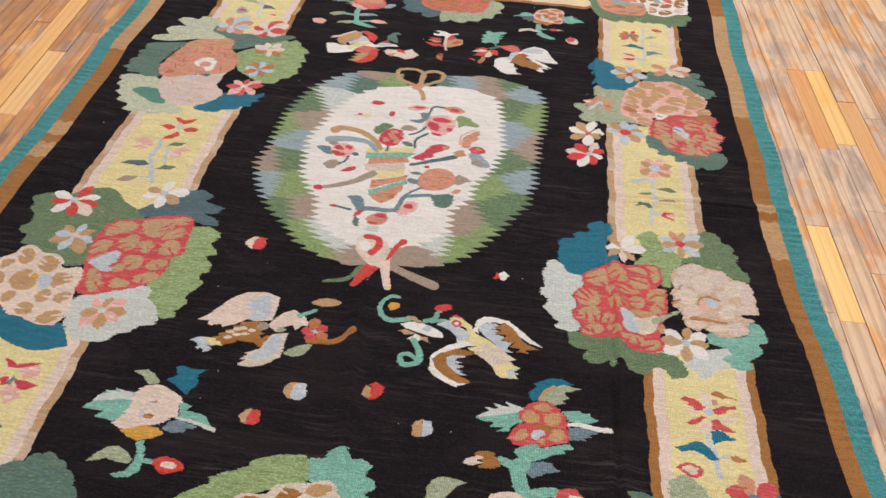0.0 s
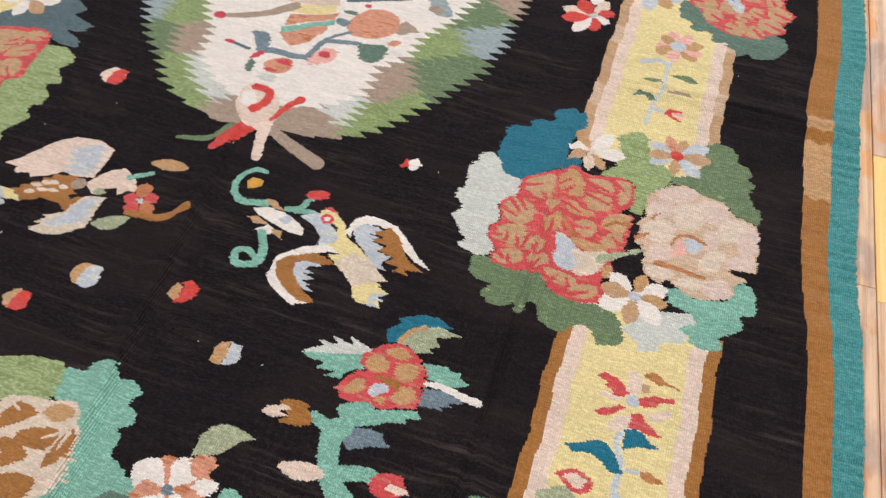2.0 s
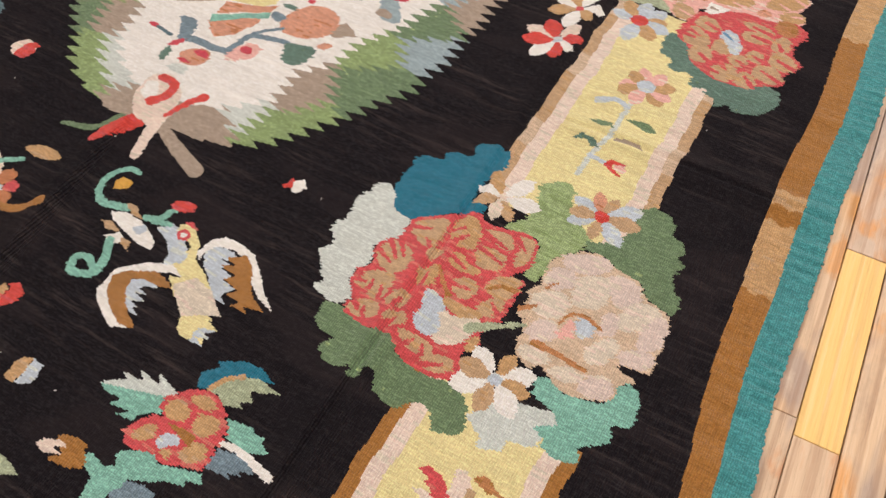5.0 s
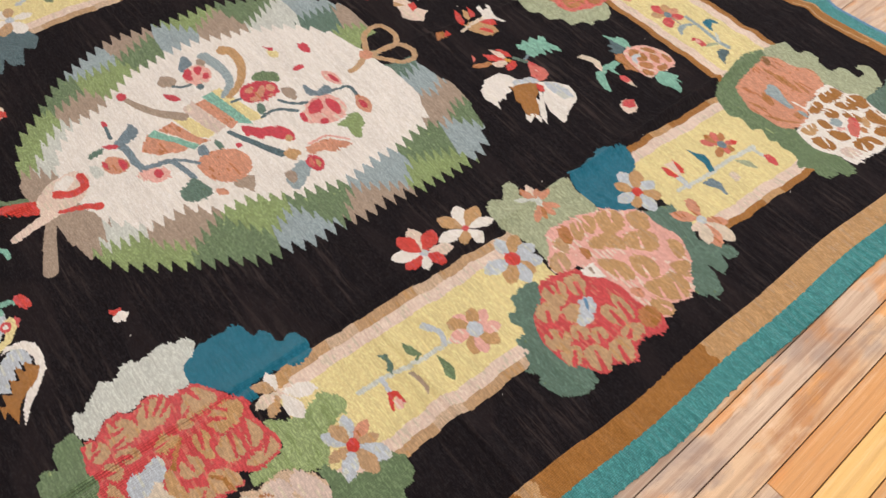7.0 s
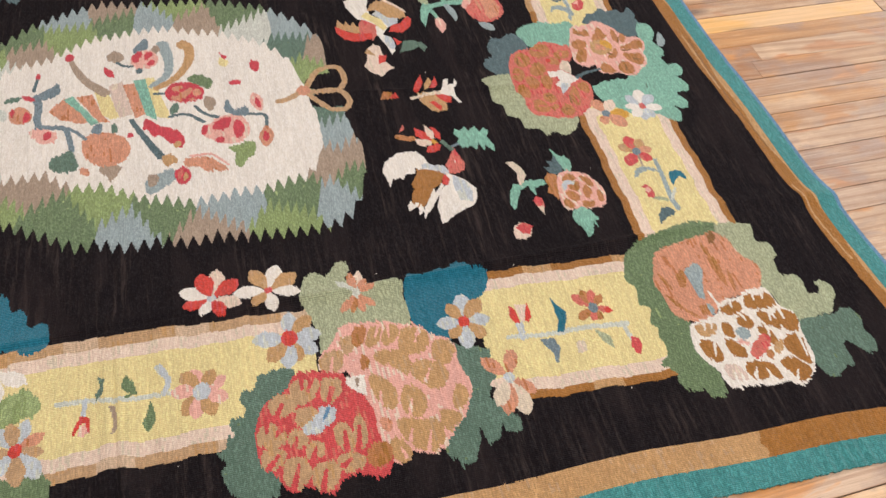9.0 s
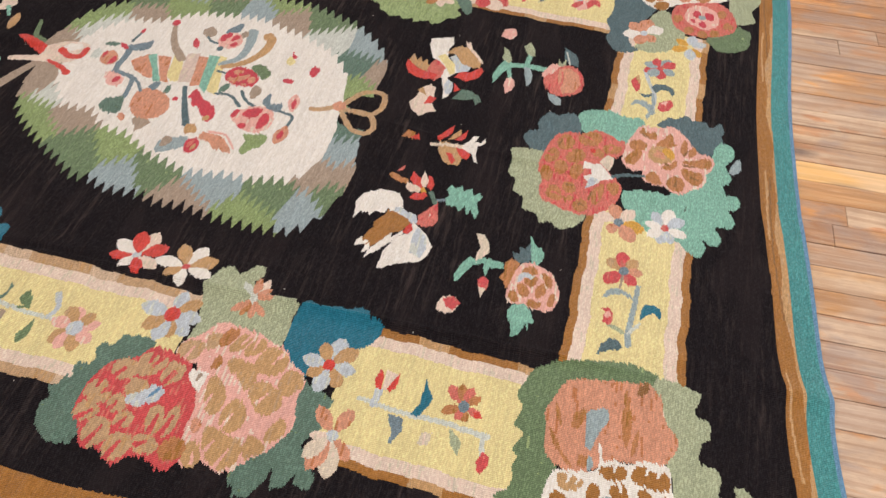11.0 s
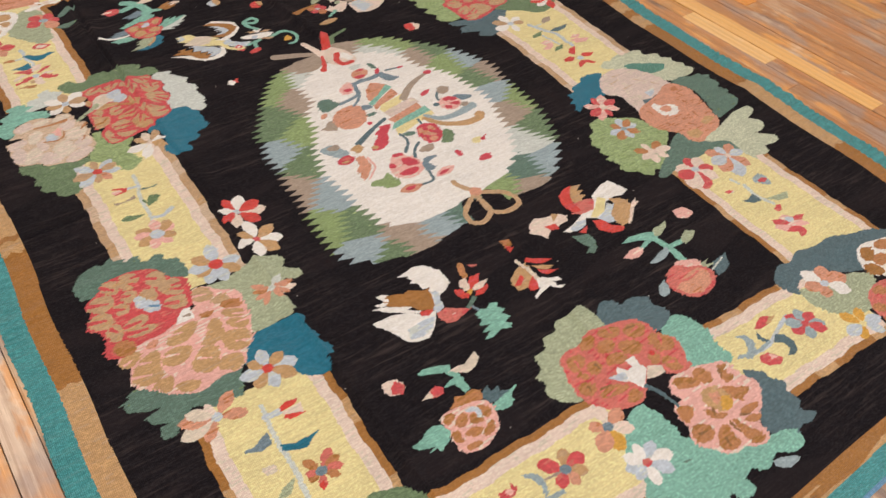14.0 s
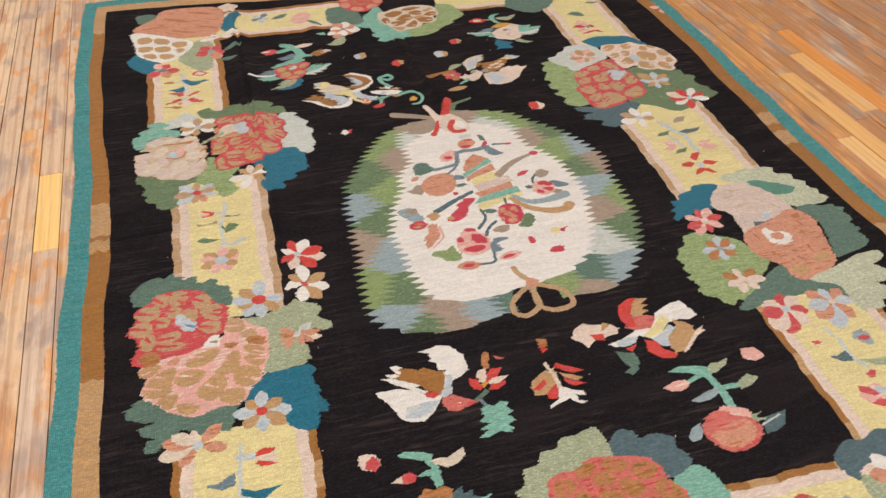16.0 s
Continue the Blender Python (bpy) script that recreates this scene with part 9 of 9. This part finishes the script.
fill("tan", 0.327, -0.684, 0.340, -0.670, 0.360, -0.669, 0.369, -0.690, 0.351, -0.700, 0.337, -0.696)
fill("tan", 0.353, -0.655, 0.369, -0.646, 0.393, -0.648, 0.396, -0.661, 0.374, -0.666, 0.359, -0.664)
fill("tan", 0.375, -0.682, 0.385, -0.668, 0.409, -0.666, 0.418, -0.679, 0.405, -0.697, 0.386, -0.699)
fill("tan", 0.315, -0.742, 0.320, -0.724, 0.337, -0.715, 0.345, -0.733, 0.328, -0.748)
fill("tan", 0.388, -0.727, 0.400, -0.707, 0.419, -0.705, 0.428, -0.719, 0.414, -0.735, 0.394, -0.737)
fill("tan", 0.367, -0.742, 0.375, -0.734, 0.386, -0.740, 0.379, -0.750)
whole()
shape("sky", 0.349, -0.734, 0.356, -0.717, 0.373, -0.712, 0.384, -0.723, 0.373, -0.730, 0.364, -0.741)
shape("brown", 0.349, -0.705, 0.377, -0.700, 0.398, -0.703, 0.396, -0.719, 0.373, -0.712)
ground("brown", 0.231, -0.801, 0.239, -0.790, 0.257, -0.784, 0.276, -0.789, 0.287, -0.804, 0.286, -0.817, 0.271, -0.826, 0.239, -0.830, 0.253, -0.812)
shape("blush", 0.206, -0.820, 0.216, -0.809, 0.240, -0.800, 0.254, -0.802, 0.234, -0.814, 0.252, -0.815, 0.232, -0.825)
ground("blush", 0.267, -0.889, 0.280, -0.878, 0.309, -0.869, 0.335, -0.873, 0.340, -0.886, 0.326, -0.896, 0.301, -0.901, 0.285, -0.898)
ground("rose", 0.407, -0.861, 0.418, -0.848, 0.442, -0.842, 0.456, -0.847, 0.458, -0.860, 0.466, -0.861, 0.458, -0.872, 0.442, -0.883, 0.421, -0.886, 0.407, -0.874)
shape("blush", 0.430, -0.870, 0.438, -0.861, 0.461, -0.861, 0.471, -0.867, 0.450, -0.873)
shape("sage", 0.148, -0.909, 0.147, -0.890, 0.159, -0.873, 0.182, -0.862, 0.202, -0.858, 0.221, -0.865, 0.201, -0.875, 0.192, -0.890, 0.178, -0.905, 0.156, -0.915)
ground("coral", 0.142, -0.923, 0.162, -0.910, 0.182, -0.910, 0.187, -0.921, 0.182, -0.937, 0.162, -0.949)
ground("ivory", 0.164, -0.952, 0.184, -0.940, 0.207, -0.945, 0.207, -0.958, 0.180, -0.972)
shape("mint", 0.211, -0.969, 0.213, -0.947, 0.230, -0.943, 0.250, -0.955)

motif("flower_spray", "blush rose with mint and petrol leaves")
shape("sage", -0.560, -0.699, -0.528, -0.691, -0.507, -0.700, -0.488, -0.716, -0.493, -0.725, -0.512, -0.730, -0.529, -0.711)
shape("petrol", -0.475, -0.711, -0.456, -0.695, -0.468, -0.673, -0.453, -0.668, -0.424, -0.674, -0.395, -0.670, -0.412, -0.688, -0.402, -0.710, -0.412, -0.727, -0.419, -0.744, -0.439, -0.731)
shape("mint", -0.631, -0.810, -0.612, -0.791, -0.598, -0.764, -0.571, -0.752, -0.530, -0.756, -0.520, -0.789, -0.512, -0.817, -0.549, -0.832, -0.596, -0.827, -0.577, -0.812)
shape("mist", -0.612, -0.791, -0.607, -0.773, -0.584, -0.766, -0.600, -0.759, -0.562, -0.758, -0.578, -0.750, -0.533, -0.757, -0.528, -0.778, -0.554, -0.776)
shape("mint", -0.427, -0.763, -0.404, -0.768, -0.396, -0.773, -0.405, -0.783, -0.368, -0.787, -0.357, -0.793, -0.337, -0.816, -0.375, -0.813, -0.412, -0.804)
shape("dusk", -0.442, -0.835, -0.431, -0.816, -0.408, -0.808, -0.367, -0.819, -0.376, -0.827, -0.389, -0.826, -0.392, -0.835, -0.415, -0.842)
stroke("mist", 0.006, 0.01, -0.416, -0.805, -0.376, -0.810, -0.331, -0.821)
shape("mint", -0.482, -0.875, -0.467, -0.866, -0.455, -0.891, -0.449, -0.910, -0.451, -0.937, -0.465, -0.952, -0.496, -0.958, -0.505, -0.951, -0.479, -0.941, -0.470, -0.920, -0.469, -0.900)
shape("sage", -0.567, -0.932, -0.552, -0.912, -0.535, -0.894, -0.516, -0.888, -0.491, -0.897, -0.472, -0.914, -0.480, -0.924, -0.498, -0.924, -0.531, -0.919, -0.545, -0.927)
stroke("mint", 0.01, 0.01, -0.455, -0.913, -0.424, -0.913)
ground("blush", -0.551, -0.837, -0.537, -0.818, -0.526, -0.797, -0.532, -0.768, -0.527, -0.748, -0.513, -0.735, -0.491, -0.724, -0.461, -0.735, -0.430, -0.748, -0.420, -0.759, -0.426, -0.777, -0.414, -0.799, -0.432, -0.812, -0.446, -0.824, -0.496, -0.840, -0.523, -0.851)
stroke("bone", 0.008, 0.003, -0.514, -0.781, -0.499, -0.763)
stroke("bone", 0.008, 0.003, -0.498, -0.756, -0.471, -0.759)
stroke("bone", 0.008, 0.003, -0.458, -0.776, -0.453, -0.756)
stroke("bone", 0.008, 0.003, -0.501, -0.798, -0.480, -0.786)
stroke("bone", 0.008, 0.003, -0.470, -0.796, -0.447, -0.800)
shape("sky", -0.500, -0.815, -0.503, -0.798, -0.485, -0.805, -0.484, -0.815)
shape("umber", -0.493, -0.810, -0.480, -0.802, -0.466, -0.805, -0.471, -0.815, -0.486, -0.816)
shape("taupe", -0.493, -0.777, -0.474, -0.767, -0.474, -0.776)
shape("gold", -0.526, -0.851, -0.507, -0.844, -0.480, -0.833, -0.449, -0.833, -0.431, -0.847, -0.456, -0.862, -0.483, -0.871, -0.505, -0.865)
ground("red", -0.429, -0.917, -0.428, -0.903, -0.407, -0.896, -0.381, -0.900, -0.358, -0.914, -0.372, -0.925, -0.392, -0.936, -0.412, -0.935)
fill("blush", -0.412, -0.914, -0.397, -0.905, -0.376, -0.914, -0.390, -0.924, -0.407, -0.921)
whole()

motif("teal_edge", "teal blue wool selvedge stripe round the rug")
weave(full, (du < np.where(CX > 0, 0.052 - 0.005 * np.clip(-CY * 2, 0, 1), 0.052)) | (dn < 0.052) | (ds < 0.046), "teal")
piece("blue_line", "pale blue wool line along the edge")
weave(full, (dn < 0.009) & (CX > -1.0) & (CX < 0.7), "azure")
whole()

# uneven dyeing: short runs of weft in a neighbouring shade
UNEVEN = {"rose": ("salmon", 0.9), "red": ("rose", 0.75), "salmon": ("rose", 1.0), "beige": ("tan", 1.0), "tan": ("beige", 1.1), "coral": ("clay", 1.2), "pink": ("blush", 0.9),
          "moss": ("leaf", 2.1), "pine": ("moss", 1.9), "leaf": ("grass", 0.6), "bone": ("blush", 0.8), "umber": ("brown", 0.7), "shell": ("bone", 0.9), "blush": ("bone", 0.9), "sky": ("mist", 0.8)}
spun = np.repeat(frizz.normal(0, 1, (ROWS_V // 2 + 1, COLS_U // 9 + 2)), 2, axis=0)[:ROWS_V]
run = np.arange(COLS_U) / 9
spun = spun[:, run.astype(int)] * (1 - run % 1)[None, :] + spun[:, run.astype(int) + 1] * (run % 1)[None, :]
drawn = DYE.copy()
for dye, (other, limit) in UNEVEN.items():
    DYE[(drawn == DYE_ID[dye]) & (spun > limit)] = DYE_ID[other]

# the coloured wool is packed thicker than the field, with a slit along every join
thick = np.pad((DYE != DYE_ID["black"]).astype(float), 1, mode="edge")
GZ = GZ + 0.0005 * (thick[1:, 1:] + thick[:-1, :-1] + thick[1:, :-1] + thick[:-1, 1:]) / 4
joint = (PIECE[1:, 1:] != PIECE[:-1, :-1]) | (PIECE[1:, :-1] != PIECE[:-1, 1:])
GZ[1:-1, 1:-1] = GZ[1:-1, 1:-1] - 0.0003 * joint

# cut the woven cloth into its parts
rug = new("rug")
tagged(rug, "large flat-woven wool rug, flowers on black, on floorboards", "rug")


def cloth(name, cells, parent, label):
    r, c = np.divmod(cells, COLS_U)
    idx = np.stack((r * (COLS_U + 1) + c, r * (COLS_U + 1) + c + 1, (r + 1) * (COLS_U + 1) + c + 1, (r + 1) * (COLS_U + 1) + c), 1)
    used, inv = np.unique(idx, return_inverse=True)
    co = np.stack((GX.ravel()[used], GY.ravel()[used], GZ.ravel()[used]), 1)
    n = len(idx)
    me = bpy.data.meshes.new(name)
    me.vertices.add(len(used))
    me.vertices.foreach_set("co", co.astype(np.float32).ravel())
    me.loops.add(4 * n)
    me.loops.foreach_set("vertex_index", inv.astype(np.int32).ravel())
    me.polygons.add(n)
    me.polygons.foreach_set("loop_start", np.arange(0, 4 * n, 4, dtype=np.int32))
    ids = DYE[r, c]
    kinds = np.unique(ids)
    slot = np.zeros(len(DYES), np.int32)
    for i, k in enumerate(kinds):
        slot[k] = i
        me.materials.append(WOOL[list(DYES)[k]])
    me.polygons.foreach_set("material_index", slot[ids])
    me.update(calc_edges=True)
    ob = new(name, me)
    ob.parent = parent
    return tagged(ob, label) if label else ob


def islands():
    """Number the connected patches of the cloth: runs along each row, joined from row to row."""
    root, owner_of, size, left_ok, row_runs = [], [], [], [], []

    def find(i):
        while root[i] != i:
            root[i] = root[root[i]]
            i = root[i]
        return i

    marks = np.zeros(PIECE.shape, np.int32)
    for r in range(ROWS_V):
        line = PIECE[r]
        cuts = np.flatnonzero(np.diff(line)) + 1
        begin = np.concatenate(([0], cuts))
        end = np.concatenate((cuts, [COLS_U]))
        first = len(root)
        runs = []
        for b, e in zip(begin.tolist(), end.tolist()):
            root.append(len(root))
            owner_of.append(int(line[b]))
            size.append(e - b)
            left_ok.append(b > 0)
            runs.append((b, e, len(root) - 1))
        marks[r] = np.repeat(np.arange(first, len(root)), end - begin)
        if row_runs:
            i = j = 0
            while i < len(row_runs) and j < len(runs):
                b0, e0, k0 = row_runs[i]
                b1, e1, k1 = runs[j]
                if b0 < e1 + 1 and b1 < e0 + 1 and owner_of[k0] == owner_of[k1]:
                    p, q = find(k0), find(k1)
                    if p != q:
                        root[q] = p
                if e0 < e1:
                    i += 1
                else:
                    j += 1
        row_runs = runs
    top_of = np.array([find(i) for i in range(len(root))])
    total = np.bincount(top_of, weights=np.array(size), minlength=len(root))
    best = {}
    for i in np.flatnonzero(total > 0).tolist():
        o = owner_of[i]
        if o not in best or total[i] > total[best[o]]:
            best[o] = i
    goes_to = {}
    for k, t in enumerate(top_of.tolist()):
        if t not in goes_to:
            goes_to[t] = t if total[t] >= 90 else top_of[k - 1 if left_ok[k] else k + 1]

    def settle(t):
        for _ in range(12):
            if goes_to[t] == t:
                return t
            t = int(goes_to[t])
        return best[owner_of[t]]

    target = np.array([settle(t) for t in top_of.tolist()])
    return target[marks], owner_of, best


patch, patch_owner, largest = islands()
flat_patch = patch.ravel()
order = np.argsort(flat_patch, kind="stable")
ids, starts = np.unique(flat_patch[order], return_index=True)
ends = np.append(starts[1:], len(order))
cells_of = {int(i): order[a:b] for i, a, b in zip(ids, starts, ends)}
groups = {}
for i in cells_of:
    groups.setdefault(patch_owner[i], []).append(i)
woven = {}
for i, (name, owner, label) in enumerate(PIECES):
    parent = woven.get(owner, rug) if owner >= 0 else rug
    for k in sorted(groups.get(i, []), key=lambda q: q != largest[i]):
        ob = cloth(name, cells_of[k], parent, label)
        woven.setdefault(i, ob)

# the thickness of the cloth: a rim down to the boards and the underside
rim_u = np.concatenate((np.arange(COLS_U + 1), np.full(ROWS_V, COLS_U), np.arange(COLS_U - 1, -1, -1), np.zeros(ROWS_V - 1, int)))
rim_v = np.concatenate((np.zeros(COLS_U + 1, int), np.arange(1, ROWS_V + 1), np.full(COLS_U, ROWS_V), np.arange(ROWS_V - 1, 0, -1)))
top = [(GX[v, u], GY[v, u], GZ[v, u]) for u, v in zip(rim_u, rim_v)]
low = [(x, y, max(0.0006, z - 0.0045)) for x, y, z in top]
nr = len(top)
me = bpy.data.meshes.new("rug_rim")
me.from_pydata(top + low, [], [(i, nr + i, nr + (i + 1) % nr, (i + 1) % nr) for i in range(nr)])
me.materials.append(WOOL["teal"])
new("rug_rim", me).parent = rug

# bits of white lint on the wool, too small to count
lint = bmesh.new()
fluff = np.random.default_rng(3)
for k in range(70):
    lx, ly = float(fluff.uniform(-1.05, 0.95)), float(fluff.uniform(-1.3, 1.5))
    if DYE[int((ly + 1.478) / 3.2 * ROWS_V), int(np.clip((lx + 1.25) / 2.34, 0, 0.99) * COLS_U)] != DYE_ID["black"]:
        continue
    m = pose(lx, ly, float(lie(np.array(lx), np.array(ly))) + 0.0012, 0, 0, float(fluff.uniform(0, 180)))
    bmesh.ops.create_icosphere(lint, subdivisions=1, radius=1.0, matrix=m @ Matrix.Diagonal((float(fluff.uniform(0.001, 0.0035)), 0.0008, 0.0006, 1)))
tagged(solid("lint", lint, plain("white_lint", (226, 222, 214), 0.95)), "tiny bits of white lint lying on the black wool", "lint", kind="stuff")

# ---- the floor: boards laid along the rug, each one a piece ----
floor = room_part("floor", "old worn pine floorboards with patchy orange varnish", GAP, (-3.6, 3.9, -4.5, 4.5, -0.06, -0.012))
LEANS = math.radians(2.2)
boards = np.random.default_rng(11)
BOARD = 0.0665
# repaired lengths of newer, paler or orange wood: row of boards, from, to, wood
NEW_WOOD = {17: (-0.318, 0.041, YELLOW_PLANK), 19: (0.42, 0.885, AMBER_PLANK), 20: (0.45, 0.89, YELLOW_PLANK), 21: (0.20, 0.70, AMBER_PLANK), -20: (0.22, 0.59, FRESH_PLANK),
            -21: (-0.19, 0.95, FRESH_PLANK), -23: (-0.31, 0.11, FRESH_PLANK), -24: (-0.49, 0.30, AMBER_PLANK), -2: (1.62, 2.30, FRESH_PLANK)}
meshes = {}


def board_mesh(length, mat):
    """A board with eased edges, its origin at its middle."""
    bm = bmesh.new()
    box(bm, -BOARD / 2 + 0.0006, BOARD / 2 - 0.0006, -length / 2 + 0.0006, length / 2 - 0.0006, -0.02, 0.0)
    top_edges = [e for e in bm.edges if all(v.co.z > -0.001 for v in e.verts)]
    bmesh.ops.bevel(bm, geom=top_edges, offset=0.0009, segments=1, affect="EDGES")
    me = bpy.data.meshes.new("plank")
    bm.to_mesh(me)
    bm.free()
    me.materials.append(mat)
    return me


spare = bmesh.new()
for i in range(-61, 64):
    y = -4.9 - float(boards.random()) * 1.2
    new_from, new_to, new_mat = NEW_WOOD.get(i, (99.0, 99.0, PLANK))
    while y < 4.9:
        ln = float(boards.choice((0.62, 0.9, 1.3, 1.7, 2.2, 2.8)))
        mat = FRESH_PLANK if boards.random() < 0.015 else PLANK
        if abs(y - new_from) < 1e-6:
            ln, mat = new_to - new_from, new_mat
        elif y < new_from < y + ln + 0.1:
            ln, mat = new_from - y, PLANK
        first, last = max(y, -4.5), min(y + ln, 4.5)
        if last - first < 0.1:
            y += ln
            continue
        whole_board = last - first
        cxp, cyp = i * BOARD + 0.016, (first + last) / 2
        wx, wy = cxp * math.cos(LEANS) - cyp * math.sin(LEANS), cxp * math.sin(LEANS) + cyp * math.cos(LEANS)
        y += ln
        if abs(y - new_from) < 1e-6:
            y = new_from
        if not -3.72 < wx < 4.0:
            continue
        shown = (-2.5 < wx < -1.15 and -2.2 < wy < 1.6) or (1.0 < wx < 1.9 and -1.8 < wy < 2.6) or (-0.6 < wx <= 1.0 and 1.5 < wy < 2.8)
        m = pose(wx, wy, float(boards.normal(0, 0.0005)), float(boards.normal(0, 0.03)), float(boards.normal(0, 0.3)), math.degrees(LEANS))
        if not shown:
            bmesh.ops.create_cube(spare, size=1, matrix=m @ Matrix.Translation((0, 0, -0.01)) @ Matrix.Diagonal((BOARD - 0.0016, whole_board - 0.0012, 0.02, 1)))
            continue
        key = (round(ln, 3), mat.name)
        if key not in meshes:
            meshes[key] = board_mesh(ln, mat)
        ob = new("plank", meshes[key])
        snug = 0.985 if mat is not PLANK else float(boards.choice((0.95, 0.98, 0.985, 0.99, 0.995, 0.995, 1.0, 1.004)))
        ob.matrix_world = m @ Matrix.Diagonal((snug, 1, 1, 1))
        ob.parent = floor
rest = solid("far_planks", spare, PLANK, floor, "worn pine boards further off and under the rug")
tagged(rest, kind="stuff")
